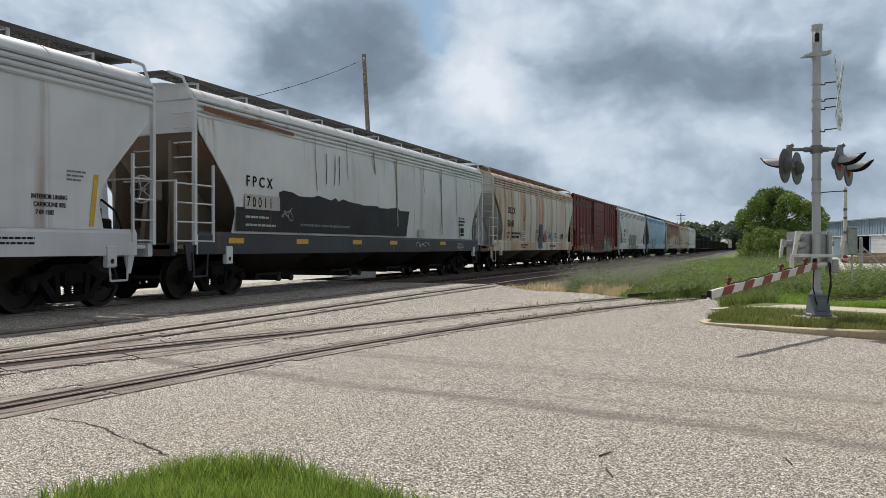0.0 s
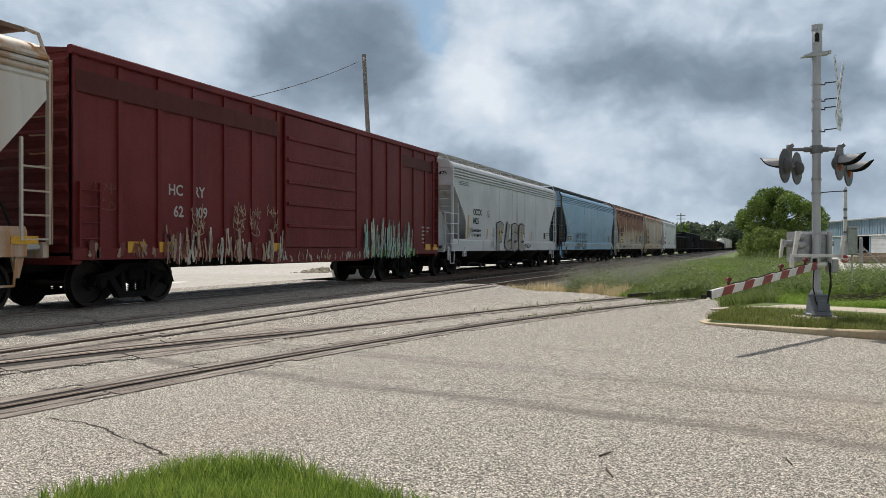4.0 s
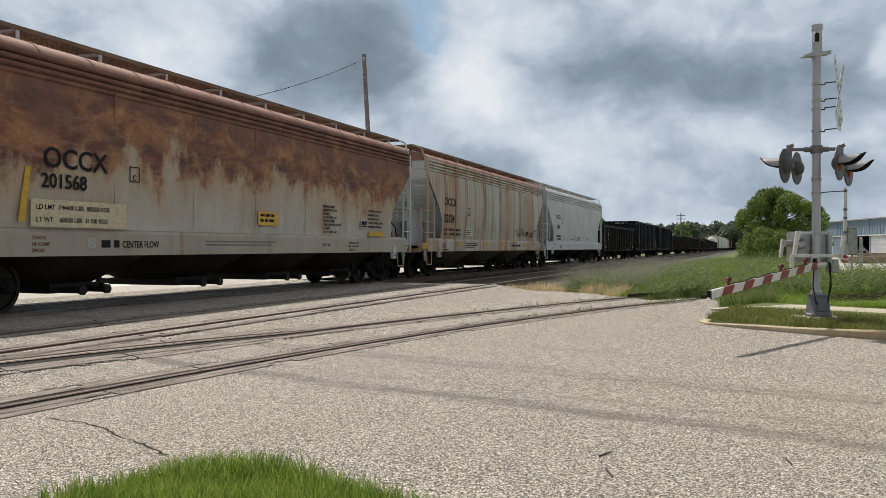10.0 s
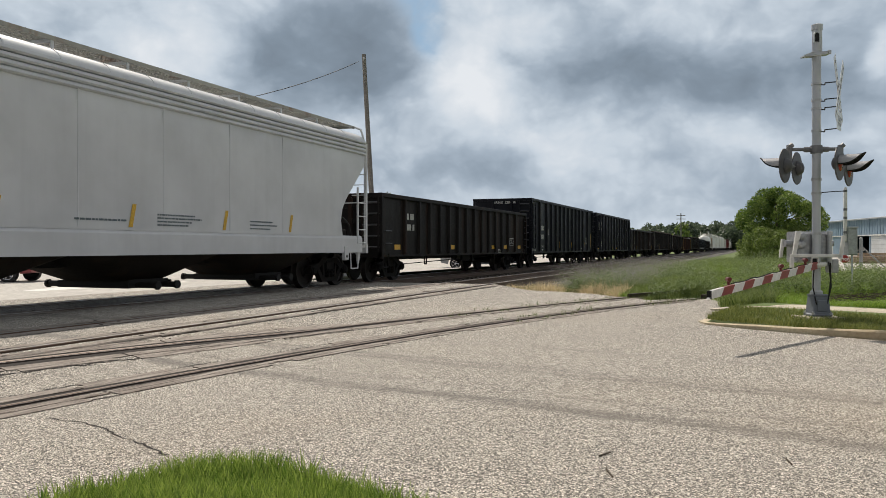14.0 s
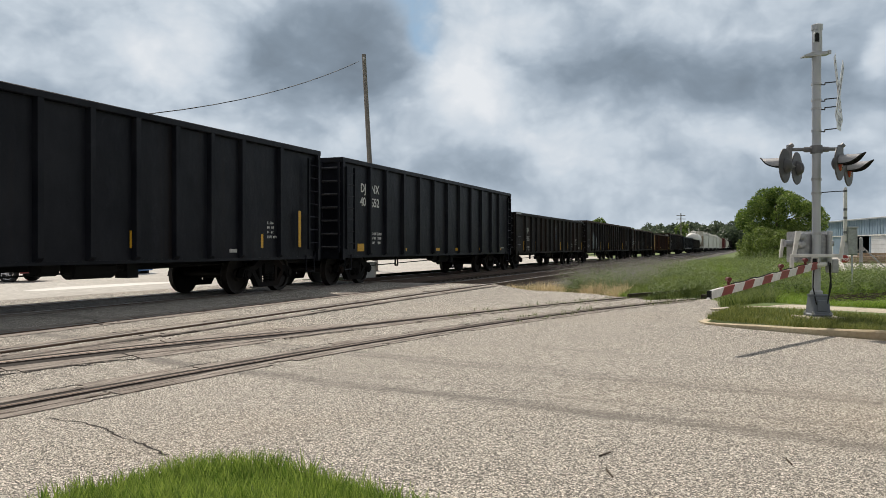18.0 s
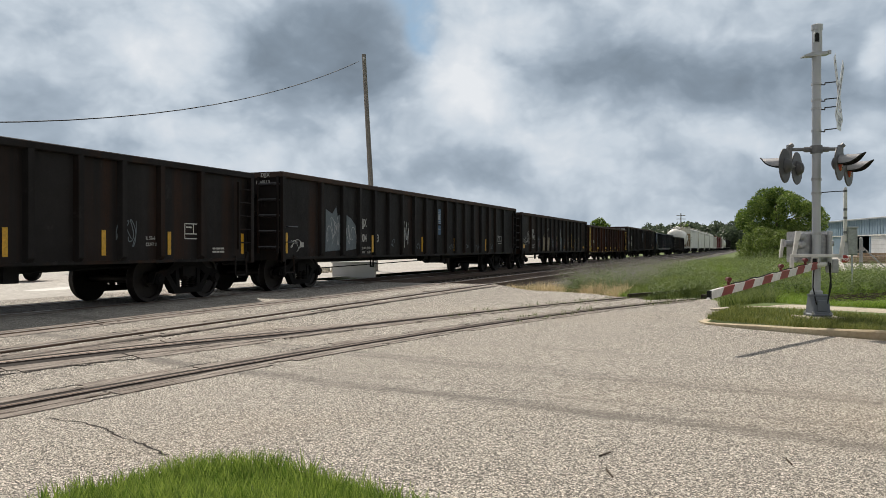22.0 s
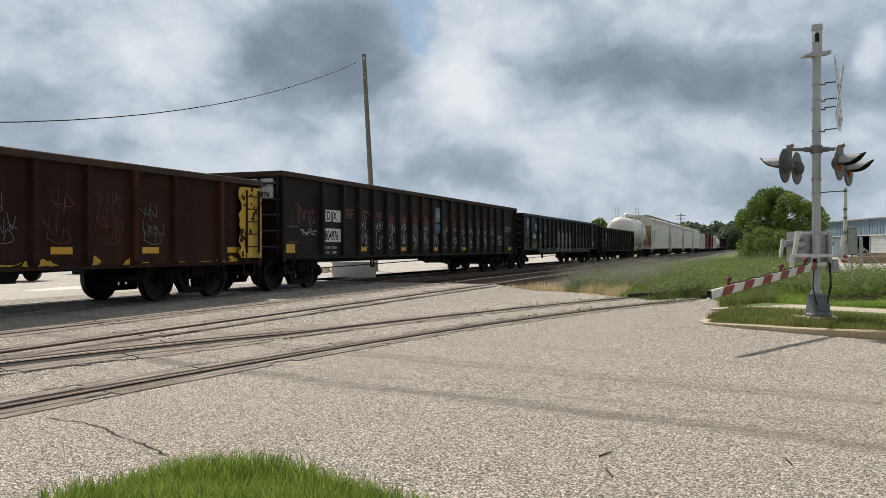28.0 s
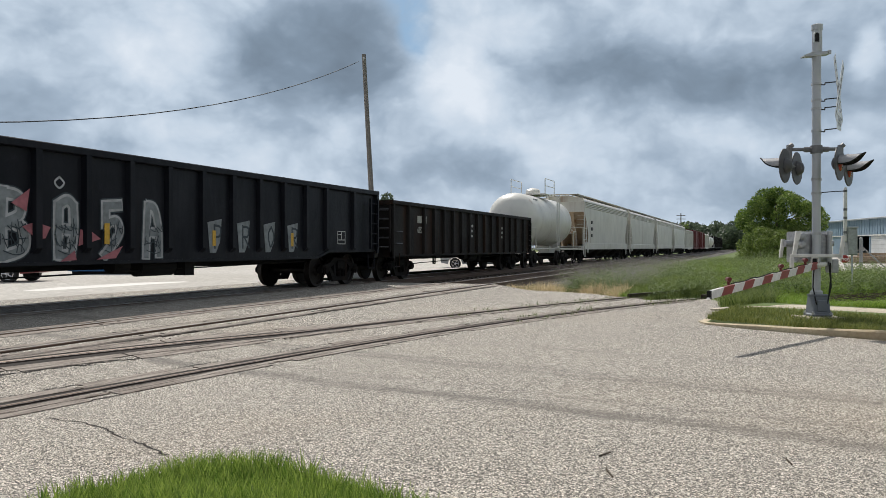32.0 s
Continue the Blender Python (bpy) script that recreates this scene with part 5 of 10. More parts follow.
def patch(car, poly, mat, y, name="paint_patch", label="", thick=0.003):
    """A flat painted patch: a polygon of (x, z)."""
    poly = [(x + recess(y), z) for x, z in poly]
    return part(name, Shape().slab_xz(poly, y - thick, y), mat, car, label)


def rect(car, x0, z0, x1, z1, mat, y, name="decal", label=""):
    return patch(car, [(x0, z0), (x1, z0), (x1, z1), (x0, z1)], mat, y, name, label)


def boxed_c(car, x, z, w, h, mat, y):
    """The small outlined square that holds a C."""
    t = 0.018
    x += recess(y)
    s = Shape().box(x, x + w, y - 0.003, y, z, z + t).box(x, x + w, y - 0.003, y, z + h - t, z + h).box(x, x + t, y - 0.003, y, z, z + h).box(x + w - t, x + w, y - 0.003, y, z, z + h)
    part("plate_mark", s, mat, car)
    lettering("C", h * 0.5, mat, car, x - recess(y) + w * 0.3, z + h * 0.12, y)


def notice(car, x, z, w, h, y):
    """The black inspection panel with white cells."""
    p = rect(car, x, z, x + w, z + h, WHITE, y, "inspection_panel")
    rect(p, x + 0.03, z + 0.03, x + w - 0.03, z + h * 0.32, BLACKPAINT, y - 0.004, "panel_cell")
    rect(p, x + 0.03, z + h * 0.38, x + w * 0.48, z + h - 0.03, BLACKPAINT, y - 0.004, "panel_cell")
    rect(p, x + w * 0.53, z + h * 0.38, x + w - 0.03, z + h - 0.03, BLACKPAINT, y - 0.004, "panel_cell")
    return p


def outline_notice(car, x, z, w, h, y):
    t = 0.02
    s = Shape()
    x += recess(y)
    for a, b, c, d in ((x, x + w, z, z + t), (x, x + w, z + h - t, z + h), (x, x + t, z, z + h), (x + w - t, x + w, z, z + h), (x, x + w, z + h * 0.3, z + h * 0.3 + t), (x + w / 2 - t / 2, x + w / 2 + t / 2, z + h * 0.3, z + h)):
        s.box(a, b, y - 0.003, y, c, d)
    part("inspection_panel", s, WHITE, car)
    bars([w * 0.3], WHITE, car, x - recess(y) + 0.06, z + h * 0.7, 0.03, 0.1, y)


def logo_panel(car, x, z, w, h, y):
    """A white and blue company panel, its mark reduced to plain shapes."""
    p = rect(car, x, z + h * 0.42, x + w, z + h, LOGOBLUE, y, "company_panel", "white-striped blue company panel")
    for k in range(8):
        z0 = z + h * (0.44 + 0.068 * k)
        rect(p, x + w * 0.06, z0, x + w * 0.94, z0 + h * 0.026, LOGOWHITE, y - 0.004, "panel_stripe")
    patch(p, [(x + w * 0.2, z + h * 0.58), (x + w * 0.8, z + h * 0.58), (x + w * 0.72, z + h * 0.80), (x + w * 0.28, z + h * 0.80)], LOGOWHITE, y - 0.007, "panel_mark")
    rect(car, x, z, x + w, z + h * 0.36, LOGOBLUE, y, "company_panel", "blue company panel")
    bars([w * 0.8], LOGOWHITE, car, x + w * 0.1, z + h * 0.2, 0.03, 0.06, y - 0.004)


def curve_through(pts, per=6):
    """A smooth line through points."""
    out = []
    n = len(pts)
    for i in range(n - 1):
        p0, p1, p2, p3 = pts[max(0, i - 1)], pts[i], pts[i + 1], pts[min(n - 1, i + 2)]
        for k in range(per):
            t = k / per
            out.append(tuple(0.5 * (2 * p1[a] + (p2[a] - p0[a]) * t + (2 * p0[a] - 5 * p1[a] + 4 * p2[a] - p3[a]) * t * t + (3 * p1[a] - p0[a] - 3 * p2[a] + p3[a]) * t ** 3) for a in (0, 1)))
    out.append(pts[-1])
    return out


def sprayed(car, lines, x, z, w, h, y, layers, label, smooth=True):
    """Sprayed strokes in a box w by h; each layer is a width, a paint and a step towards the viewer."""
    for width, mat, step in layers:
        for k, pts in enumerate(lines):
            q = [(x + w * a, z + h * c) for a, c in pts]
            q = curve_through(q) if smooth and len(q) > 2 else q
            if len(q) == 2:
                q = [(q[0][0] + (q[1][0] - q[0][0]) * i / 4, q[0][1] + (q[1][1] - q[0][1]) * i / 4) for i in range(5)]
            # the ends are drawn out by half a width, as a round nozzle leaves them
            d0 = Vector((q[0][0] - q[1][0], q[0][1] - q[1][1])).normalized() * width * 0.3
            d1 = Vector((q[-1][0] - q[-2][0], q[-1][1] - q[-2][1])).normalized() * width * 0.3
            q = [(q[0][0] + d0.x, q[0][1] + d0.y)] + q[1:-1] + [(q[-1][0] + d1.x, q[-1][1] + d1.y)]
            flat_part("graffiti", ribbon_shape([q], width, y - step - 0.0006 * k), mat, car, label)


GLYPHS = {
    "F": [[(0.25, 0.0), (0.24, 0.5), (0.28, 0.95)], [(0.25, 0.86), (0.6, 0.93), (0.95, 0.86)], [(0.3, 0.42), (0.7, 0.46)]],
    "L": [[(0.55, 0.98), (0.40, 0.6), (0.16, 0.22)], [(0.16, 0.2), (0.5, 0.08), (0.9, 0.16)]],
    "E": [[(0.9, 0.86), (0.55, 0.92), (0.22, 0.86)], [(0.22, 0.9), (0.2, 0.5), (0.22, 0.05)], [(0.22, 0.5), (0.6, 0.52)], [(0.22, 0.08), (0.55, 0.05), (0.88, 0.12)]],
    "B": [[(0.12, 0.0), (0.1, 0.5), (0.15, 1.0)], [(0.15, 0.95), (0.7, 0.9), (0.75, 0.65), (0.2, 0.52)], [(0.2, 0.52), (0.85, 0.45), (0.9, 0.15), (0.15, 0.02)]],
    "I": [[(0.2, 0.82), (0.55, 0.90), (0.8, 0.82)], [(0.2, 0.82), (0.18, 0.4), (0.2, 0.02)], [(0.8, 0.82), (0.82, 0.4), (0.72, 0.10)], [(0.2, 0.45), (0.8, 0.42)], [(0.22, 0.04), (0.6, 0.02)]],
    "S": [[(0.88, 0.88), (0.2, 0.85)], [(0.2, 0.88), (0.2, 0.52)], [(0.2, 0.55), (0.7, 0.60), (0.85, 0.42), (0.55, 0.22), (0.12, 0.02)]],
    "A": [[(0.15, 0.0), (0.2, 0.5), (0.25, 0.92)], [(0.25, 0.9), (0.6, 0.85), (0.82, 0.5), (0.85, 0.02)], [(0.3, 0.42), (0.7, 0.42)]],
    "P": [[(0.3, 0.0), (0.25, 0.95)], [(0.25, 0.92), (0.8, 0.85), (0.75, 0.5), (0.35, 0.45)]],
    "O": [[(0.5, 0.95), (0.15, 0.6), (0.4, 0.05), (0.8, 0.5), (0.5, 0.95)]],
    "R": [[(0.2, 0.0), (0.2, 0.95)], [(0.2, 0.92), (0.8, 0.85), (0.7, 0.5), (0.25, 0.48)], [(0.35, 0.48), (0.85, 0.02)]]}


def tag(car, x, z, w, h, mat, y, seed, thick=0.02, label="thin sprayed tag"):
    """A quick tag of two rows of crossing strokes with a looping tail."""
    r5 = random.Random(seed)
    lines = []
    for row in range(2):
        for k in range(3):
            a, b0 = 0.06 + 0.32 * k, 0.60 - 0.42 * row
            j = lambda v: v + r5.uniform(-0.11, 0.11)
            if r5.random() < 0.15:
                continue
            lines.append([(j(a), j(b0)), (j(a + 0.05), j(b0 + 0.38))])
            lines.append([(j(a - 0.02), j(b0 + 0.30)), (j(a + 0.24), j(b0 + 0.06)), (j(a + 0.26), j(b0 + 0.34))])
            if r5.random() < 0.6:
                lines.append([(j(a), j(b0 + 0.18)), (j(a + 0.28), j(b0 + 0.22))])
    lines.append([(0.1, 0.12), (0.55, 0.0), (0.9, 0.08), (0.7, 0.3), (0.6, 0.05)])
    s = ribbon_shape([[(x + w * a, z + h * c) for a, c in (curve_through(p, 4) if len(p) > 2 else p)] for p in lines], thick, y)
    for i in range(0, len(s.v)):
        s.v[i] = (s.v[i][0], s.v[i][1] - 0.00002 * i, s.v[i][2])
    return tagged(flat_part("graffiti", s, mat, car, label), kind="stuff")


def flames(car, x, z, w, h, mat, y, seed):
    """A row of pointed flame outlines, thick on one side."""
    r5 = random.Random(seed)
    for k in range(4):
        a = 0.25 * k
        pk = r5.uniform(0.86, 1.0)
        j = lambda v: v + r5.uniform(-0.055, 0.055)
        sprayed(car, [[(j(a), 0.42), (j(a + 0.02), 0.66), (j(a + 0.13), pk)], [(a + 0.13, pk), (j(a + 0.16), 0.80), (j(a + 0.25), 0.70), (j(a + 0.22), 0.48)], [(j(a + 0.04), 0.36), (j(a + 0.12), 0.44), (j(a + 0.22), 0.38)], [(j(a + 0.02), 0.30), (j(a + 0.06), 0.06), (j(a + 0.20), 0.10), (j(a + 0.24), 0.28)]], x, z, w, h, y, ((0.022, mat, 0.0),), "dark flame-shaped outline")
        sprayed(car, [[(j(a + 0.03), 0.45), (j(a + 0.06), 0.64), (j(a + 0.13), pk * 0.86)], [(j(a + 0.08), 0.08), (j(a + 0.13), 0.22)]], x, z, w, h, y, ((0.075, mat, 0.003),), "dark crescent")


def drips(car, x0, x1, z0, z1, mats, y, seed, n=40):
    """Paint that has run down the lower side, in uneven stripes."""
    r5 = random.Random(seed)
    for k in range(n):
        x = r5.uniform(x0, x1)
        top = z0 + (z1 - z0) * r5.uniform(0.35, 1.0)
        low = z0 + (z1 - z0) * r5.uniform(0.0, 0.25)
        line = [(x + 0.025 * math.sin(5 * t + k), top + (low - top) * t) for t in np.linspace(0, 1, 7)]
        flat_part("graffiti", ribbon_shape([line], r5.uniform(0.015, 0.085), y - 0.0004 * (k % 9)), mats[k % len(mats)], car, "faded runs of paint")

# ---- sky: broken cloud on a far backdrop that drifts with the wind ----
FWD = Vector((math.cos(YAW), math.sin(YAW)))
RGT = Vector((math.sin(YAW), -math.cos(YAW)))


def spot(depth, side, z=0.0):
    """A place by its depth along the view and its distance to the right of it."""
    p = FWD * depth + RGT * side
    return Vector((p.x, p.y, z))


def cloud_material():
    m = bpy.data.materials.new("cloud_deck")
    m.use_nodes = True
    n, l = m.node_tree.nodes, m.node_tree.links
    n.clear()
    out, em = n.new("ShaderNodeOutputMaterial"), n.new("ShaderNodeEmission")
    l.new(em.outputs[0], out.inputs["Surface"])
    uv = n.new("ShaderNodeTexCoord")

    def math_node(op, a, b=0.0, c=0.0, clamp=False):
        k = n.new("ShaderNodeMath")
        k.operation, k.use_clamp = op, clamp
        for i, v in enumerate((a, b, c)):
            if isinstance(v, (int, float)):
                k.inputs[i].default_value = v
            else:
                l.new(v, k.inputs[i])
        return k.outputs[0]

    def fbm(scale, detail, rough, stretch=(1, 1, 1), shift=0.0, src=None):
        mp = n.new("ShaderNodeMapping")
        mp.inputs["Scale"].default_value, mp.inputs["Location"].default_value = stretch, (shift, shift * 0.7, 0)
        l.new(src or uv.outputs["UV"], mp.inputs["Vector"])
        t = n.new("ShaderNodeTexNoise")
        t.inputs["Scale"].default_value, t.inputs["Detail"].default_value, t.inputs["Roughness"].default_value = scale, detail, rough
        l.new(mp.outputs[0], t.inputs["Vector"])
        return t

    warp = fbm(8.0, 5.0, 0.5, (1, 1.3, 1), 3.1)
    sub = n.new("ShaderNodeVectorMath")
    sub.operation = "SUBTRACT"
    sub.inputs[1].default_value = (0.5, 0.5, 0.5)
    l.new(warp.outputs["Color"], sub.inputs[0])
    sc = n.new("ShaderNodeVectorMath")
    sc.operation = "SCALE"
    sc.inputs["Scale"].default_value = 0.055
    l.new(sub.outputs[0], sc.inputs[0])
    add = n.new("ShaderNodeVectorMath")
    l.new(uv.outputs["UV"], add.inputs[0])
    l.new(sc.outputs[0], add.inputs[1])
    warped = add.outputs[0]

    def mass(px, py, rx, ry):
        """A soft-edged cloud mass; the numbers count in thousandths of the view's depth."""
        a = math.atan(px)
        d = n.new("ShaderNodeVectorMath")
        d.operation = "SUBTRACT"
        d.inputs[1].default_value = (a, py * math.cos(a), 0)
        l.new(warped, d.inputs[0])
        e = n.new("ShaderNodeVectorMath")
        e.operation = "MULTIPLY"
        e.inputs[1].default_value = (1 / rx, 1 / ry, 0)
        l.new(d.outputs[0], e.inputs[0])
        le = n.new("ShaderNodeVectorMath")
        le.operation = "LENGTH"
        l.new(e.outputs[0], le.inputs[0])
        r = n.new("ShaderNodeMapRange")
        r.interpolation_type = "SMOOTHERSTEP"
        r.inputs["From Min"].default_value, r.inputs["From Max"].default_value = 1.0, 0.15
        r.inputs["To Min"].default_value, r.inputs["To Max"].default_value = 0.0, 1.0
        l.new(le.outputs["Value"], r.inputs["Value"])
        return r.outputs[0]

    big = fbm(5.2, 5.0, 0.48, (1, 1.55, 1), 0.0, warped).outputs["Fac"]
    fine = fbm(17.0, 7.0, 0.55, (1, 1.35, 1), 5.0, warped).outputs["Fac"]

    def puffs(scale, shift):
        """Rounded heads of cumulus: the inverse of a smooth cell pattern."""
        mp = n.new("ShaderNodeMapping")
        mp.inputs["Scale"].default_value, mp.inputs["Location"].default_value = (1, 1.3, 1), (shift, shift, 0)
        l.new(warped, mp.inputs["Vector"])
        vo = n.new("ShaderNodeTexVoronoi")
        vo.feature = "SMOOTH_F1"
        vo.inputs["Scale"].default_value, vo.inputs["Smoothness"].default_value = scale, 0.55
        vo.inputs["Detail"].default_value, vo.inputs["Roughness"].default_value = 2.0, 0.55
        l.new(mp.outputs[0], vo.inputs["Vector"])
        return math_node("SUBTRACT", 0.5, vo.outputs["Distance"])

    val = math_node("MULTIPLY_ADD", big, 0.60, 0.385)
    val = math_node("MULTIPLY_ADD", fine, 0.26, math_node("SUBTRACT", val, 0.105))
    val = math_node("MULTIPLY_ADD", puffs(13.0, 2.0), 0.15, val)
    val = math_node("MULTIPLY_ADD", puffs(34.0, 7.0), 0.09, val)
    for px, py, rx, ry, k in CLOUDS:
        val = math_node("MULTIPLY_ADD", mass(px, py, rx, ry), k, val)
    ramp = n.new("ShaderNodeValToRGB")
    stops = [(0.08, (0.158, 0.205, 0.262)), (0.28, (0.208, 0.270, 0.345)), (0.50, (0.335, 0.415, 0.51)), (0.66, (0.50, 0.585, 0.68)), (0.90, (0.69, 0.745, 0.81))]
    el = ramp.color_ramp.elements
    while len(el) < len(stops):
        el.new(0.5)
    for e, (p, c) in zip(el, stops):
        e.position, e.color = p, (*c, 1)
    l.new(val, ramp.inputs["Fac"])
    gap = math_node("ADD", mass(*BLUE_GAPS[0]), mass(*BLUE_GAPS[1]), clamp=True)
    gap = math_node("MULTIPLY", gap, math_node("MULTIPLY_ADD", fine, -2.2, 1.75, clamp=True))
    mx = n.new("ShaderNodeMixRGB")
    mx.inputs["Color2"].default_value = (0.27, 0.43, 0.62, 1)
    l.new(gap, mx.inputs["Fac"])
    l.new(ramp.outputs["Color"], mx.inputs["Color1"])
    l.new(mx.outputs["Color"], em.inputs["Color"])
    em.inputs["Strength"].default_value = 1.1
    return m


# across, up, half-width, half-height, lighter (+) or darker (-)
CLOUDS = [
    (-0.150, 0.245, 0.165, 0.115, -0.36), (-0.085, 0.215, 0.085, 0.060, -0.10), (-0.330, 0.250, 0.11, 0.09, 0.15), (-0.50, 0.235, 0.12, 0.11, -0.14),
    (0.035, 0.190, 0.085, 0.075, 0.24), (0.075, 0.275, 0.11, 0.06, 0.14), (0.30, 0.215, 0.26, 0.062, -0.27), (0.20, 0.25, 0.12, 0.06, -0.10),
    (0.545, 0.245, 0.030, 0.050, 0.26), (0.50, 0.225, 0.06, 0.09, -0.10), (0.045, 0.100, 0.12, 0.045, -0.20), (0.17, 0.125, 0.11, 0.045, 0.12),
    (0.38, 0.135, 0.16, 0.05, 0.10), (-0.31, 0.140, 0.10, 0.03, 0.12), (-0.20, 0.130, 0.10, 0.035, -0.08), (0.34, 0.045, 0.34, 0.05, -0.03), (-0.42, 0.12, 0.10, 0.04, -0.06),
    (0.43, 0.195, 0.17, 0.075, -0.22), (0.45, 0.09, 0.22, 0.06, -0.12), (0.52, 0.28, 0.10, 0.04, -0.10)]
BLUE_GAPS = [(-0.022, 0.262, 0.034, 0.055), (-0.040, 0.305, 0.045, 0.045)]
R_SKY = 3000.0
s = Shape()
uvs = []
NA, NZ = 64, 24
for i in range(NA + 1):
    a = -1.15 + 2.3 * i / NA
    for j in range(NZ + 1):
        z = -60 + 1560 * j / NZ
        s.v.append((R_SKY * math.cos(a + 0.0), -R_SKY * math.sin(a), z))
        uvs.append((a, (z - 1.1) / R_SKY))
s.f = [(i * (NZ + 1) + j, (i + 1) * (NZ + 1) + j, (i + 1) * (NZ + 1) + j + 1, i * (NZ + 1) + j + 1) for i in range(NA) for j in range(NZ)]
sky_me = bpy.data.meshes.new("sky_backdrop")
sky_me.from_pydata(s.v, [], s.f)
uvl = sky_me.uv_layers.new(name="UVMap")
uvl.data.foreach_set("uv", [c for loop in sky_me.loops for c in uvs[loop.vertex_index]])
sky_me.materials.append(cloud_material())
sky_back = new("sky_backdrop", sky_me)
tagged(sky_back, "broken grey and white cloud with gaps of blue", "sky", kind="structure")
SKY_ROWS = [(0.0, pose(0, 0, 0, 0, 0, math.degrees(YAW) - 0.75)), (32.0, pose(0, 0, 0, 0, 0, math.degrees(YAW) + 0.75))]

# ---- kerb, verge, sidewalk ----
KERB = [(-30, 1.5), (-8, 9.55), (-1.63, 12.8), (-0.5, 13.4), (0.1, 13.76), (0.5, 14.02), (0.85, 14.35), (1.1, 15.0), (1.3, 16.2)]
kerb_pts = [Vector((interp(y, KERB), y)) for y in (-14, -8, -5, -3, -1.63, -0.5, 0.1, 0.5, 0.8)] + [Vector((14.75, 0.93)), Vector((15.3, 0.86))]


def along(pts, o0, o1, z0, z1, taper=None):
    """A bar that follows a line; offsets to its right."""
    rings = []
    for i, p in enumerate(pts):
        a, b = pts[max(0, i - 1)], pts[min(len(pts) - 1, i + 1)]
        d = (b - a).normalized()
        nrm = Vector((d.y, -d.x))
        k = taper[i] if taper else 1.0
        q0, q1 = p + nrm * o0, p + nrm * o1
        base = road_z(p.x, p.y)
        rings.append([(q0.x, q0.y, base + z0), (q1.x, q1.y, base + z0), (q1.x, q1.y, base + z1 * k), (q1.x * 0.15 + q0.x * 0.85, q1.y * 0.15 + q0.y * 0.85, base + z1 * k), (q0.x, q0.y, base + (z1 - 0.025) * k)])
    return Shape().loft(rings)


# the kerb is cast in lengths with a joint between them
kerb = thing("kerb", "stained tan concrete kerb along the road", "kerb", kind="structure")
dense = []
for a, b in zip(kerb_pts, kerb_pts[1:]):
    m = max(1, int((b - a).length / 0.4))
    dense += [a + (b - a) * k / m for k in range(m)]
dense.append(kerb_pts[-1])
fall = [min(1.0, max(0.12, (len(dense) - 1 - i) / 8.0)) for i in range(len(dense))]
i = 0
while i < len(dense) - 1:
    j = min(len(dense) - 1, i + 6)
    seg = dense[i:j + 1]
    seg[0] = seg[0] + (seg[1] - seg[0]).normalized() * 0.01
    part("kerb_stone", along(seg, 0.0, 0.16, -0.15, 0.13, fall[i:j + 1]), KERBSTONE, kerb)
    i = j
verge = Shape()
rows_v = []
for p, k in zip(dense, fall):
    if p.y > 0.82 or p.x > 14.4:
        break
    d = Vector((0.98, -0.14))
    row = []
    for u in (0.14, 0.6, 1.2, 1.8, 2.4, 2.9):
        q = p + d * u
        row.append((q.x, q.y, road_z(p.x, p.y) + 0.10 * k + 0.03 * min(1, u) + 0.02 * noise.noise((q.x, q.y, 0))))
    rows_v.append(row)
verge.loft(rows_v, cap=False, closed=False)
thing("verge", "short mown grass verge between kerb and path", "grass verge", kind="structure", shape=verge, mat=SOIL)
path = thing("sidewalk", "pale concrete sidewalk across the verge", "sidewalk", kind="structure")
pp = [Vector((16.3 + 0.393 * (y + 2.2), y)) for y in np.arange(-13.4, 1.9, 1.3)]
for a, b in zip(pp, pp[1:]):
    d = (b - a).normalized()
    part("slab", along([a + d * 0.01, b - d * 0.01], 0.0, 0.70, -0.05, 0.155, (1.0, 0.2) if b.y > 0.5 else None), CONCRETE, path)

# ---- grass and weeds ----


def blades(name, label, spots, mat, height, width, lean=0.35, seed=3, category="grass"):
    rnd = random.Random(seed)
    s = Shape()
    for x, y, z, k in spots:
        h = height * k * rnd.uniform(0.55, 1.25)
        a = rnd.uniform(0, 2 * math.pi)
        dx, dy = math.cos(a), math.sin(a)
        b = rnd.uniform(0, 2 * math.pi)
        lx, ly = math.cos(b) * lean * h * rnd.random(), math.sin(b) * lean * h * rnd.random()
        w = width * rnd.uniform(0.6, 1.3)
        c = len(s.v)
        s.v += [(x - dx * w, y - dy * w, z), (x + dx * w, y + dy * w, z), (x + lx * 0.4 + dx * w * 0.7, y + ly * 0.4 + dy * w * 0.7, z + h * 0.55), (x + lx * 0.4 - dx * w * 0.7, y + ly * 0.4 - dy * w * 0.7, z + h * 0.55), (x + lx, y + ly, z + h)]
        s.f += [(c, c + 1, c + 2, c + 3), (c + 3, c + 2, c + 4)]
    me = bpy.data.meshes.new(name)
    me.from_pydata(s.v, [], s.f)
    me.materials.append(mat)
    return tagged(new(name, me), label, category, kind="stuff")


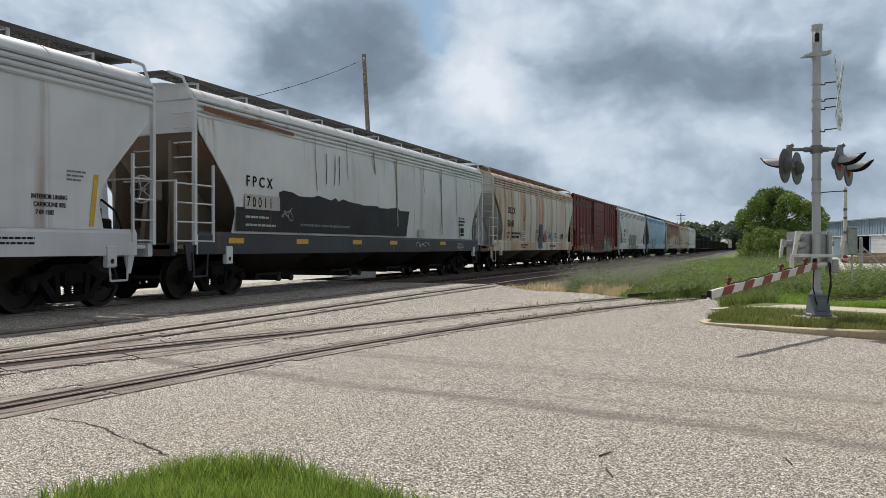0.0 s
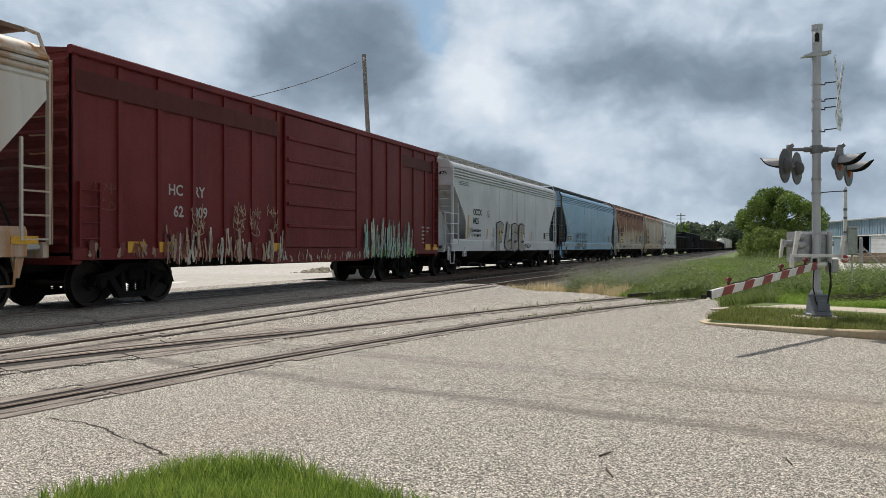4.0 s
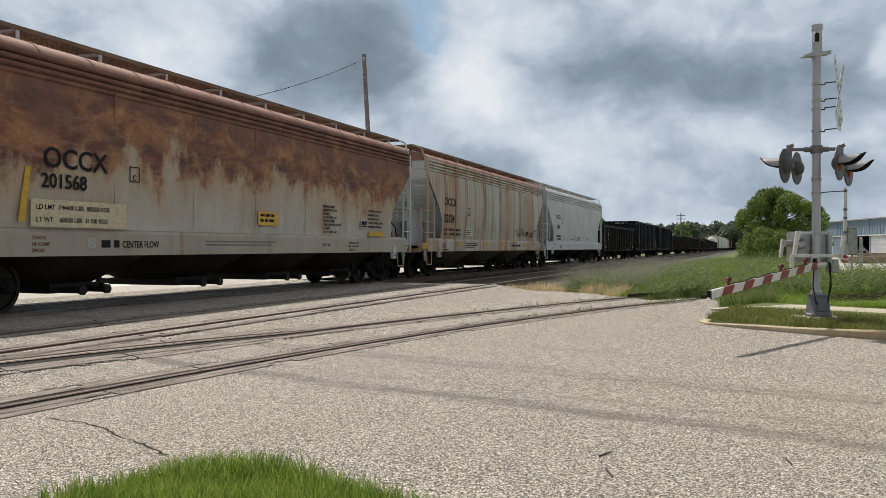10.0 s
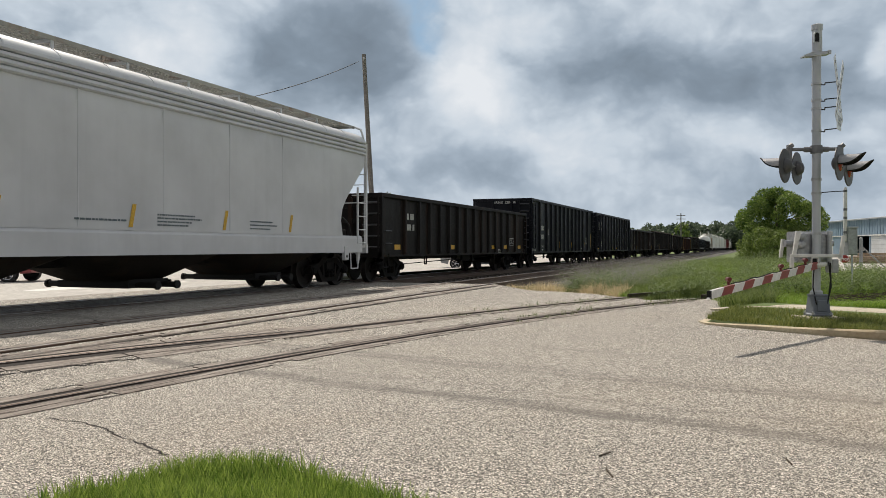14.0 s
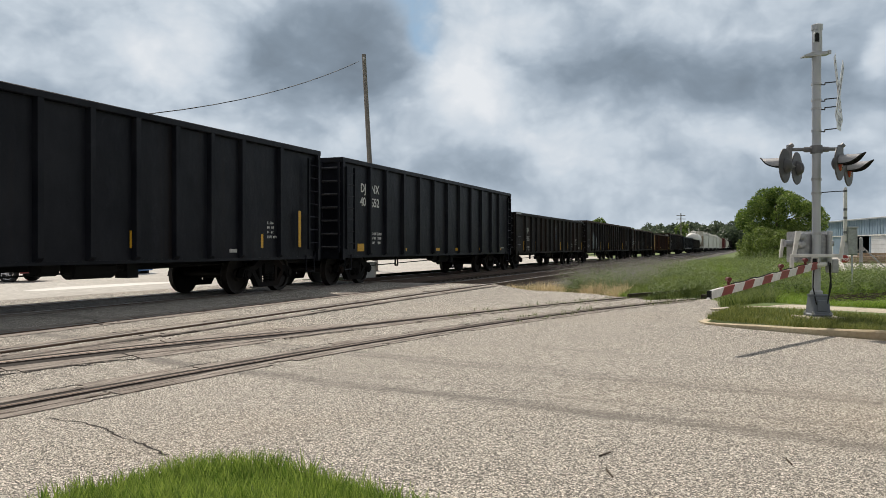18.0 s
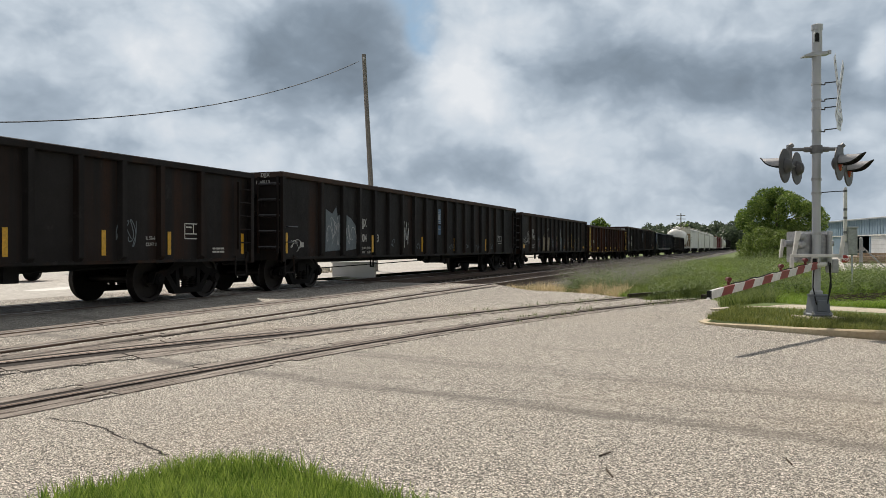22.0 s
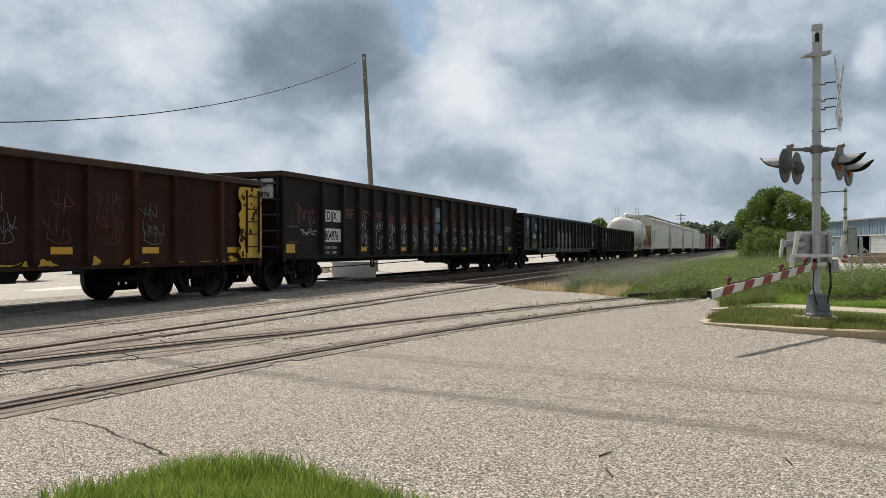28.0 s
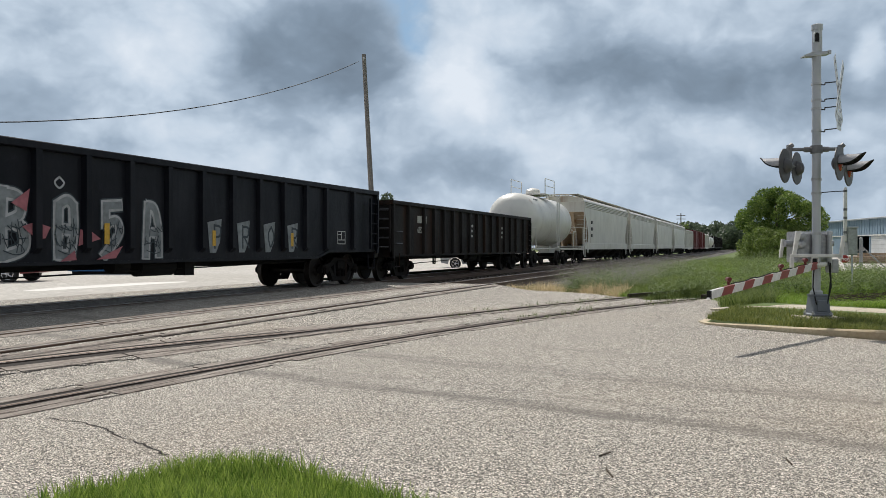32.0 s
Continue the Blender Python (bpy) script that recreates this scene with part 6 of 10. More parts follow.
rnd = random.Random(11)
spots = []
while len(spots) < 15000:
    x, y = rnd.uniform(0.6, 4.5), rnd.uniform(-0.5, 3.75)
    edge = interp(y, LEFT_EDGE) if y < 3.5 else 0
    if x < edge + 0.06 * noise.noise((x * 3, y * 3, 0)) + rnd.gauss(0, 0.03) and x * FWD.x + y * FWD.y > 3.2:
        spots.append((x, y, road_z(x, y) - 0.03, 1.0 + 0.4 * noise.noise((x * 2, y * 2, 4))))
blades("lawn_grass", "lush green lawn grass at the road corner", spots, GRASS, 0.12, 0.004, 0.7, 5)
lawn = sheet(list(np.arange(-12, 3.45, 0.4)) + [3.45], lambda y: -12.0, lambda y: interp(y, LEFT_EDGE) - 0.02, 12, -0.02)
thing("lawn", "green lawn corner beside the road", "lawn", kind="structure", shape=lawn, mat=SOIL)

spots = []
front = [p for p in dense if -4.2 < p.y < 0.84 and p.x < 14.5]
while len(spots) < 24000:
    k = rnd.randrange(len(front) - 1)
    p = front[k].lerp(front[k + 1], rnd.random())
    u = rnd.uniform(0.10, 2.85) if rnd.random() < 0.8 else rnd.uniform(0.08, 0.5)
    x, y = p.x + 0.98 * u, p.y - 0.14 * u
    spots.append((x, y, road_z(x, y) + 0.08 + 0.03 * min(1, u), 1.0 + 0.5 * noise.noise((x * 1.5, y * 1.5, 2))))
blades("verge_grass", "short green verge grass round the signal mast", spots, LAWN, 0.085, 0.0045, 1.0, 6)


def on_siding(x, y):
    """Near the old siding's rails, where the weeds stay low."""
    if not 15.5 < x < 27:
        return False
    return min((Vector((x, y)) - SIDE_LINE[k]).length for k in range(len(SIDE_LINE))) < 0.22


SIDE_LINE = [siding(t, sgn * GAUGE) - Vector((0.12, 0.0)) for sgn in (-1, 1) for t in np.arange(14, 21.5, 0.25)]


def in_yard(x, y):
    """The gravel yard in front of the shed."""
    d, s = x * FWD.x + y * FWD.y, x * RGT.x + y * RGT.y
    return d > 38 + 0.6 * noise.noise((x * 0.4, y * 0.4, 0)) and s > 0.472 * d


def meadow_ok(x, y):
    if in_yard(x, y) or on_siding(x, y):
        return False
    if y > 6.6 or (y > 0.75 and (x < interp(y, RIGHT_EDGE) + 0.25 or (y < 1.9 and x < 16.3 + 0.393 * (y + 2.2) + 1.3))) or (y <= 0.75 and x < 16.3 + 0.393 * (y + 2.2) + 1.3):
        return False
    return True


spots, bright, weeds, dry, flower = [], [], [], [], []
while len(spots) < 70000:
    d = 15 + 75 * rnd.random() ** 1.9
    side = rnd.uniform(-0.06, 0.60) * d
    p = FWD * d + RGT * side
    x, y = p.x, p.y
    if not meadow_ok(x, y):
        continue
    clump = noise.noise((x * 0.5, y * 0.6, 7)) + 0.5 * noise.noise((x * 1.6, y * 1.7, 9))
    tall = 0.50 + 0.5 * max(-0.35, clump) + 0.25 * min(1.0, max(0, (x - 30) / 25))
    short = y < -0.4 and x < 30
    if short:
        tall *= 0.6
    z = ground_z(x, y) - 0.02
    if short or noise.noise((x * 0.22, y * 0.3, 40)) > 0.12:
        bright.append((x, y, z, tall))
    else:
        spots.append((x, y, z, tall))
blades("meadow_grass", "tall uneven meadow grass and weeds beside the tracks", spots, GRASSDRY, 0.42, 0.0055, 1.5, 8)
blades("green_meadow", "fresh yellow-green grass behind the path", bright, BRIGHTGRASS, 0.36, 0.0055, 1.4, 18)


def herbs(name, label, plants, mat, height, seed, leaf=0.05, heads=None, head_mat=None):
    """Weeds on branching stems with many small leaves; a few carry flower heads."""
    r2 = random.Random(seed)
    vs, fs, hv, hf = [], [], [], []
    for x, y, z in plants:
        h = height * r2.uniform(0.5, 1.2)
        for k in range(r2.randint(3, 5)):
            a, ln = r2.uniform(0, 6.28), r2.uniform(0.1, 0.5) * h
            tx, ty, tz = x + math.cos(a) * ln, y + math.sin(a) * ln, z + h * r2.uniform(0.7, 1.0)
            c = len(vs)
            w = 0.004
            vs += [(x - w, y, z), (x + w, y, z), (tx, ty, tz)]
            fs.append((c, c + 1, c + 2))
            for q in range(7):
                u = r2.uniform(0.15, 1.0)
                px, py, pz = x + (tx - x) * u, y + (ty - y) * u, z + (tz - z) * u
                b = r2.uniform(0, 6.28)
                lx, ly, lz = math.cos(b) * leaf, math.sin(b) * leaf, r2.uniform(-0.3, 0.9) * leaf
                c = len(vs)
                vs += [(px, py, pz), (px + lx * 0.6 - ly * 0.25, py + ly * 0.6 + lx * 0.25, pz + lz * 0.6), (px + lx * 1.4, py + ly * 1.4, pz + lz), (px + lx * 0.6 + ly * 0.25, py + ly * 0.6 - lx * 0.25, pz + lz * 0.6)]
                fs.append((c, c + 1, c + 2, c + 3))
            if heads and r2.random() < heads:
                for q in range(3):
                    px, py, pz = tx + r2.gauss(0, 0.05), ty + r2.gauss(0, 0.05), tz + r2.uniform(-0.08, 0.04)
                    c, g = len(hv), 0.016
                    hv += [(px - g, py, pz), (px, py - g, pz), (px + g, py, pz), (px, py + g, pz), (px, py, pz + g * 1.6)]
                    hf += [(c, c + 1, c + 4), (c + 1, c + 2, c + 4), (c + 2, c + 3, c + 4), (c + 3, c, c + 4)]
    for nm, v, f, m, lab in ((name, vs, fs, mat, label), (name + "_bloom", hv, hf, head_mat, "grey-purple heads of the weeds along the track")):
        if v:
            me = bpy.data.meshes.new(nm)
            me.from_pydata(v, [], f)
            me.materials.append(m)
            tagged(new(nm, me), lab, "weeds", kind="stuff")


while len(weeds) < 2600:
    x, y = 21 + 60 * rnd.random() ** 1.7, rnd.uniform(-5, 6.4)
    if meadow_ok(x, y) and noise.noise((x * 0.3, y * 0.5, 20)) > 0.02:
        weeds.append((x, y, ground_z(x, y)))
herbs("tall_weeds", "tall olive weeds among the meadow grass", weeds, WEED, 0.72, 9, 0.06)
while len(flower) < 760:
    x, y = 24.5 + 22 * rnd.random() ** 1.4, rnd.uniform(3.4, 6.6)
    if noise.noise((x * 0.25, y * 0.4, 31)) > -0.12:
        flower.append((x, y, ground_z(x, y)))
herbs("knapweed", "grey-green flowering weeds along the second track", flower, FLOWER, 0.95, 10, 0.05, 0.45, FLOWERHEAD)
while len(dry) < 5200:
    x, y = rnd.uniform(21.0, 28.5), rnd.uniform(3.4, 7.0)
    if x > interp(y, RIGHT_EDGE) - 0.1 and rnd.random() < 1.1 - (x - interp(y, RIGHT_EDGE)) / 3.6:
        cl_ = noise.noise((x * 1.1, y * 1.3, 14)) + 0.6 * noise.noise((x * 3.1, y * 3.3, 15))
        if cl_ > -0.25:
            dry.append((x, y, ground_z(x, y), 0.55 + max(0.0, 1.3 * cl_)))
blades("dry_grass", "dry straw-coloured weeds by the crossing", dry, DRY, 0.33, 0.007, 0.9, 12, "weeds")
tuft = []
while len(tuft) < 800:
    t = rnd.uniform(8.5, 19)
    o = rnd.choice((-1, 1)) * (GAUGE + rnd.choice((-0.2, 0.2)) + rnd.gauss(0, 0.06))
    p = siding(t, o)
    if noise.noise((t * 1.3, o * 2, 3)) > 0.12 - (t - 8) * 0.02:
        tuft.append((p.x, p.y, road_z(p.x, p.y), 1.0))
blades("rail_weeds", "small weeds growing along the siding rails", tuft, WEED, 0.085, 0.005, 0.9, 13, "weeds")

# ---- trees ----


def crown_mesh(name, clumps, leaves, size, mat, seed):
    """A crown of many small leaves gathered in uneven clumps."""
    rnd = random.Random(seed)
    vs, fs = [], []
    for cx, cy, cz, r in clumps:
        for k in range(int(leaves * r * r)):
            while True:
                p = Vector((rnd.uniform(-1, 1), rnd.uniform(-1, 1), rnd.uniform(-1, 1)))
                if 0.2 < p.length < 1:
                    break
            p = p.normalized() * (p.length ** 0.5)
            c = Vector((cx, cy, cz)) + p * r * rnd.uniform(0.8, 1.08)
            u = Vector((rnd.gauss(0, 1), rnd.gauss(0, 1), rnd.gauss(0, 1))).normalized()
            w = u.orthogonal().normalized()
            w = Matrix.Rotation(rnd.uniform(0, 6.28), 3, u) @ w
            t = u.cross(w)
            sz = size * rnd.uniform(0.6, 1.3)
            b = len(vs)
            vs += [tuple(c - w * sz), tuple(c + t * sz * 0.5), tuple(c + w * sz), tuple(c - t * sz * 0.5)]
            fs.append((b, b + 1, b + 2, b + 3))
    me = bpy.data.meshes.new(name)
    me.from_pydata(vs, [], fs)
    me.materials.append(mat)
    return me


def tree(at, height, width, label, seed, leaves=260, size=0.16, base=0.25, mat=None, clumps=26):
    rnd = random.Random(seed)
    ob = thing("tree", label, "tree", pose(at.x, at.y, at.z))
    tr = Shape()
    top = height * 0.75
    pts = [(0, 0, -0.1), (0.1 * rnd.uniform(-1, 1), 0.1, height * 0.25), (0.2 * rnd.uniform(-1, 1), 0.0, height * 0.5), (0.1, 0.1, top)]
    for i, (a, b) in enumerate(zip(pts, pts[1:])):
        tr.rod(a, b, height * 0.022 * (1 - 0.28 * i), 8, height * 0.022 * (1 - 0.28 * (i + 1)))
    part("trunk", tr, BARK, ob)
    cl = []
    for k in range(clumps):
        u = (k + 0.5) / clumps
        z = height * (base + (1 - base) * u * 0.92)
        prof = math.sin(math.pi * min(1, 0.18 + 0.80 * u)) ** 0.7
        a = k * 2.4 + rnd.uniform(-0.4, 0.4)
        r = width * 0.5 * prof * rnd.uniform(0.2, 1.22)
        cr = width * rnd.uniform(0.06, 0.16)
        cl.append((r * math.cos(a), r * math.sin(a), z - cr * 0.3, cr))
        if k % 3 == 0:
            part("limb", Shape().rod((0, 0, max(0.3, z - height * 0.2)), (r * math.cos(a), r * math.sin(a), z - cr * 0.3), height * 0.008, 5, height * 0.003), BARK, ob)
    part("crown", crown_mesh("crown", cl, leaves, size, mat or LEAF, seed), mat or LEAF, ob)
    return ob


tree(spot(78, 32.2, -0.3), 7.3, 6.9, "full leafy green tree at the edge of the meadow", 21, 1000, 0.11, clumps=58)
tree(spot(74, 29.2, -0.3), 3.3, 6.0, "low spreading green bush below the tree", 22, 620, 0.10, 0.05, mat=BUSHLEAF)
tree(spot(76, 33.2, -0.3), 3.6, 4.6, "leafy green bush beside the tree", 23, 560, 0.10, 0.05, mat=BUSHLEAF)
tree(spot(92, -6.4, -0.3), 7.7, 4.6, "green tree behind the gravel lot", 24, 260, 0.2, mat=FARLEAF)
tree(spot(240, 46.5, -0.3), 10.0, 9.0, "distant green tree behind the train", 25, 90, 0.4)
tree(spot(260, 77, -0.3), 9.5, 6.0, "distant dark conifer beside the line", 26, 90, 0.35)


def far_woods():
    rnd = random.Random(5)
    cl = []
    for k in range(190):
        px = rnd.uniform(0.12, 0.44)
        d = rnd.uniform(380, 520)
        p = spot(d, px * d)
        h = rnd.uniform(10, 14.0) * (d / 450) * (0.78 + 0.3 * min(1, max(0, (px - 0.2) / 0.12)))
        for j in range(6):
            cl.append((p.x + rnd.uniform(-4, 4), p.y + rnd.uniform(-4, 4), h * rnd.uniform(0.12, 0.86), rnd.uniform(2.0, 4.0)))
    me = crown_mesh("far_woods", cl, 14, 0.9, FARLEAF, 9)
    tagged(new("far_woods", me), "distant dark green woods along the horizon", "woods", kind="stuff")


far_woods()

# ---- crossing signal mast with its gate ----
SIGNBACK = paint('weathered_sign', (0.70, 0.71, 0.72), 0.35, 0.45, 0.6, (0.10, 0.09, 0.085), 3.0, metal=0.3)
GATERED = plain('gate_lamp_red', (0.14, 0.02, 0.018), 0.3)
MAST = Vector((14.733, -0.931, -0.06))
R3 = Vector((RGT.x, RGT.y, 0))
F3 = Vector((FWD.x, FWD.y, 0))


def frame_at(p, axis):
    """A pose whose x points along axis, z up."""
    x = Vector(axis).normalized()
    y = Vector((0, 0, 1)).cross(x).normalized()
    z = x.cross(y)
    m = Matrix((x, y, z)).transposed().to_4x4()
    m.translation = p
    return m


def signal_mast():
    mast = thing("crossing_signal", "grey railway crossing signal mast with lamps, crossbuck and lowered gate", "crossing signal", frame_at(MAST, R3))
    # local axes: x to the right of the view, y away from it
    q = lambda h, z, x=0.03: [(x - h, -h, z), (x + h, -h, z), (x + h, h, z), (x - h, h, z)]
    part("junction_base", Shape().loft([q(0.165, 0.02), q(0.165, 0.05), q(0.145, 0.065), q(0.118, 0.345), q(0.128, 0.35), q(0.128, 0.375), q(0.08, 0.385)]), SHADEDBASE, mast, "blue-grey cast junction base, darkened in part for shade")
    part("base_cover", Shape().block(-0.05, 0.11, -0.158, -0.13, 0.10, 0.29, 0.01), SHADEDBASE, mast)
    part("footing", Shape().block(-0.30, 0.34, -0.30, 0.30, -0.25, 0.012, 0.02), CONCRETE, mast)
    for x in (-0.115, 0.175):
        for y in (-0.145, 0.145):
            part("anchor_bolt", Shape().rod((x, y, 0.0), (x, y, 0.10), 0.016, 6).rod((x, y, 0.05), (x, y, 0.075), 0.03, 6), ALU, mast)
    part("pole", Shape().turned([(0.33, 0.066), (4.42, 0.072)], (0, 0, 0), "z", 20), MASTGREY, mast, smooth=True)
    part("collar", Shape().turned([(0.37, 0.10), (0.42, 0.10), (0.44, 0.08)], (0, 0, 0), "z", 20), MASTGREY, mast)
    bell = part("bell", Shape().turned([(4.40, 0.075), (4.42, 0.080), (4.75, 0.078), (4.752, 0.088), (4.84, 0.090), (4.855, 0.05), (4.857, 0.001)], (0.01, 0, 0), "z", 22), MASTGREY, mast, smooth=True)
    arch = lambda w, h, z: [(-0.03 + w * math.cos(a), z + (h if a >= 0 else -h) + w * math.sin(a)) for a in [math.radians(k) for k in range(0, 181, 20)]] + [(-0.03 - w, z - h), (-0.03 + w, z - h)]
    part("opening_frame", Shape().slab_xz(arch(0.050, 0.062, 4.60), -0.088, -0.05), MASTGREY, bell)
    part("bell_opening", Shape().slab_xz(arch(0.034, 0.058, 4.60), -0.092, -0.06), BLACK, bell, "dark arched opening")
    part("bell_bracket", Shape().slab_xz([(-0.235, 4.30), (-0.10, 4.31), (0.195, 4.345), (0.195, 4.40), (0.10, 4.385), (-0.10, 4.375), (-0.235, 4.325)], -0.09, 0.07), MASTGREY, mast)
    part("bracket_bolt", Shape().block(0.155, 0.20, -0.10, -0.06, 4.34, 4.405, 0.008), ALU, mast)
    # crossbuck and track plate stand square to the road, so almost edge-on from here
    E = Vector((math.sin(radians(35)), math.cos(radians(35)), 0))
    N = Vector((E.y, -E.x, 0))
    for z in (3.86, 3.59, 3.45, 3.085):
        part("sign_bracket", Shape().pipe([(0.06, -0.05, z - 0.02), (0.12, -0.04, z - 0.02), (0.14, 0, z + 0.02), (0.335, 0.0, z + 0.04)], 0.010, 5), BLACK, mast)
        part("band", Shape().turned([(z - 0.018, 0.080), (z + 0.018, 0.080)], (0, 0, 0), "z", 14), ALU, mast)
    C = Vector((0.375, 0, 3.76))
    for sgn in (-1, 1):
        d = (E * 0.58 + Vector((0, 0, sgn * 0.81))).normalized()
        u = d.cross(N) * 0.085
        o = N * 0.010 * sgn
        ring = [C - d * 0.62 - u + o, C - d * 0.62 + u + o, C + d * 0.62 + u + o, C + d * 0.62 - u + o]
        board = part("crossbuck_board", Shape().loft([[tuple(p - N * 0.004) for p in ring], [tuple(p + N * 0.004) for p in ring]]), SIGNBACK, mast, "weathered white crossbuck board seen edge-on")
        for k in range(8):
            m0 = C + d * (-0.53 + 0.15 * k) + o + N * 0.006
            if abs(k - 3.5) < 1 and sgn < 0:
                continue
            bar = [m0 - u * 0.5, m0 + u * 0.5, m0 + u * 0.62 + d * 0.026, m0 - u * 0.62 + d * 0.026]
            part("letter_bar", Shape().loft([[tuple(p) for p in bar], [tuple(p + N * 0.002) for p in bar]]), LAMPGREY, board)
    ring = [C + E * k * 0.20 + Vector((0, 0, h)) for k, h in ((-1, -0.66), (1, -0.66), (1, -0.36), (-1, -0.36))]
    plate = part("track_count_sign", Shape().loft([[tuple(p - N * 0.004) for p in ring], [tuple(p + N * 0.004) for p in ring]]), SIGNBACK, mast)
    for k in range(3):
        m0 = C + E * (-0.14 + 0.10 * k) + Vector((0, 0, -0.60)) + N * 0.005
        bar = [m0, m0 + E * 0.035, m0 + E * 0.035 + Vector((0, 0, 0.17)), m0 + Vector((0, 0, 0.17))]
        part("letter_bar", Shape().loft([[tuple(p) for p in bar], [tuple(p + N * 0.002) for p in bar]]), BLACKPAINT, plate)
    # lamp arms and lamps, two facing each way along the road
    part("lamp_arm", Shape().rod((-0.46, 0, 2.775), (0.38, 0, 2.785), 0.030, 10).turned([(2.71, 0.095), (2.84, 0.095)], (0, 0, 0), "z", 16).rod((-0.2, 0, 2.775), (-0.08, 0, 2.775), 0.045, 8).rod((0.08, 0, 2.78), (0.2, 0, 2.78), 0.045, 8), LAMPGREY, mast)
    for x in (-0.45, 0.40):
        part("lamp_bracket", Shape().rod((x, 0, 2.85), (x, 0, 2.50), 0.045, 10).rod(tuple(Vector((x, 0, 2.52)) - E * 0.42), tuple(Vector((x, 0, 2.52)) + E * 0.42), 0.03, 8).rod((x - 0.02, 0, 2.80), (x + 0.05, -0.02, 2.86), 0.04, 8), LAMPGREY, mast)
    for side, along_e, z in ((-1, -0.45, 2.47), (-1, 0.45, 2.50), (1, -0.45, 2.51), (1, 0.45, 2.47)):
        c = Vector((-0.42 if side < 0 else 0.46, 0, z)) + E * along_e
        turn = Matrix.Translation(c) @ Matrix.Rotation(radians(-40) + (math.pi if side < 0 else 0), 4, "Z")
        lamp = part("lamp", Shape().turned([(-0.11, 0.001), (-0.11, 0.05), (-0.09, 0.09), (-0.03, 0.125), (-0.012, 0.125)], (0, 0, 0), "x", 20), BACKGREY, mast, at=turn, smooth=True)
        part("background_disc", Shape().turned([(-0.012, 0.001), (-0.012, 0.275), (0.0, 0.28), (0.012, 0.275), (0.012, 0.10)], (0, 0, 0), "x", 30), BACKGREY, lamp, "dark round background disc")
        part("lens", Shape().turned([(0.014, 0.13), (0.03, 0.115), (0.045, 0.03), (0.046, 0.001)], (0, 0, 0), "x", 18), GLASSRED, lamp, "red lens", smooth=True)
        rings = []
        for k in range(11):
            u = k / 10
            a0 = math.radians(-8 + 92 * u ** 3.2)
            rings.append([(0.012 + 0.37 * u, 0.135 * math.cos(a), 0.135 * math.sin(a) + 0.012 * u ** 6) for a in [a0 + (math.pi - 2 * a0) * j / 14 for j in range(15)]])
        part("hood", Shape().loft(rings, cap=False, closed=False), HOODGREY, lamp, "light grey hood")
        part("hood_lining", Shape().loft([[(x - 0.004, y * 0.95, z * 0.95 - 0.003) for x, y, z in r] for r in rings], cap=False, closed=False), BLACK, lamp, "black hood lining")
        edge = [r[0] for r in rings] + [r[-1] for r in rings][::-1]
        part("hood_rim", Shape().pipe(edge, 0.011, 5), BLACK, lamp, "black rim")
    # gate machine and brackets
    mach = part("gate_machine", Shape().block(-0.28, 0.31, 0.10, 0.50, 0.90, 1.42, 0.03), MACHINE, mast)
    part("machine_door", Shape().block(-0.27, -0.08, 0.07, 0.11, 0.93, 1.39, 0.015), MACHINE, mach)
    part("machine_door", Shape().block(0.08, 0.29, 0.07, 0.11, 0.93, 1.39, 0.015), MACHINE, mach)
    part("door_bolt", Shape().rod((0.16, 0.07, 1.25), (0.16, 0.04, 1.25), 0.025, 8), ALU, mach)
    for z in (1.20, 1.34):
        part("conduit_hub", Shape().turned([(0.06, 0.070), (0.02, 0.072), (0.0, 0.055), (-0.06, 0.05), (-0.065, 0.03)], (-0.235, 0.02, z), "y", 16), MACHINE, mach, smooth=True)
    part("cable_tube", Shape().rod((0.23, 0.02, 0.86), (0.23, 0.02, 1.38), 0.04, 12).turned([(1.36, 0.05), (1.42, 0.045), (1.43, 0.01)], (0.23, 0.02, 0), "z", 12), ALU, mach)
    part("support_channel", Shape().block(-0.49, 0.33, -0.16, -0.12, 0.99, 1.045, 0.008), GATEWHITE, mast, "white channel across the mast")
    part("channel_leg", Shape().block(-0.495, -0.435, -0.16, -0.12, 0.82, 0.99, 0.006), GATEWHITE, mast)
    slant = lambda xa, xb, w, w2, z0, z1, y0, y1: Shape().slab_xz([(xa, z0), (xa + w, z0), (xb + w2, z1), (xb, z1)], y0, y1)
    part("counterweight_arm", slant(-0.455, -0.40, 0.055, 0.085, 1.045, 1.425, -0.16, -0.12), GATEWHITE, mast)
    part("counterweight_arm", slant(-0.40, -0.36, 0.05, 0.05, 0.98, 1.30, 0.5, 0.54), GATEWHITE, mast)
    part("counterweight_arm", slant(0.305, 0.355, 0.055, 0.06, 0.96, 1.34, -0.16, -0.12), GATEWHITE, mast)
    part("pivot", Shape().rod((-0.40, 0.3, 1.22), (-0.28, 0.3, 1.22), 0.06, 12).rod((0.31, 0.3, 1.22), (0.42, 0.3, 1.22), 0.05, 12), MACHINE, mast)
    part("arm_clamp", Shape().pipe([(-0.165, -0.19, 0.88), (-0.165, -0.19, 0.97), (-0.145, -0.19, 0.99), (-0.075, -0.19, 0.99), (-0.055, -0.19, 0.97), (-0.055, -0.19, 0.88)], 0.014, 6), GATEWHITE, mast)
    part("clamp_box", Shape().block(-0.145, -0.075, -0.18, -0.13, 0.88, 0.97, 0.006), BLACK, mast)
    part("counterweight", Shape().block(0.27, 0.37, 0.0, 0.25, 0.73, 0.96, 0.02), MACHINE, mast)
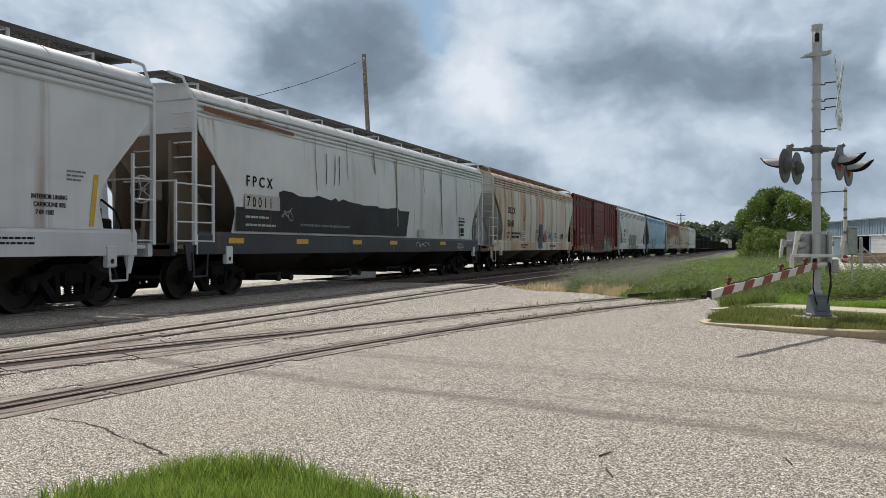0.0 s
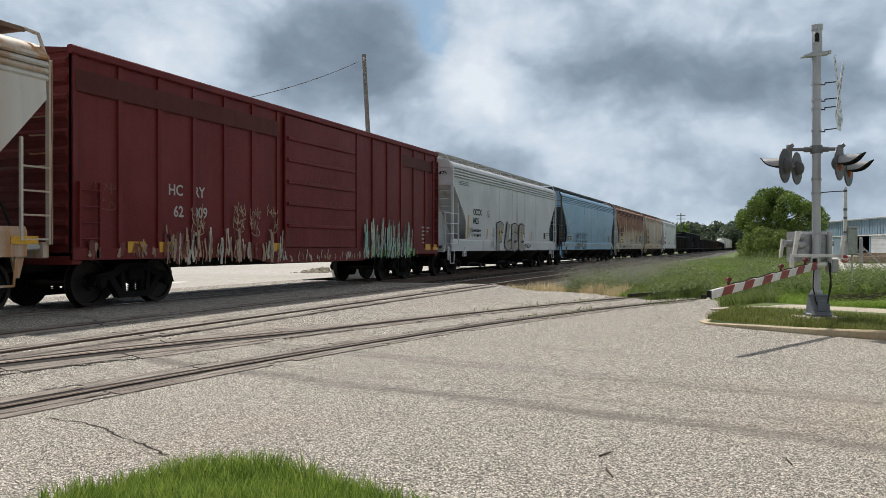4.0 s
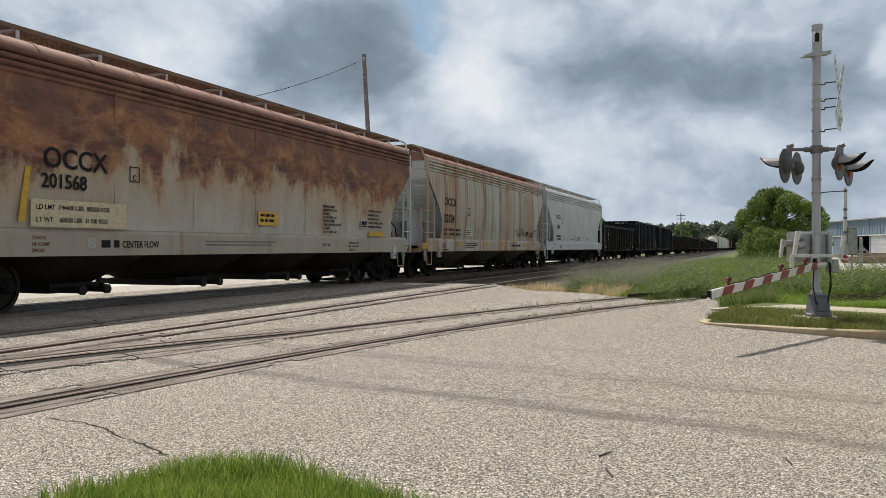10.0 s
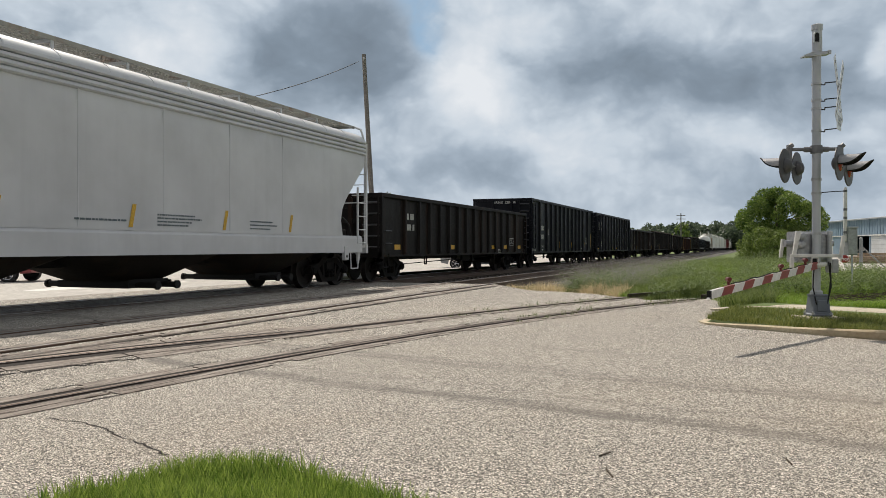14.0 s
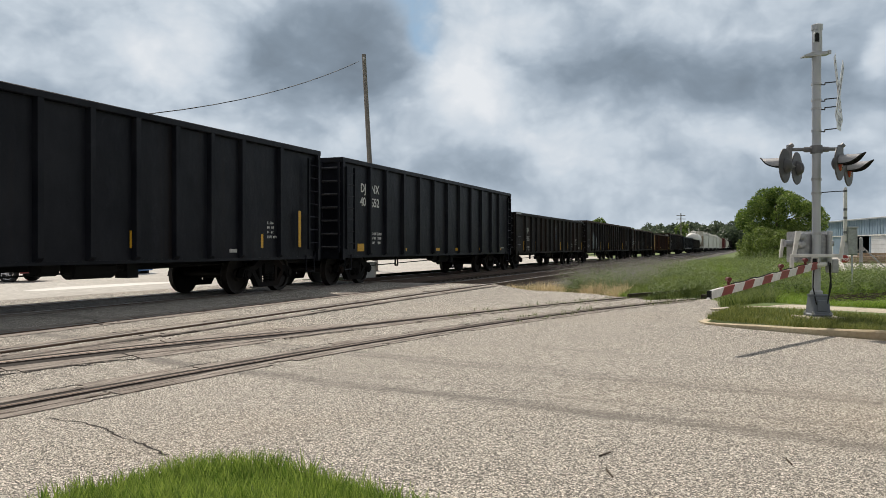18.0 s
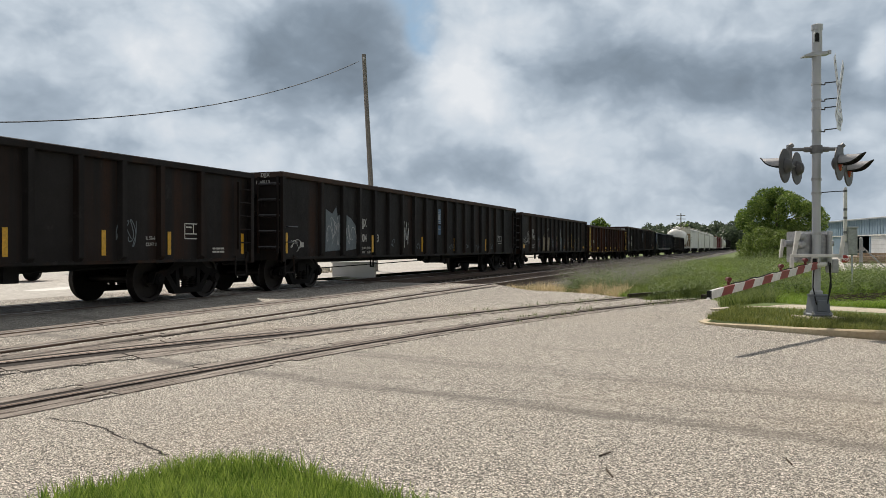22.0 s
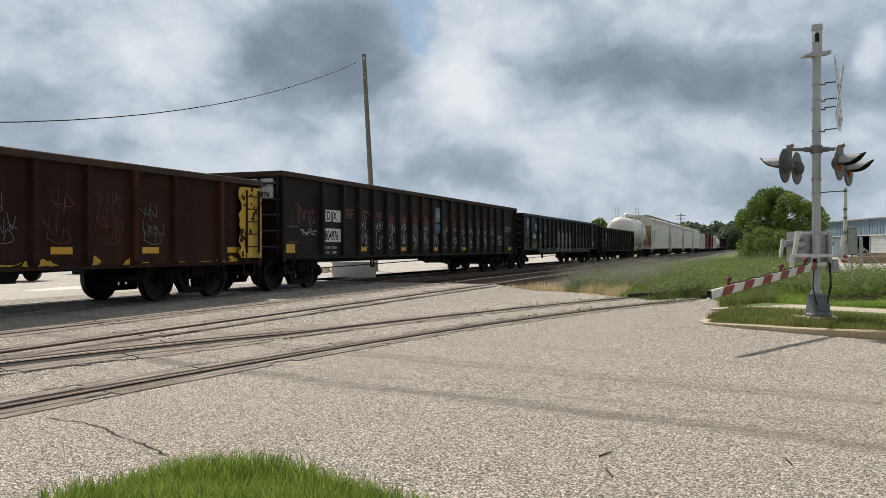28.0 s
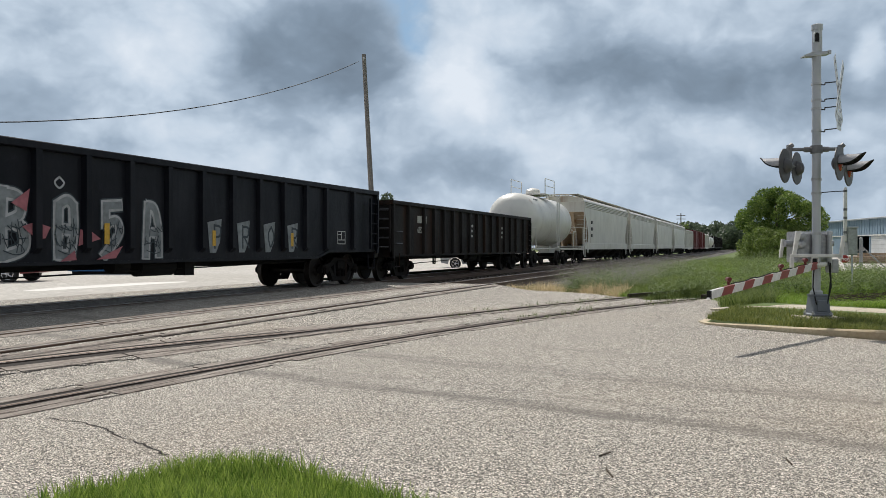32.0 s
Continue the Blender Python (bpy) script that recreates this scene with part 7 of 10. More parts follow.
    part("gate_hinge", Shape().rod((-0.10, -0.18, 0.84), (-0.10, 0.1, 0.84), 0.05, 10), MACHINE, mast)
    for pts in ([(-0.07, -0.08, 0.86), (-0.10, -0.10, 0.5), (-0.06, -0.14, 0.22), (0.03, -0.14, 0.17), (0.12, -0.14, 0.24), (0.20, -0.10, 0.5), (0.21, -0.05, 0.9)], [(0.16, -0.1, 0.92), (0.18, -0.12, 0.6), (0.14, -0.13, 0.3), (0.10, -0.1, 0.2)]):
        part("cable", Shape().pipe(pts, 0.010, 6), BLACK, mast)
    part("wire", Shape().pipe([(0.06, 0, 2.06), (0.28, 0.0, 2.08), (0.50, 0.0, 2.09)], 0.008, 5), BLACK, mast)
    for z in (2.05, 2.28, 1.38):
        part("band", Shape().turned([(z - 0.02, 0.080), (z + 0.02, 0.080)], (0, 0, 0), "z", 16), ALU, mast)
    # gate arm: red and white lengths, its tip nearest the road's middle
    hinge = Vector((-0.06, -0.16, 0.86))
    tip_world = Vector((10.62, 0.54, 0.50))
    inv = frame_at(MAST, R3).inverted()
    tip = inv @ tip_world
    d = tip - hinge
    n = 12
    arm = part("gate_arm", Shape().rod(tuple(hinge + Vector((0.18, 0.1, 0.02))), tuple(hinge + d * 0.02), 0.04, 8), GATEWHITE, mast)
    up = Vector((0, 0, 1))
    side = d.cross(up).normalized() * 0.022
    for k in range(n):
        a, b = hinge + d * (k / n), hinge + d * ((k + 1) / n)
        h = up * (0.052 + 0.004 * (1 - k / n))
        lean = d.normalized() * 0.055
        ring = lambda p: [tuple(p - side - h + lean), tuple(p + side - h + lean), tuple(p + side + h - lean), tuple(p - side + h - lean)]
        part("arm_stripe", Shape().loft([ring(a), ring(b)]), RED if (n - k) % 2 == 0 else GATEWHITE, arm, "red stripe" if (n - k) % 2 == 0 else "white stripe")
    part("arm_tip", Shape().loft([[tuple(tip + d.normalized() * o + side * sx * 1.15 + up * 0.052 * sz) for sx, sz in ((-1, -1), (1, -1), (1, 1), (-1, 1))] for o in (0.0, 0.03)]), BLACK, arm, "black end cap")
    for u in (0.86, 0.40, 0.14):
        p = hinge + d * u + up * 0.06
        part("gate_lamp", Shape().turned([(0.0, 0.02), (0.05, 0.022)], tuple(p), "z", 10).turned([(-0.04, 0.030), (0.04, 0.030)], tuple(p + up * 0.075), "y", 14), GATERED, arm, "small red gate lamp")
    part("arm_cable", Shape().pipe([tuple(hinge + d * u + up * (0.065 + 0.012 * math.sin(u * 40))) for u in np.linspace(0.1, 0.84, 14)], 0.008, 5), BLACK, arm)
    return mast


signal_mast()

# meter pole with its cabinet, farther along the verge
P2 = spot(24, 11.95)
P2.z = ground_z(P2.x, P2.y)
mp = thing("meter_pole", "slim grey meter pole with a grey cabinet in the grass", "pole", frame_at(P2, R3))
part("pole", Shape().turned([(1.35, 0.04), (1.36, 0.052), (2.90, 0.052), (2.96, 0.03), (2.97, 0.002)], (0, 0, 0), "z", 12), GATEWHITE, mp, smooth=True)
for z in (2.85, 2.30, 2.05, 1.62):
    part("band", Shape().turned([(z - 0.035, 0.055), (z + 0.035, 0.055)], (0, 0, 0), "z", 12), LAMPGREY, mp, "dark band")
part("cabinet", Shape().block(0.03, 0.30, -0.12, 0.14, 0.95, 1.75, 0.02), MACHINE, mp)
part("cabinet_hood", Shape().block(0.02, 0.32, -0.14, 0.16, 1.74, 1.79, 0.01), ALU, mp)
part("mount", Shape().box(-0.05, 0.12, -0.03, 0.03, 1.5, 1.56), ALU, mp)
part("conduit", Shape().rod((0.2, 0.0, -0.1), (0.2, 0.0, 0.96), 0.03, 8), MASTGREY, mp)

# ---- yard on the far side of the meadow ----
BLUESIDE = paint("blue_siding", (0.20, 0.28, 0.36), 0.02, 0.5, 0.2)
WHITESIDE = paint("white_siding", (0.55, 0.56, 0.57), 0.02, 0.5, 0.2)
DARKIN = plain("dark_interior", (0.03, 0.03, 0.032), 0.9)
ROOFMET = paint("roof_metal", (0.33, 0.35, 0.37), 0.05, 0.45, 0.2)
B0, B1 = Vector((100, -21.1, -0.3)), Vector((158, -6.2, -0.3))
shed = thing("metal_shed", "long low shed with blue metal siding and white doors", "building", frame_at(B0, B1 - B0))
BL = (B1 - B0).length
# local: x along the front, front faces +y
door_spans = [(2.0, 7.5, "door"), (10, 16, "door"), (18.5, 25.8, "door"), (26.2, 33.0, "open"), (40, 46, "door")]
part("wall", Shape().box(0, BL, -24, 0.0, 3.05, 5.3).box(0, BL, -24, -23.8, 0, 3.05).box(BL - 0.2, BL, -24, 0, 0, 3.05).box(0, 0.2, -24, 0, 0, 3.05), BLUESIDE, shed)
x = 0.0
for a, b, kind in door_spans + [(BL, BL, "end")]:
    if a > x:
        part("wall", Shape().box(x, a, -0.2, 0.0, 0, 3.05), BLUESIDE, shed)
    x = b
    if kind == "door":
        d = part("door", Shape().box(a + 0.02, b - 0.02, -0.16, -0.05, 0, 3.0), WHITESIDE, shed)
        for k in range(1, 5):
            part("door_seam", Shape().box(a + 0.05, b - 0.05, -0.05, -0.03, 0.6 * k - 0.02, 0.6 * k + 0.02), ALU, d)
    elif kind == "open":
        part("interior", Shape().box(a - 0.5, b + 0.5, -8, -7.8, 0, 3.05), DARKIN, shed)
        part("loading_rail", Shape().rod((a, 0.3, 1.0), (b, 0.3, 1.0), 0.05).rod((a, 0.3, 0.5), (b, 0.3, 0.5), 0.05), GATEWHITE, shed)
for k in range(int(BL / 0.9)):
    part("siding_rib", Shape().box(k * 0.9, k * 0.9 + 0.10, 0.0, 0.05, 3.15, 5.25), BLUESIDE, shed)
part("trim", Shape().box(-0.05, BL + 0.05, 0.0, 0.10, 2.98, 3.14), GATEWHITE, shed)
part("roof", Shape().slab_yz([(0.35, 5.25), (0.35, 5.42), (-12, 6.6), (-24.3, 5.42), (-24.3, 5.25), (-12, 6.4)], -0.3, BL + 0.3), ROOFMET, shed)
part("downpipe", Shape().pipe([(11.5, 0.1, 5.2), (10.8, 0.14, 4.2), (10.8, 0.14, 3.1)], 0.06), WHITESIDE, shed)

FENCEGREY = plain("fence_steel", (0.30, 0.31, 0.32), 0.5, 0.5)
for k, (d, sd, hgt) in enumerate(((46, 23.8, 1.7), (46, 26.2, 1.2))):
    p = spot(d, sd)
    p.z = ground_z(p.x, p.y)
    fp = thing("fence_post", "grey steel yard gate post with a diagonal brace", "fence post", frame_at(p, R3), group="yard fence")
    part("post", Shape().rod((0, 0, -0.2), (0, 0, hgt), 0.09, 10), FENCEGREY, fp)
    part("cap", Shape().turned([(hgt, 0.10), (hgt + 0.06, 0.02)], (0, 0, 0), "z", 10), FENCEGREY, fp)
    part("brace", Shape().rod((0, 0, hgt * 0.75), (1.5, 0.2, 0.0), 0.04, 6), FENCEGREY, fp)
sp_at = spot(50, 24.86)
sp_at.z = ground_z(sp_at.x, sp_at.y)
stop = thing("stop_sign", "red octagonal stop sign on a short post in the yard", "stop sign", frame_at(sp_at, R3))
octo = lambda r, z: [(r * math.cos(a), z + r * math.sin(a)) for a in [math.radians(22.5 + 45 * k) for k in range(8)]]
SIGNZ = 0.36 - sp_at.z
part("border", Shape().slab_xz(octo(0.29, SIGNZ), 0.0, 0.01), GATEWHITE, stop)
part("face", Shape().slab_xz(octo(0.265, SIGNZ), -0.008, 0.0), RED, stop)
part("post", Shape().box(-0.03, 0.03, 0.011, 0.05, -0.1, SIGNZ + 0.2), ALU, stop)
lettering("STOP", 0.22, WHITE, stop, 0.0, SIGNZ - 0.08, -0.012, "CENTER", bold=0.006)
yard = Shape()
rows_y = []
for k, d in enumerate((38.0, 39.5, 41, 43, 46, 50, 55, 62, 70, 80, 92, 106, 125, 150)):
    row = []
    for f in (0.472, 0.52, 0.58, 0.66, 0.78):
        p = spot(d, f * d)
        row.append((p.x, p.y, ground_z(p.x, p.y) + 0.015))
    rows_y.append(row)
yard.loft(rows_y, cap=False, closed=False)
thing("yard", "grey gravel yard in front of the shed", "yard", kind="structure", shape=yard, mat=LOT)
brush = Shape()
br = random.Random(77)
for k in range(700):
    u = br.random()
    p = spot(17.2 + 1.2 * br.random() + 0.6 * u, 8.4 + 3.2 * u)
    z = ground_z(p.x, p.y) + br.uniform(0.0, 0.16) * (1 - abs(u - 0.5))
    a, ln = br.uniform(0, 6.28), br.uniform(0.08, 0.3)
    brush.rod((p.x, p.y, z), (p.x + ln * math.cos(a), p.y + ln * math.sin(a), z + br.uniform(-0.03, 0.06)), 0.008, 4, 0.003)
tagged(new("brush_pile", brush.mesh("brush_pile", BARK)), "low pile of dead brown twigs in the grass", "twigs", kind="stuff")
LUMBER = speckle("lumber", [(0.2, (0.20, 0.14, 0.09)), (0.8, (0.42, 0.32, 0.22))], 8.0)
for k, (d, sd, w, hh, lab, mat) in enumerate(((60, 31.4, 2.6, 0.55, "stack of weathered timber in the yard", LUMBER), (62, 33.6, 3.2, 0.8, "stack of brown boards in the yard", LUMBER))):
    p = spot(d, sd)
    p.z = ground_z(p.x, p.y)
    st = thing("material_stack", lab, "stack", frame_at(p, R3), group="yard stacks")
    rows_n = 4
    for r in range(rows_n):
        for c in range(3):
            z0 = hh * r / rows_n
            part("beam", Shape().block(-w / 2 + 0.1 * ((r * 7 + c * 3) % 4) / 3, w / 2 - 0.12 * ((r * 5 + c) % 3) / 2, -0.5 + 0.34 * c, -0.22 + 0.34 * c, z0, z0 + hh / rows_n - 0.02, 0.02), mat, st)

# ---- poles and wire ----
def wood_pole(at, height, lean, label):
    ob = thing("utility_pole", label, "utility pole", pose(at.x, at.y, at.z))
    top = RGT * lean
    part("shaft", Shape().rod((0, 0, -0.5), (top.x, top.y, height), 0.15, 12, 0.10), POLEWOOD, ob)
    part("insulator", Shape().rod((top.x - 0.12, top.y - 0.08, height - 0.35), (top.x - 0.30, top.y - 0.16, height - 0.32), 0.03, 6).turned([(0, 0.03), (0.1, 0.05), (0.14, 0.02)], (top.x - 0.30, top.y - 0.16, height - 0.36), "z", 8), ALU, ob)
    return ob


pb = spot(40, -3.30, -0.3)
wood_pole(pb, 10.95, -0.62, "leaning bare wooden pole beyond the train")
wood_pole(Vector((-28, 18.3, -0.3)), 10.6, 0.0, "wooden pole at the near end of the wire")
wpts = []
for x in np.linspace(-28, 35.3, 40):
    u = (x - 3.5)
    wpts.append((float(x), 18.1, 3.38 + 0.0067 * u * u))
wire_rings = [[(x, y + 0.017 * math.cos(a), z + 0.017 * math.sin(a)) for a in (0, 1.257, 2.513, 3.77, 5.027)] for x, y, z in wpts]
thing("overhead_wire", "single dark service wire sagging from the pole", "wire", shape=Shape().loft(wire_rings), mat=BLACK)
tp = spot(180, 53.0, -0.3)
tel = thing("telegraph_pole", "distant telegraph pole with two crossarms", "utility pole", frame_at(tp, R3))
part("shaft", Shape().rod((0, 0, -0.5), (0, 0, 9.0), 0.16, 8, 0.11), POLEWOOD, tel)
for z in (8.5, 7.7):
    part("crossarm", Shape().box(-1.0, 1.0, -0.06, 0.06, z - 0.07, z + 0.07), POLEWOOD, tel)

# ---- things in the lot behind the train ----
ub = thing("utility_box", "low white utility box on the gravel behind the tracks", "utility box", frame_at(spot(31.5, -3.45, -0.09), R3))
part("body", Shape().block(-0.80, 0.80, -0.45, 0.45, 0.0, 0.60, 0.03), WHITESIDE, ub)
part("lid", Shape().block(-0.84, 0.84, -0.49, 0.49, 0.58, 0.64, 0.02), WHITESIDE, ub)
part("skid", Shape().box(-0.8, 0.8, -0.5, -0.4, -0.06, 0.02).box(-0.8, 0.8, 0.4, 0.5, -0.06, 0.02), ALU, ub)
BLUEBOX = paint("blue_container_paint", (0.02, 0.16, 0.42), 0.05, 0.5, 0.2)
bc = thing("dumpster", "bright blue ribbed steel dumpster in the lot", "dumpster", frame_at(spot(37.5, -15.4, -0.14), R3))
part("body", Shape().slab_xz([(-1.6, 0.15), (1.6, 0.15), (1.9, 1.5), (-1.9, 1.5)], -0.9, 0.9), BLUEBOX, bc)
for k in range(9):
    x = -1.5 + k * 0.375
    part("rib", Shape().box(x - 0.04, x + 0.04, -0.97, -0.9, 0.2, 1.45), BLUEBOX, bc)
part("skid", Shape().box(-1.5, 1.5, -0.7, -0.5, 0.0, 0.16).box(-1.5, 1.5, 0.5, 0.7, 0.0, 0.16), BLACK, bc)

CARGLASS = plain("car_glass", (0.02, 0.025, 0.03), 0.08)
TYRE = plain("tyre_rubber", (0.015, 0.015, 0.016), 0.85)
RIM = plain("alloy_rim", (0.6, 0.6, 0.62), 0.25, 0.8)


def parked_car(at, axis, colour, label, suv=0.0):
    car = thing("parked_car", label, "car", frame_at(at, axis))
    m = paint("car_paint_" + label.split()[0], colour, 0.0, 0.3, 0.1)
    h = suv
    prof = [(-2.15, 0.35), (-2.2, 0.62), (-2.12, 0.9 + h * 0.5), (-1.75, 1.02 + h * 0.6), (1.0, 0.98 + h * 0.4), (1.95, 0.84 + h * 0.3), (2.15, 0.6), (2.12, 0.35), (1.78, 0.30), (1.70, 0.55), (1.35, 0.68), (1.0, 0.55), (0.92, 0.28), (-0.92, 0.28), (-1.0, 0.55), (-1.35, 0.68), (-1.70, 0.55), (-1.78, 0.30)]
    part("body", Shape().slab_xz(prof, -0.86, 0.86), m, car)
    cab = Shape().loft([[(-1.9 + 0.2, -0.80, 0.98 + h * 0.5), (1.05, -0.80, 0.95 + h * 0.4), (1.05, 0.80, 0.95 + h * 0.4), (-1.7, 0.80, 0.98 + h * 0.5)], [(-1.25 - h * 0.4, -0.62, 1.44 + h), (0.25, -0.62, 1.46 + h), (0.25, 0.62, 1.46 + h), (-1.25 - h * 0.4, 0.62, 1.44 + h)]])
    part("windows", cab, CARGLASS, car)
    part("roof", Shape().block(-1.3 - h * 0.4, 0.3, -0.64, 0.64, 1.43 + h, 1.48 + h, 0.02), m, car)
    for x in (-1.35, 1.35):
        for y in (-0.8, 0.8):
            w = part("wheel", Shape().turned([(-0.10, 0.20), (-0.10, 0.31), (0.10, 0.31), (0.10, 0.20)], (x, y, 0.31), "y", 20), TYRE, car)
            sp = Shape().turned([(-0.02, 0.06), (0.02, 0.06)], (x, y * 1.12, 0.31), "y", 10)
            for k in range(5):
                a = k * 2 * math.pi / 5
                sp.rod((x, y * 1.12, 0.31), (x + 0.19 * math.cos(a), y * 1.12, 0.31 + 0.19 * math.sin(a)), 0.028, 5)
            ring = [(x + 0.205 * math.cos(t), y * 1.12, 0.31 + 0.205 * math.sin(t)) for t in np.linspace(0, 2 * math.pi, 17)]
            sp.pipe(ring, 0.018, 5)
            part("rim", sp, RIM, w, "bright spoked rim")
    for y in (-0.6, 0.6):
        part("tail_light", Shape().block(-2.20, -2.12, y - 0.2, y + 0.2, 0.72, 0.86, 0.01), GLASSRED, car)
        part("headlight", Shape().block(2.05, 2.12, y - 0.2, y + 0.2, 0.66, 0.78, 0.01), ALU, car)
    return car


parked_car(spot(46.5, 2.05, -0.14), R3, (0.30, 0.31, 0.32), "silver parked car behind the tracks")
parked_car(spot(28.8, -16.4, -0.13), -R3, (0.20, 0.02, 0.025), "maroon parked car in the gravel lot", 0.2)
pile = Shape()
prnd = random.Random(4)
for k in range(160):
    a, r = prnd.uniform(0, 6.28), prnd.uniform(0, 1) ** 0.6
    p = spot(38 + 0.7 * r * math.sin(a), -5.2 + 2.2 * r * math.cos(a), -0.16 + 0.32 * (1 - r))
    q = prnd.uniform(0.05, 0.12)
    pile.loft([[(p.x - q, p.y - q, p.z - q), (p.x + q, p.y - q * 0.8, p.z - q), (p.x + q * 0.9, p.y + q, p.z - q), (p.x - q, p.y + q * 0.7, p.z - q)], [(p.x - q * 0.6, p.y - q * 0.5, p.z + q * 0.7), (p.x + q * 0.5, p.y - q * 0.6, p.z + q * 0.6), (p.x + q * 0.5, p.y + q * 0.5, p.z + q * 0.8), (p.x - q * 0.5, p.y + q * 0.6, p.z + q * 0.5)]])
tagged(new("rubble_pile", pile.mesh("rubble_pile", CONCRETE)), "low pile of pale rubble on the lot", "rubble", kind="stuff")

# twigs on the road
for (dp, sd, ln, ang) in ((4.66, 0.96, 0.10, 20), (5.05, 1.02, 0.06, -35), (4.9, 2.1, 0.07, 10)):
    p = spot(dp, sd)
    p.z = road_z(p.x, p.y) + 0.006
    thing("twig", "short brown twig lying on the asphalt", "twig", pose(p.x, p.y, p.z, 0, 0, ang), shape=Shape().rod((-ln, 0, 0), (ln * 0.4, 0.01, 0.004), 0.006, 6).rod((ln * 0.4, 0.01, 0.004), (ln, 0.0, 0.008), 0.005, 6, 0.002), mat=BARK)

# ---- the train, car by car ----
GREY_A = paint("hopper_grey", (0.60, 0.62, 0.645), 0.16, 0.5, 0.22, (0.30, 0.17, 0.08))
GREY_B = paint("hopper_light_grey", (0.555, 0.575, 0.61), 0.06, 0.5, 0.22)
GREY_C = streaked("hopper_pale", (0.60, 0.585, 0.545), (0.42, 0.205, 0.070), 0.75)
GREY_D = streaked("hopper_cream_grey", (0.53, 0.515, 0.47), (0.40, 0.205, 0.075), 0.85)
GREY_E = paint("hopper_clean_grey", (0.565, 0.58, 0.60), 0.0, 0.5, 0.16)
RUSTY = ragged_rust("hopper_rusted", (0.50, 0.485, 0.44), 2.45)
STAINEDSILL = paint("stained_sill", (0.40, 0.36, 0.30), 0.35, 0.6, 0.4, (0.30, 0.16, 0.075))
RUSTROOF = paint("rusted_pink_roof", (0.34, 0.19, 0.145), 0.6, 0.8, 0.4, (0.22, 0.085, 0.055))
RUSTTOP = paint("rusted_roof", (0.20, 0.085, 0.055), 0.6, 0.8, 0.4, (0.15, 0.05, 0.035))
BLUE = paint("hopper_blue", (0.235, 0.40, 0.57), 0.08, 0.5, 0.3, (0.16, 0.09, 0.05))
BOXRED = paint("boxcar_red", (0.135, 0.013, 0.014), 0.25, 0.55, 0.4, (0.07, 0.02, 0.014), spec=0.25, dents=0.2)
RUSTBOARD = paint("rusted_grating", (0.20, 0.13, 0.09), 0.5, 0.8, 0.4, (0.15, 0.07, 0.045))
DARKBOARD = paint("dark_grating", (0.075, 0.07, 0.065), 0.3, 0.7)
GREYBOARD = paint("grey_grating", (0.36, 0.35, 0.31), 0.2, 0.6)
NAVY = paint("dark_sill_paint", (0.022, 0.025, 0.033), 0.1, 0.55, 0.3)
PALEPINK = plain("pale_pink_spray", (0.50, 0.38, 0.38), 0.7)
SPRAYGREY = plain("grey_spray", (0.30, 0.285, 0.265), 0.6, 0, 0.2, 10)
FAINTRED = plain("faint_red_spray", (0.10, 0.03, 0.025), 0.7, 0, 0.4, 6)
GONBLACK = paint("gondola_black", (0.0038, 0.0050, 0.0095), 0.15, 0.42, 0.5, (0.018, 0.012, 0.009), spec=0.13, dents=0.30, scuff=0.20)
GONBROWN = paint("gondola_dark_brown", (0.0115, 0.0098, 0.0096), 0.65, 0.55, 0.5, (0.036, 0.018, 0.011), spec=0.10, dents=0.3, scuff=0.30)
GONRUST = paint("gondola_rust_brown", (0.024, 0.0105, 0.0075), 0.8, 0.7, 0.5, (0.070, 0.026, 0.012), spec=0.10, dents=0.35, scuff=0.35)
CHORDRUST = paint("rusty_top_chord", (0.045, 0.028, 0.021), 0.6, 0.7, 0.5, (0.09, 0.045, 0.028), spec=0.2)
WHITEHOP = paint("hopper_white", (0.62, 0.61, 0.57), 0.10, 0.5, 0.25)
TANKWHITE = paint("tank_white", (0.66, 0.65, 0.61), 0.15, 0.4, 0.25)
YELLOWPAINT = paint("chipped_yellow_paint", (0.50, 0.33, 0.02), 0.55, 0.6, 0.3, (0.10, 0.04, 0.02))
YELLOW = plain("yellow_stripe", (0.60, 0.36, 0.03), 0.5, 0, 0.2, 30)
DARKPATCH = paint("dark_repaint", (0.016, 0.017, 0.021), 0.03, 0.6, 0.2, spec=0.25)
DULLWHITE = plain("faded_white", (0.42, 0.42, 0.40), 0.7, 0, 0.25, 20)
SILVER = plain("silver_spray", (0.40, 0.41, 0.42), 0.5, 0.2, 0.25, 6)
DARKSPRAY = plain("dark_spray", (0.03, 0.045, 0.055), 0.7)
PINKSPRAY = plain("pink_spray", (0.36, 0.13, 0.15), 0.7, 0, 0.25, 9)
REDSPRAY = plain("faded_red_spray", (0.16, 0.04, 0.045), 0.7)
BLUESPRAY = plain("blue_spray", (0.07, 0.22, 0.36), 0.6)
BLUEGREY = plain("blue_grey_spray", (0.085, 0.125, 0.19), 0.7, 0, 0.25, 9)
ICESPRAY = plain("ice_grey_spray", (0.20, 0.225, 0.235), 0.6, 0, 0.3, 7)
MINTSPRAY = plain("mint_spray", (0.30, 0.46, 0.40), 0.7)
GREENSPRAY = plain("green_spray", (0.16, 0.42, 0.12), 0.7)
CREAM = plain("cream_placard", (0.60, 0.52, 0.36), 0.7)
GREYSPRAY = plain("grey_blue_spray", (0.12, 0.15, 0.17), 0.7)
TAN = plain("worn_tan_spray", (0.33, 0.28, 0.20), 0.75, 0, 0.4, 6)
ST, CU = -1.588, -1.650


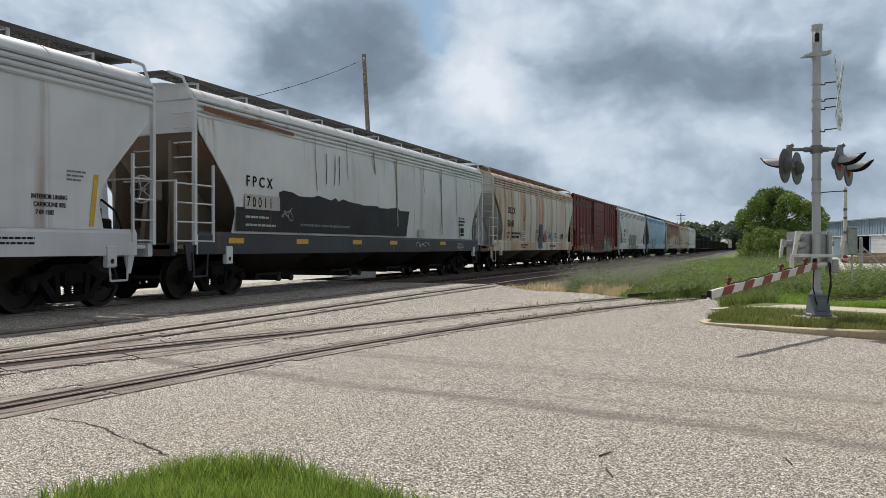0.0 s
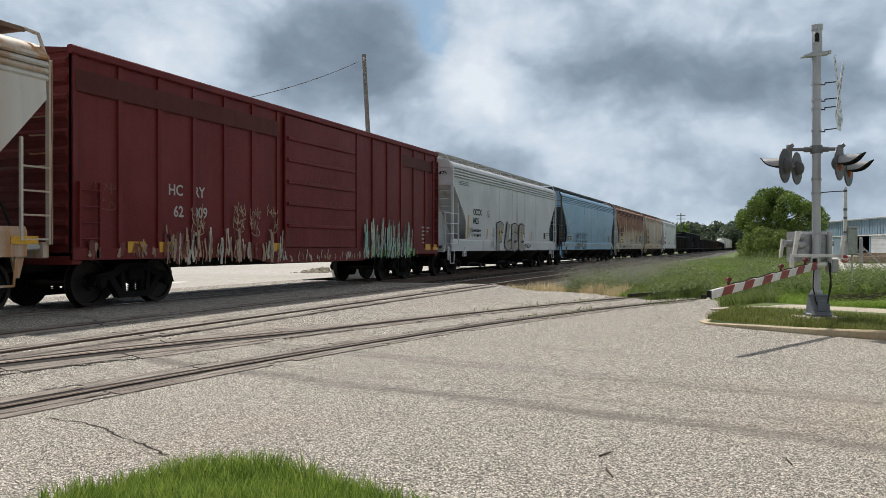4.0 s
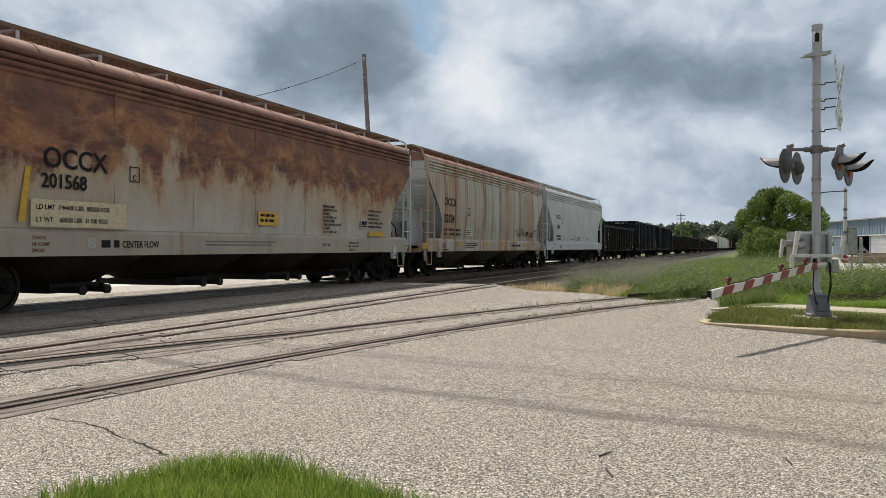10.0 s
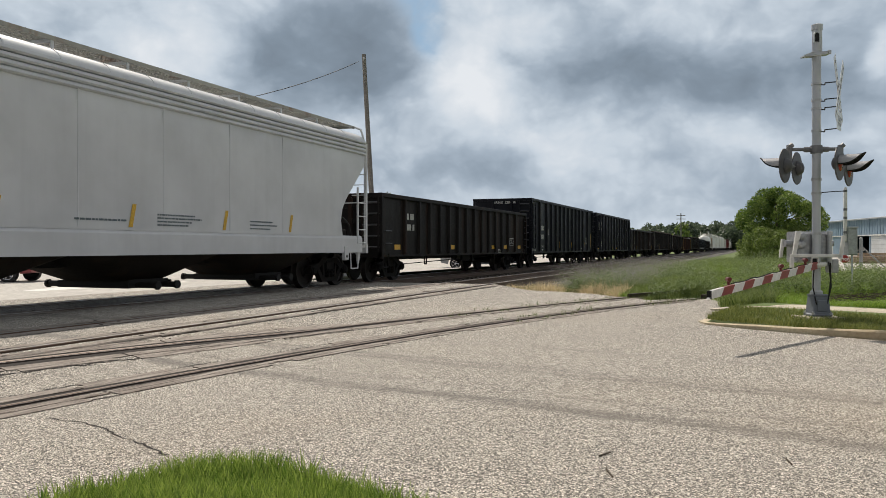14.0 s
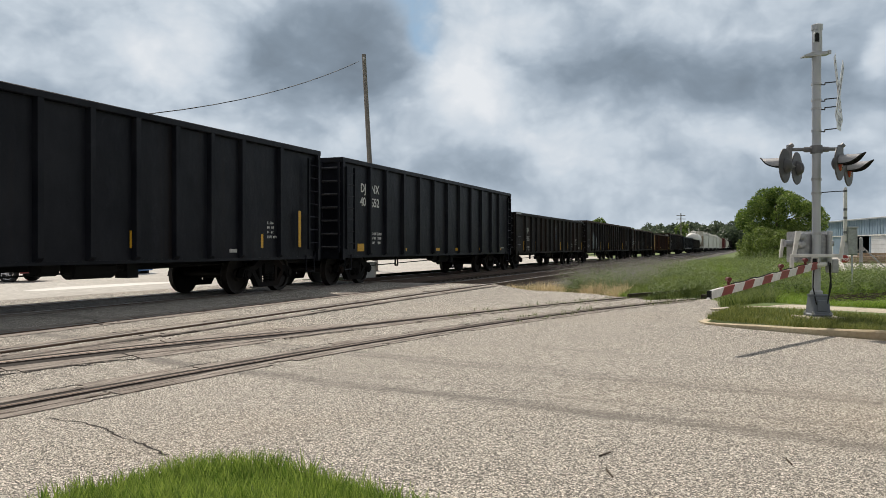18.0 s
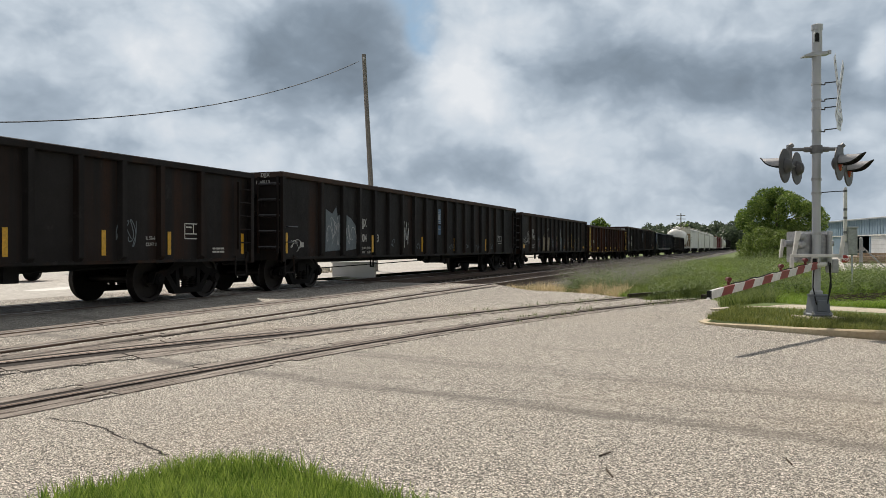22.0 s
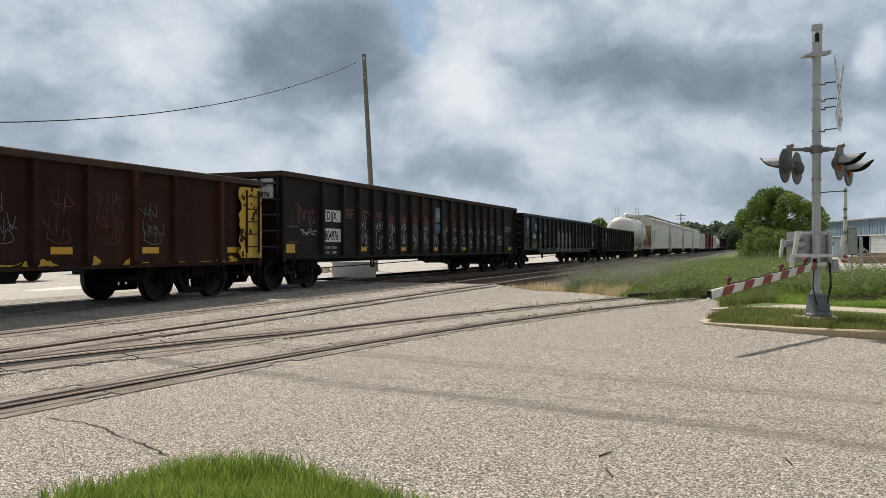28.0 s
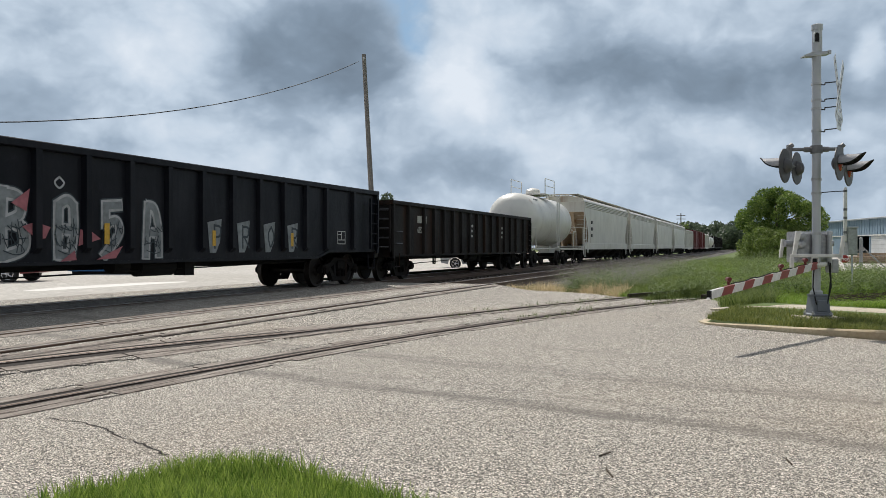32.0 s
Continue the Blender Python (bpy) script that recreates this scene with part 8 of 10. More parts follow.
def end_marks(car, lines, mat, x=0.70, z=3.92, size=0.24):
    """Reporting marks on the bulkhead that faces the first end."""
    for i, t in enumerate(lines):
        rot = pose(x + 0.04, -0.62, z - i * 0.30, 90, 0, -90)
        lettering(t, size, mat, car, 0, 0, rot=rot, align="CENTER")


def yellow_ticks(car, xs, y, z0=1.46, z1=1.88):
    for i, x in enumerate(xs):
        patch(car, [(x, z0), (x + 0.10, z0), (x + 0.20, z1), (x + 0.10, z1)], YELLOW, y, "yellow_stripe")


c = covered_hopper(-5.9, 18.1, "light grey covered hopper wagon with a yellow edge stripe", GREY_B, bays=4, board_mat=DARKBOARD, end_mat=GREY_A)
for k, t_ in enumerate(("INTERIOR LINING", "CARBOLINE 892", "7 09 1282")):
    lettering(t_, 0.105, BLACKPAINT, c, 15.35 + 0.04 * k, 1.87 - 0.125 * k, ST, squeeze=0.85)
bars([0.28, 0.25], BLACKPAINT, c, 13.9, 1.90, 0.06, 0.12, ST, seed=4)
bars([0.40, 0.36, 0.30], GREYSPRAY, c, 16.05, 2.34, 0.03, 0.07, ST, seed=5)
patch(c, [(16.52, 1.45), (16.63, 1.45), (16.74, 2.34), (16.64, 2.34)], YELLOW, ST, "yellow_stripe")
bars([1.1, 1.1], BLACKPAINT, c, 14.3, 1.22, 0.035, 0.08, -1.605, seed=6)

# brown end parts here are darkened: recess shade is put into their colour
c = covered_hopper(12.75, 18.95, "pale grey covered hopper with a dark sill and dark repainted patch", GREY_A, NAVY, bays=4, board_mat=DARKBOARD, slant="curved", end_mat=paint("slope_shade_brown", (0.16, 0.13, 0.10), 0.3, 0.7))
lettering("F P C X", 0.33, BLACKPAINT, c, 2.32, 2.46, CU, squeeze=0.98)
rect(c, 2.26, 1.95, 3.68, 2.28, DULLWHITE, CU + 0.002, "stencil_ground")
lettering("7 0 0 1 1", 0.33, BLACKPAINT, c, 2.34, 2.00, CU, squeeze=0.86)
dk = [(1.97, 1.45), (11.1, 1.45), (11.35, 2.27)]
drnd = random.Random(8)
x = 11.3
while x > 3.75:
    u = (11.3 - x) / 7.6
    dk.append((x, 2.28 + 0.13 * u + drnd.uniform(-0.05, 0.06)))
    x -= drnd.uniform(0.12, 0.4)
dk += [(3.67, 2.40), (3.62, 1.96), (1.97, 1.98)]
patch(c, dk, DARKPATCH, CU + 0.012, "repainted_patch", "dark grey repainted patch with a ragged top edge")
bars([0.9, 1.2], DULLWHITE, c, 2.3, 1.75, 0.05, 0.18, CU - 0.002, seed=2)
bars([2.6], GREYSPRAY, c, 4.6, 1.62, 0.06, 0.1, CU - 0.002, seed=3)
scrawl(c, 3.75, 1.75, 0.5, 0.3, DULLWHITE, CU - 0.002, 3, 3, 0.015)
for k, x in enumerate((5.9, 6.35, 6.6)):
    flat_part("drip_stain", ribbon_shape([[(x + 0.02 * math.sin(i), 3.55 - 0.2 * i) for i in range(5)]], 0.035, CU - 0.001), DARKSPRAY, c)
patch(c, [(0.85, 3.99), (4.3, 3.88), (4.3, 3.80), (0.85, 3.88)], RUSTTOP, CU, "rust_stain", "rust stain below the eave")
for k, (x, ln) in enumerate(((7.0, 1.0), (8.66, 0.6), (10.27, 2.1), (12.48, 1.0), (14.13, 2.3), (15.7, 2.0), (17.3, 0.9), (5.3, 1.4))):
    run = [(x + 0.12 * (i / 9) ** 1.5, 3.95 - ln * i / 9) for i in range(10)]
    flat_part("rust_run", ribbon_shape([run], 0.028 if k % 2 else 0.018, CU - 0.0015), RUSTTOP if k % 2 else DARKSPRAY, c, "thin rusty run below the eave")
    if k in (1, 4, 2):
        flat_part("rust_run", ribbon_shape([[(px + 0.05, pz - 0.1) for px, pz in run]], 0.08, CU - 0.001), TAN, c, "tan stain beside the run")
reflectors(c, (1.75, 4.5, 7.47, 9.93, 14.19), 1.18, -1.602, 0.55, 0.12)
scrawl(c, 12.0, 1.1, 1.2, 0.2, DULLWHITE, -1.604, 12, 4, 0.02)
notice(c, 16.15, 1.5, 0.42, 0.36, CU)
lettering("INT. COATING", 0.10, BLACKPAINT, c, 16.02, 2.16, CU, squeeze=0.9)
bars([0.62, 0.5], BLACKPAINT, c, 16.04, 2.04, 0.07, 0.13, CU, seed=61)
tag(c, 15.95, 1.02, 0.70, 0.26, DULLWHITE, -1.606, 62, 0.02, "white sprayed tag on the sill")
rect(c, 12.1, 1.45, 12.6, 1.68, DULLWHITE, CU, "decal")

c = covered_hopper(32.6, 16.75, "pale grey covered hopper streaked with rust", GREY_C, bays=3, board_mat=RUSTBOARD, slant="curved", end_mat=GREY_E, bulk_mat=GREY_E, bay_mat=paint("bay_tan", (0.10, 0.075, 0.05), 0.4, 0.8))
lettering("OCCX", 0.42, BLACKPAINT, c, 2.66, 2.65, CU, bold=0.006)
lettering("52145", 0.42, BLACKPAINT, c, 2.60, 2.05, CU, bold=0.006)
end_marks(c, ("OCCX", "52145"), BLACKPAINT)
lettering("LD LMT", 0.14, BLACKPAINT, c, 2.48, 1.70, CU)
lettering("LT WT", 0.14, BLACKPAINT, c, 2.48, 1.53, CU)
bars([1.3, 1.2], BLACKPAINT, c, 3.3, 1.71, 0.09, 0.17, CU, seed=7)
rect(c, 4.87, 1.56, 5.6, 1.86, WHITE, CU, "placard")
bars([0.6, 0.6, 0.5], BLACKPAINT, c, 4.93, 1.77, 0.04, 0.08, CU - 0.004, seed=8)
boxed_c(c, 5.23, 2.35, 0.24, 0.28, BLACKPAINT, CU)
tag(c, 7.55, 1.50, 0.62, 0.50, BLACKPAINT, CU, 21, 0.022)
patch(c, [(8.42, 1.60), (9.02, 1.60), (9.06, 2.28), (8.40, 2.30)], BLUEGREY, CU, "graffiti", "blue-grey sprayed block")
patch(c, [(8.30, 1.48), (9.04, 1.48), (9.02, 1.62), (8.36, 1.64)], BLUEGREY, CU - 0.002, "graffiti")
patch(c, [(8.22, 1.45), (9.05, 1.45), (9.10, 1.20), (8.95, 1.06), (8.78, 1.12), (8.80, 0.98), (8.58, 0.98), (8.56, 1.12), (8.40, 1.04), (8.24, 1.16)], BLUEGREY, -1.606, "graffiti", "blue-grey sprayed lobes")
sprayed(c, [[(0.22, 0.98), (0.98, 0.96)], [(0.98, 0.96), (0.93, 0.55)], [(0.22, 0.98), (0.24, 0.55)], [(0.1, 0.5), (0.5, 0.54), (0.95, 0.5)], [(0.1, 0.5), (0.02, 0.3), (0.15, 0.2), (0.03, 0.08), (0.3, 0.1)], [(0.95, 0.5), (0.98, 0.3), (0.85, 0.2), (1.0, 0.08), (0.75, 0.1)], [(0.35, 0.55), (0.40, 0.85), (0.7, 0.86), (0.78, 0.55)], [(0.5, 0.3), (0.52, 0.75)], [(0.58, 0.3), (0.60, 0.72)], [(0.35, 0.2), (0.55, 0.15), (0.7, 0.2)]], 8.22, 0.99, 0.86, 1.32, -1.655, ((0.028, BLACKPAINT, 0.0),), "black outline of a sprayed figure")
patch(c, [(9.28, 1.45), (9.42, 1.40), (9.74, 1.40), (9.86, 1.48), (9.86, 1.66), (9.72, 1.84), (9.56, 2.04), (9.55, 1.80), (9.34, 1.74), (9.26, 1.60)], PINKSPRAY, CU, "graffiti", "small pink sprayed drop")
sprayed(c, [[(0.05, 0.2), (0.3, 0.02), (0.9, 0.05), (1.0, 0.4), (0.75, 0.7), (0.48, 1.0)], [(0.48, 1.0), (0.46, 0.65), (0.1, 0.5), (0.05, 0.2)], [(0.4, 0.3), (0.85, 0.34)], [(0.6, 0.15), (0.62, 0.55)]], 9.27, 1.40, 0.60, 0.64, CU - 0.004, ((0.024, BLACKPAINT, 0.0),), "black outline of a drop")
sprayed(c, [[(0.0, 0.8), (0.05, 0.4), (0.3, 0.45), (0.28, 1.0)], [(0.05, 0.62), (0.3, 0.7)], [(0.4, 0.5), (0.55, 0.2), (0.75, 0.35), (0.6, 0.6), (0.42, 0.52)], [(0.7, 0.2), (0.95, 0.1), (0.98, 0.35), (0.7, 0.0)]], 10.25, 1.42, 1.2, 0.72, CU, ((0.045, BLUESPRAY, 0.0),), "pale blue sprayed tag")
patch(c, [(10.78, 1.62), (10.95, 1.56), (11.14, 1.66), (11.10, 1.84), (10.92, 1.90), (10.76, 1.80)], BLUESPRAY, CU - 0.003, "graffiti")
sprayed(c, [[(0.1, 0.2), (0.3, 0.7), (0.5, 0.3), (0.8, 0.7)], [(0.2, 0.5), (0.9, 0.4)]], 10.76, 1.52, 0.4, 0.3, CU - 0.007, ((0.02, WHITE, 0.0),), "white sprayed lines")
notice(c, 13.4, 1.56, 0.5, 0.34, CU)
bars([0.8, 0.8, 0.7, 0.8], GREYSPRAY, c, 11.6, 1.85, 0.03, 0.07, CU, seed=9)
bars([0.6, 0.6, 0.4], GREYSPRAY, c, 14.6, 1.82, 0.03, 0.07, CU, seed=10)
lettering("CENTER FLOW", 0.15, BLACKPAINT, c, 11.25, 1.12, -1.604, squeeze=0.8)
bars([0.34], BLACKPAINT, c, 10.86, 1.12, 0.11, 0.1, -1.604, seed=10)
bars([1.3, 1.2, 0.9], BLACKPAINT, c, 5.05, 1.22, 0.035, 0.07, -1.604, seed=11)
reflectors(c, (0.55, 4.1, 7.5, 13.1, 16.0), 1.14, -1.606, 0.5, 0.13)

c = boxcar(49.85, 16.5, "dark red boxcar with a graffiti-marked lower side", BOXRED)
YB = -1.516
BOXFADE = plain("faded_red_runs", (0.16, 0.05, 0.045), 0.8)
BOXBROWN = paint("stained_red", (0.085, 0.018, 0.014), 0.4, 0.6, 0.5, (0.06, 0.03, 0.018), spec=0.2)
lettering("HC", 0.30, DULLWHITE, c, 2.3, 2.12, YB)
lettering("RY", 0.30, DULLWHITE, c, 3.05, 2.12, YB)
lettering("62", 0.30, DULLWHITE, c, 2.45, 1.70, YB)
lettering("009", 0.30, DULLWHITE, c, 3.05, 1.70, YB)
DRIPTAN = plain("faded_tan_runs", (0.34, 0.25, 0.175), 0.8, 0, 0.4, 6)
DRIPGREY = plain("faded_grey_runs", (0.44, 0.42, 0.37), 0.8, 0, 0.4, 6)
drips(c, 2.2, 6.4, 0.74, 1.55, (DRIPTAN, DRIPGREY, DRIPTAN, BOXFADE), YB - 0.062, 40, 90)
drips(c, 0.3, 2.2, 0.9, 1.25, (DRIPTAN, BOXFADE), YB - 0.062, 41, 18)
drips(c, 6.4, 10.4, 0.74, 1.05, (DRIPTAN, DRIPGREY), YB - 0.062, 42, 30)
drips(c, 10.6, 14.2, 0.74, 2.0, (MINTSPRAY, DRIPGREY, DARKSPRAY, MINTSPRAY), YB - 0.062, 43, 90)
drips(c, 10.6, 14.6, 0.74, 1.15, (GREENSPRAY, DARKSPRAY, DRIPGREY), YB - 0.066, 44, 40)
for k, x in enumerate((3.0, 4.4, 5.0, 5.7)):
    tag(c, x, 1.35 + 0.08 * (k % 2), 0.42, 0.62, DRIPTAN, YB - 0.064, 45 + k, 0.018, "faded tan sprayed scrawl")
tag(c, 0.5, 1.75, 0.55, 0.5, BOXFADE, YB, 50, 0.02, "faint scrawl")
rect(c, 0.06, 3.72, 6.2, 4.08, BOXBROWN, -1.552, "side_plate", "brown-stained plate below the eave")
rect(c, 13.4, 3.72, 16.4, 4.08, BOXBROWN, -1.552, "side_plate", "brown-stained plate below the eave")
bars([0.7, 0.6, 0.4, 0.3, 0.4], DULLWHITE, c, 15.05, 1.75, 0.05, 0.13, YB, seed=12)
reflectors(c, (2.08, 1.25, 5.9, 15.35, 16.05), 1.0, YB - 0.04, 0.45, 0.2)

c = covered_hopper(66.95, 17.7, "light grey covered hopper with bubble-letter graffiti", GREY_B, bays=3, board_mat=GREYBOARD, cut=0.4, end_mat=GREY_A)
lettering("OCCX", 0.36, BLACKPAINT, c, 3.21, 2.40, ST, bold=0.004)
lettering("8425", 0.36, BLACKPAINT, c, 3.18, 2.04, ST, bold=0.004)
rot = pose(0.93, -0.75, 3.82, 90, 0, -90)
lettering("OCCX 8425", 0.22, BLACKPAINT, c, 0, 0, rot=rot, align="CENTER")
lettering("LD LMT  203400 LB", 0.15, BLACKPAINT, c, 3.05, 1.72, ST, squeeze=0.9)
lettering("LT  WT   64600 LB", 0.15, BLACKPAINT, c, 3.05, 1.53, ST, squeeze=0.9)
boxed_c(c, 5.04, 2.36, 0.25, 0.27, BLACKPAINT, ST)
patch(c, [(2.40, 1.44), (2.54, 1.44), (2.74, 2.38), (2.60, 2.38)], YELLOW, ST, "yellow_stripe")
yellow_ticks(c, (4.9, 12.05), ST)
scrawl(c, 2.62, 1.5, 0.5, 0.5, GREYSPRAY, ST, 31, 4, 0.02)
for k, ch in enumerate("FLEE"):
    x0 = (6.22, 7.44, 8.58, 9.72)[k]
    step = 0.020 + 0.016 * (k % 2)
    sprayed(c, GLYPHS[ch], x0, 1.06, 0.98, 1.04, ST, ((0.46, BLACKPAINT, step), (0.36, DULLWHITE, step + 0.005), (0.30, SPRAYGREY, step + 0.010)), "grey bubble letter with white edge and black outline")
    if k in (0, 3):
        patch(c, [(x0 + 0.40, 1.50), (x0 + 0.52, 1.50), (x0 + 0.62, 1.92), (x0 + 0.50, 1.92)], YELLOW, ST - 0.052, "yellow_stripe")
for x0 in (5.75, 5.90, 10.86):
    flat_part("graffiti", ribbon_shape([[(x0, 1.55), (x0 + 0.05, 1.70), (x0 + 0.08, 1.92)]], 0.035, ST - 0.002), BLACKPAINT, c, "short black sprayed dash")
drips(c, 5.3, 6.2, 1.0, 1.5, (MINTSPRAY, PALEPINK), -1.607, 47, 14)
scrawl(c, 10.8, 1.0, 1.2, 0.28, BLACKPAINT, -1.606, 33, 5, 0.03)
rect(c, 6.0, 1.0, 6.3, 1.12, MINTSPRAY, -1.604, "graffiti")
notice(c, 14.66, 1.52, 0.42, 0.36, ST)
bars([0.5, 0.5], GREYSPRAY, c, 15.3, 1.82, 0.04, 0.09, ST, seed=14)
bars([1.2, 1.0, 1.2], GREYSPRAY, c, 1.6, 3.62, 0.02, 0.06, ST, seed=15)

# darker copy of the body blue, standing for shade under the end slopes
BLUESHADE = paint("slope_shade_blue", (0.06, 0.09, 0.11), 0.2, 0.7)
c = covered_hopper(85.3, 18.95, "faded blue covered hopper with small rust marks", BLUE, bays=4, board_mat=DARKBOARD, slant="curved", end_mat=BLUESHADE, post_mat=DARKBOARD)
FAINTBLUE = plain("faded_lettering", (0.40, 0.52, 0.58), 0.7)
lettering("1597", 0.34, FAINTBLUE, c, 2.1, 2.08, CU)
bars([0.85], FAINTBLUE, c, 2.13, 2.52, 0.26, 0.3, CU, seed=16)
rect(c, 2.0, 1.52, 3.32, 1.82, DULLWHITE, CU, "placard")
lettering("LD LMT  195100 LBS", 0.115, BLACKPAINT, c, 2.06, 1.69, CU - 0.004, squeeze=0.92)
lettering("LT WT     67900 LBS", 0.115, BLACKPAINT, c, 2.06, 1.555, CU - 0.004, squeeze=0.92)
for k, x in enumerate((4.25, 6.25)):
    flames(c, x, 1.38, 1.7, 0.72, DARKSPRAY, -1.652, 34 + k)
    flames(c, x + 0.06, 0.99, 1.6, 0.40, DARKSPRAY, -1.608, 36 + k)
for x0, x1, z0 in ((1.3, 3.0, 1.98), (3.5, 4.1, 1.96)):
    flat_part("rust_scratch", ribbon_shape([[(x0 + (x1 - x0) * t, z0 - 0.03 * t) for t in np.linspace(0, 1, 6)]], 0.022, CU - 0.002), RUSTTOP, c, "thin rusty scratch")
chip = random.Random(9)
for k in range(34):
    x, z, r_ = chip.uniform(1.6, 17.0), chip.uniform(1.5, 3.4), chip.uniform(0.006, 0.020)
    patch(c, [(x + r_ * math.cos(a) * chip.uniform(0.6, 1.3), z + r_ * math.sin(a) * chip.uniform(0.6, 1.6)) for a in np.linspace(0, 5.4, 6)], RUSTTOP if k % 3 else DARKSPRAY, CU - 0.001, "paint_chip", "small rusty paint chip")
for x, ln in ((1.9, 1.5), (5.2, 0.5), (8.1, 0.9), (11.4, 1.6), (14.6, 0.7), (16.0, 1.9)):
    flat_part("rust_run", ribbon_shape([[(x + 0.03 * math.sin(z * 2.0), z) for z in np.linspace(3.75, 3.75 - ln, 9)]], 0.03, CU - 0.001), TAN, c, "thin tan run below the eave")
for (x0, z0, x1, z1, sag) in ((6.41, 2.70, 6.96, 3.04, -0.05), (12.0, 2.48, 13.9, 2.05, -0.30), (14.3, 2.35, 15.2, 2.61, -0.12)):
    pts = [(x0 + (x1 - x0) * t, z0 + (z1 - z0) * t + sag * math.sin(math.pi * t)) for t in np.linspace(0, 1, 12)]
    flat_part("rust_scratch", ribbon_shape([pts], 0.026, CU), RUSTTOP, c, "curved rusty scratch")
reflectors(c, (1.8, 4.3, 6.67, 9.76, 13.0, 17.6), 1.17, -1.606, 0.6, 0.12)
rect(c, 16.3, 1.5, 16.65, 1.95, RUSTTOP, CU, "rust_stain")
bars([1.4, 1.6, 1.4, 1.5, 0.8], FAINTBLUE, c, 14.2, 1.95, 0.05, 0.11, CU, seed=17)
bars([0.5, 0.5, 0.5, 0.5], FAINTBLUE, c, 17.0, 1.8, 0.04, 0.1, CU, seed=18)
scrawl(c, 13.9, 1.0, 3.2, 0.25, FAINTBLUE, -1.604, 38, 8, 0.02)

c = covered_hopper(104.7, 17.9, "heavily rusted grey covered hopper", RUSTY, bays=4, board_mat=RUSTBOARD, slant="curved", cut=0.35, end_mat=GREY_E, bulk_mat=GREY_E, post_mat=GREY_E, roof_mat=RUSTROOF, sill_mat=STAINEDSILL)
lettering("OCCX", 0.46, BLACKPAINT, c, 3.09, 2.38, CU, bold=0.006)
lettering("201568", 0.33, BLACKPAINT, c, 3.05, 2.05, CU, squeeze=0.95, bold=0.006)
end_marks(c, ("OCCX", "201568"), BLACKPAINT, x=0.87, size=0.2)
rect(c, 2.85, 1.42, 4.88, 1.86, CREAM, CU, "placard", "cream repainted data panel")
lettering("LD LMT  194400 LBS  88200 KGS", 0.11, BLACKPAINT, c, 2.95, 1.70, CU - 0.004)
lettering("LT WT    68600 LBS  31100 KGS", 0.11, BLACKPAINT, c, 2.95, 1.50, CU - 0.004)
patch(c, [(2.62, 1.50), (2.74, 1.50), (2.86, 2.35), (2.76, 2.35)], YELLOW, CU, "yellow_stripe")
boxed_c(c, 4.98, 2.27, 0.25, 0.28, BLACKPAINT, CU)
for k, s_ in enumerate(("CAUTION: DO NOT PUT", "STEAM OR BOILING", "WATER IN THIS CAR", "CONSULT OWNER BEFORE", "REPAIRING HOPPER BODY")):
    lettering(s_, 0.085, BLACKPAINT, c, 14.55, 2.12 - 0.115 * k, CU, squeeze=0.95)
for k, s_ in enumerate(("INTERIOR LINING", "CHAMPION XXX FDA", "B-07 BRSH", "B & C/B COMPT ONLY", "INTERIOR LINING", "CARH-G #40 POLYCLAD 705", "9-07 BRSH", "CA & A COMPT ONLY")):
    lettering(s_, 0.085, BLACKPAINT, c, 11.95, 2.14 - 0.095 * k, CU, squeeze=0.9)
lettering("BLT 1-76", 0.10, BLACKPAINT, c, 12.0, 1.13, -1.604)
for k, s_ in enumerate(("EXW 10-6  H  8-7", "EW    9-6  H 15-2", "5250 CU FT")):
    lettering(s_, 0.08, BLACKPAINT, c, 13.45, 1.19 - 0.095 * k, -1.604)
for k, s_ in enumerate(("2 INCH", "HF COMP", "SHOES")):
    lettering(s_, 0.08, RUSTTOP, c, 2.92, 1.22 - 0.1 * k, -1.604)
rect(c, 9.0, 1.60, 9.8, 1.92, YELLOW, CU, "placard")
bars([0.6, 0.6], BLACKPAINT, c, 9.08, 1.8, 0.06, 0.12, CU - 0.004, seed=19)
rect(c, 14.6, 1.42, 15.6, 1.56, YELLOW, CU, "reflector")
notice(c, 14.1, 1.64, 0.38, 0.24, CU)
lettering("CENTER FLOW", 0.17, BLACKPAINT, c, 4.85, 1.09, -1.604, squeeze=0.82)
bars([0.42], BLACKPAINT, c, 4.36, 1.09, 0.13, 0.1, -1.604, seed=21)
rect(c, 4.05, 1.08, 4.22, 1.25, DULLWHITE, -1.604, "decal")
bars([2.6, 2.4], GREYSPRAY, c, 7.2, 1.2, 0.03, 0.07, -1.604, seed=22)

c = covered_hopper(123.3, 16.7, "cream grey covered hopper with brown rust streaks", GREY_D, bays=3, board_mat=RUSTBOARD, slant="curved", end_mat=GREY_E, bulk_mat=GREY_E, roof_mat=RUSTROOF, bay_mat=paint("bay_tan", (0.10, 0.075, 0.05), 0.4, 0.8))
lettering("OCCX", 0.42, BLACKPAINT, c, 2.13, 2.62, CU, bold=0.006)
lettering("52124", 0.42, BLACKPAINT, c, 2.11, 2.01, CU, bold=0.006)
end_marks(c, ("OCCX", "52124"), BLACKPAINT)
lettering("LD LMT   198600 LBS    90200 KGS", 0.13, BLACKPAINT, c, 2.0, 1.70, CU, squeeze=0.95)
lettering("LT WT      64400 LBS    29200 KGS", 0.13, BLACKPAINT, c, 2.0, 1.54, CU, squeeze=0.95)
rect(c, 4.38, 1.55, 5.12, 1.82, WHITE, CU, "placard")
bars([0.6, 0.6, 0.5], BLACKPAINT, c, 4.43, 1.74, 0.035, 0.08, CU - 0.004, seed=23)
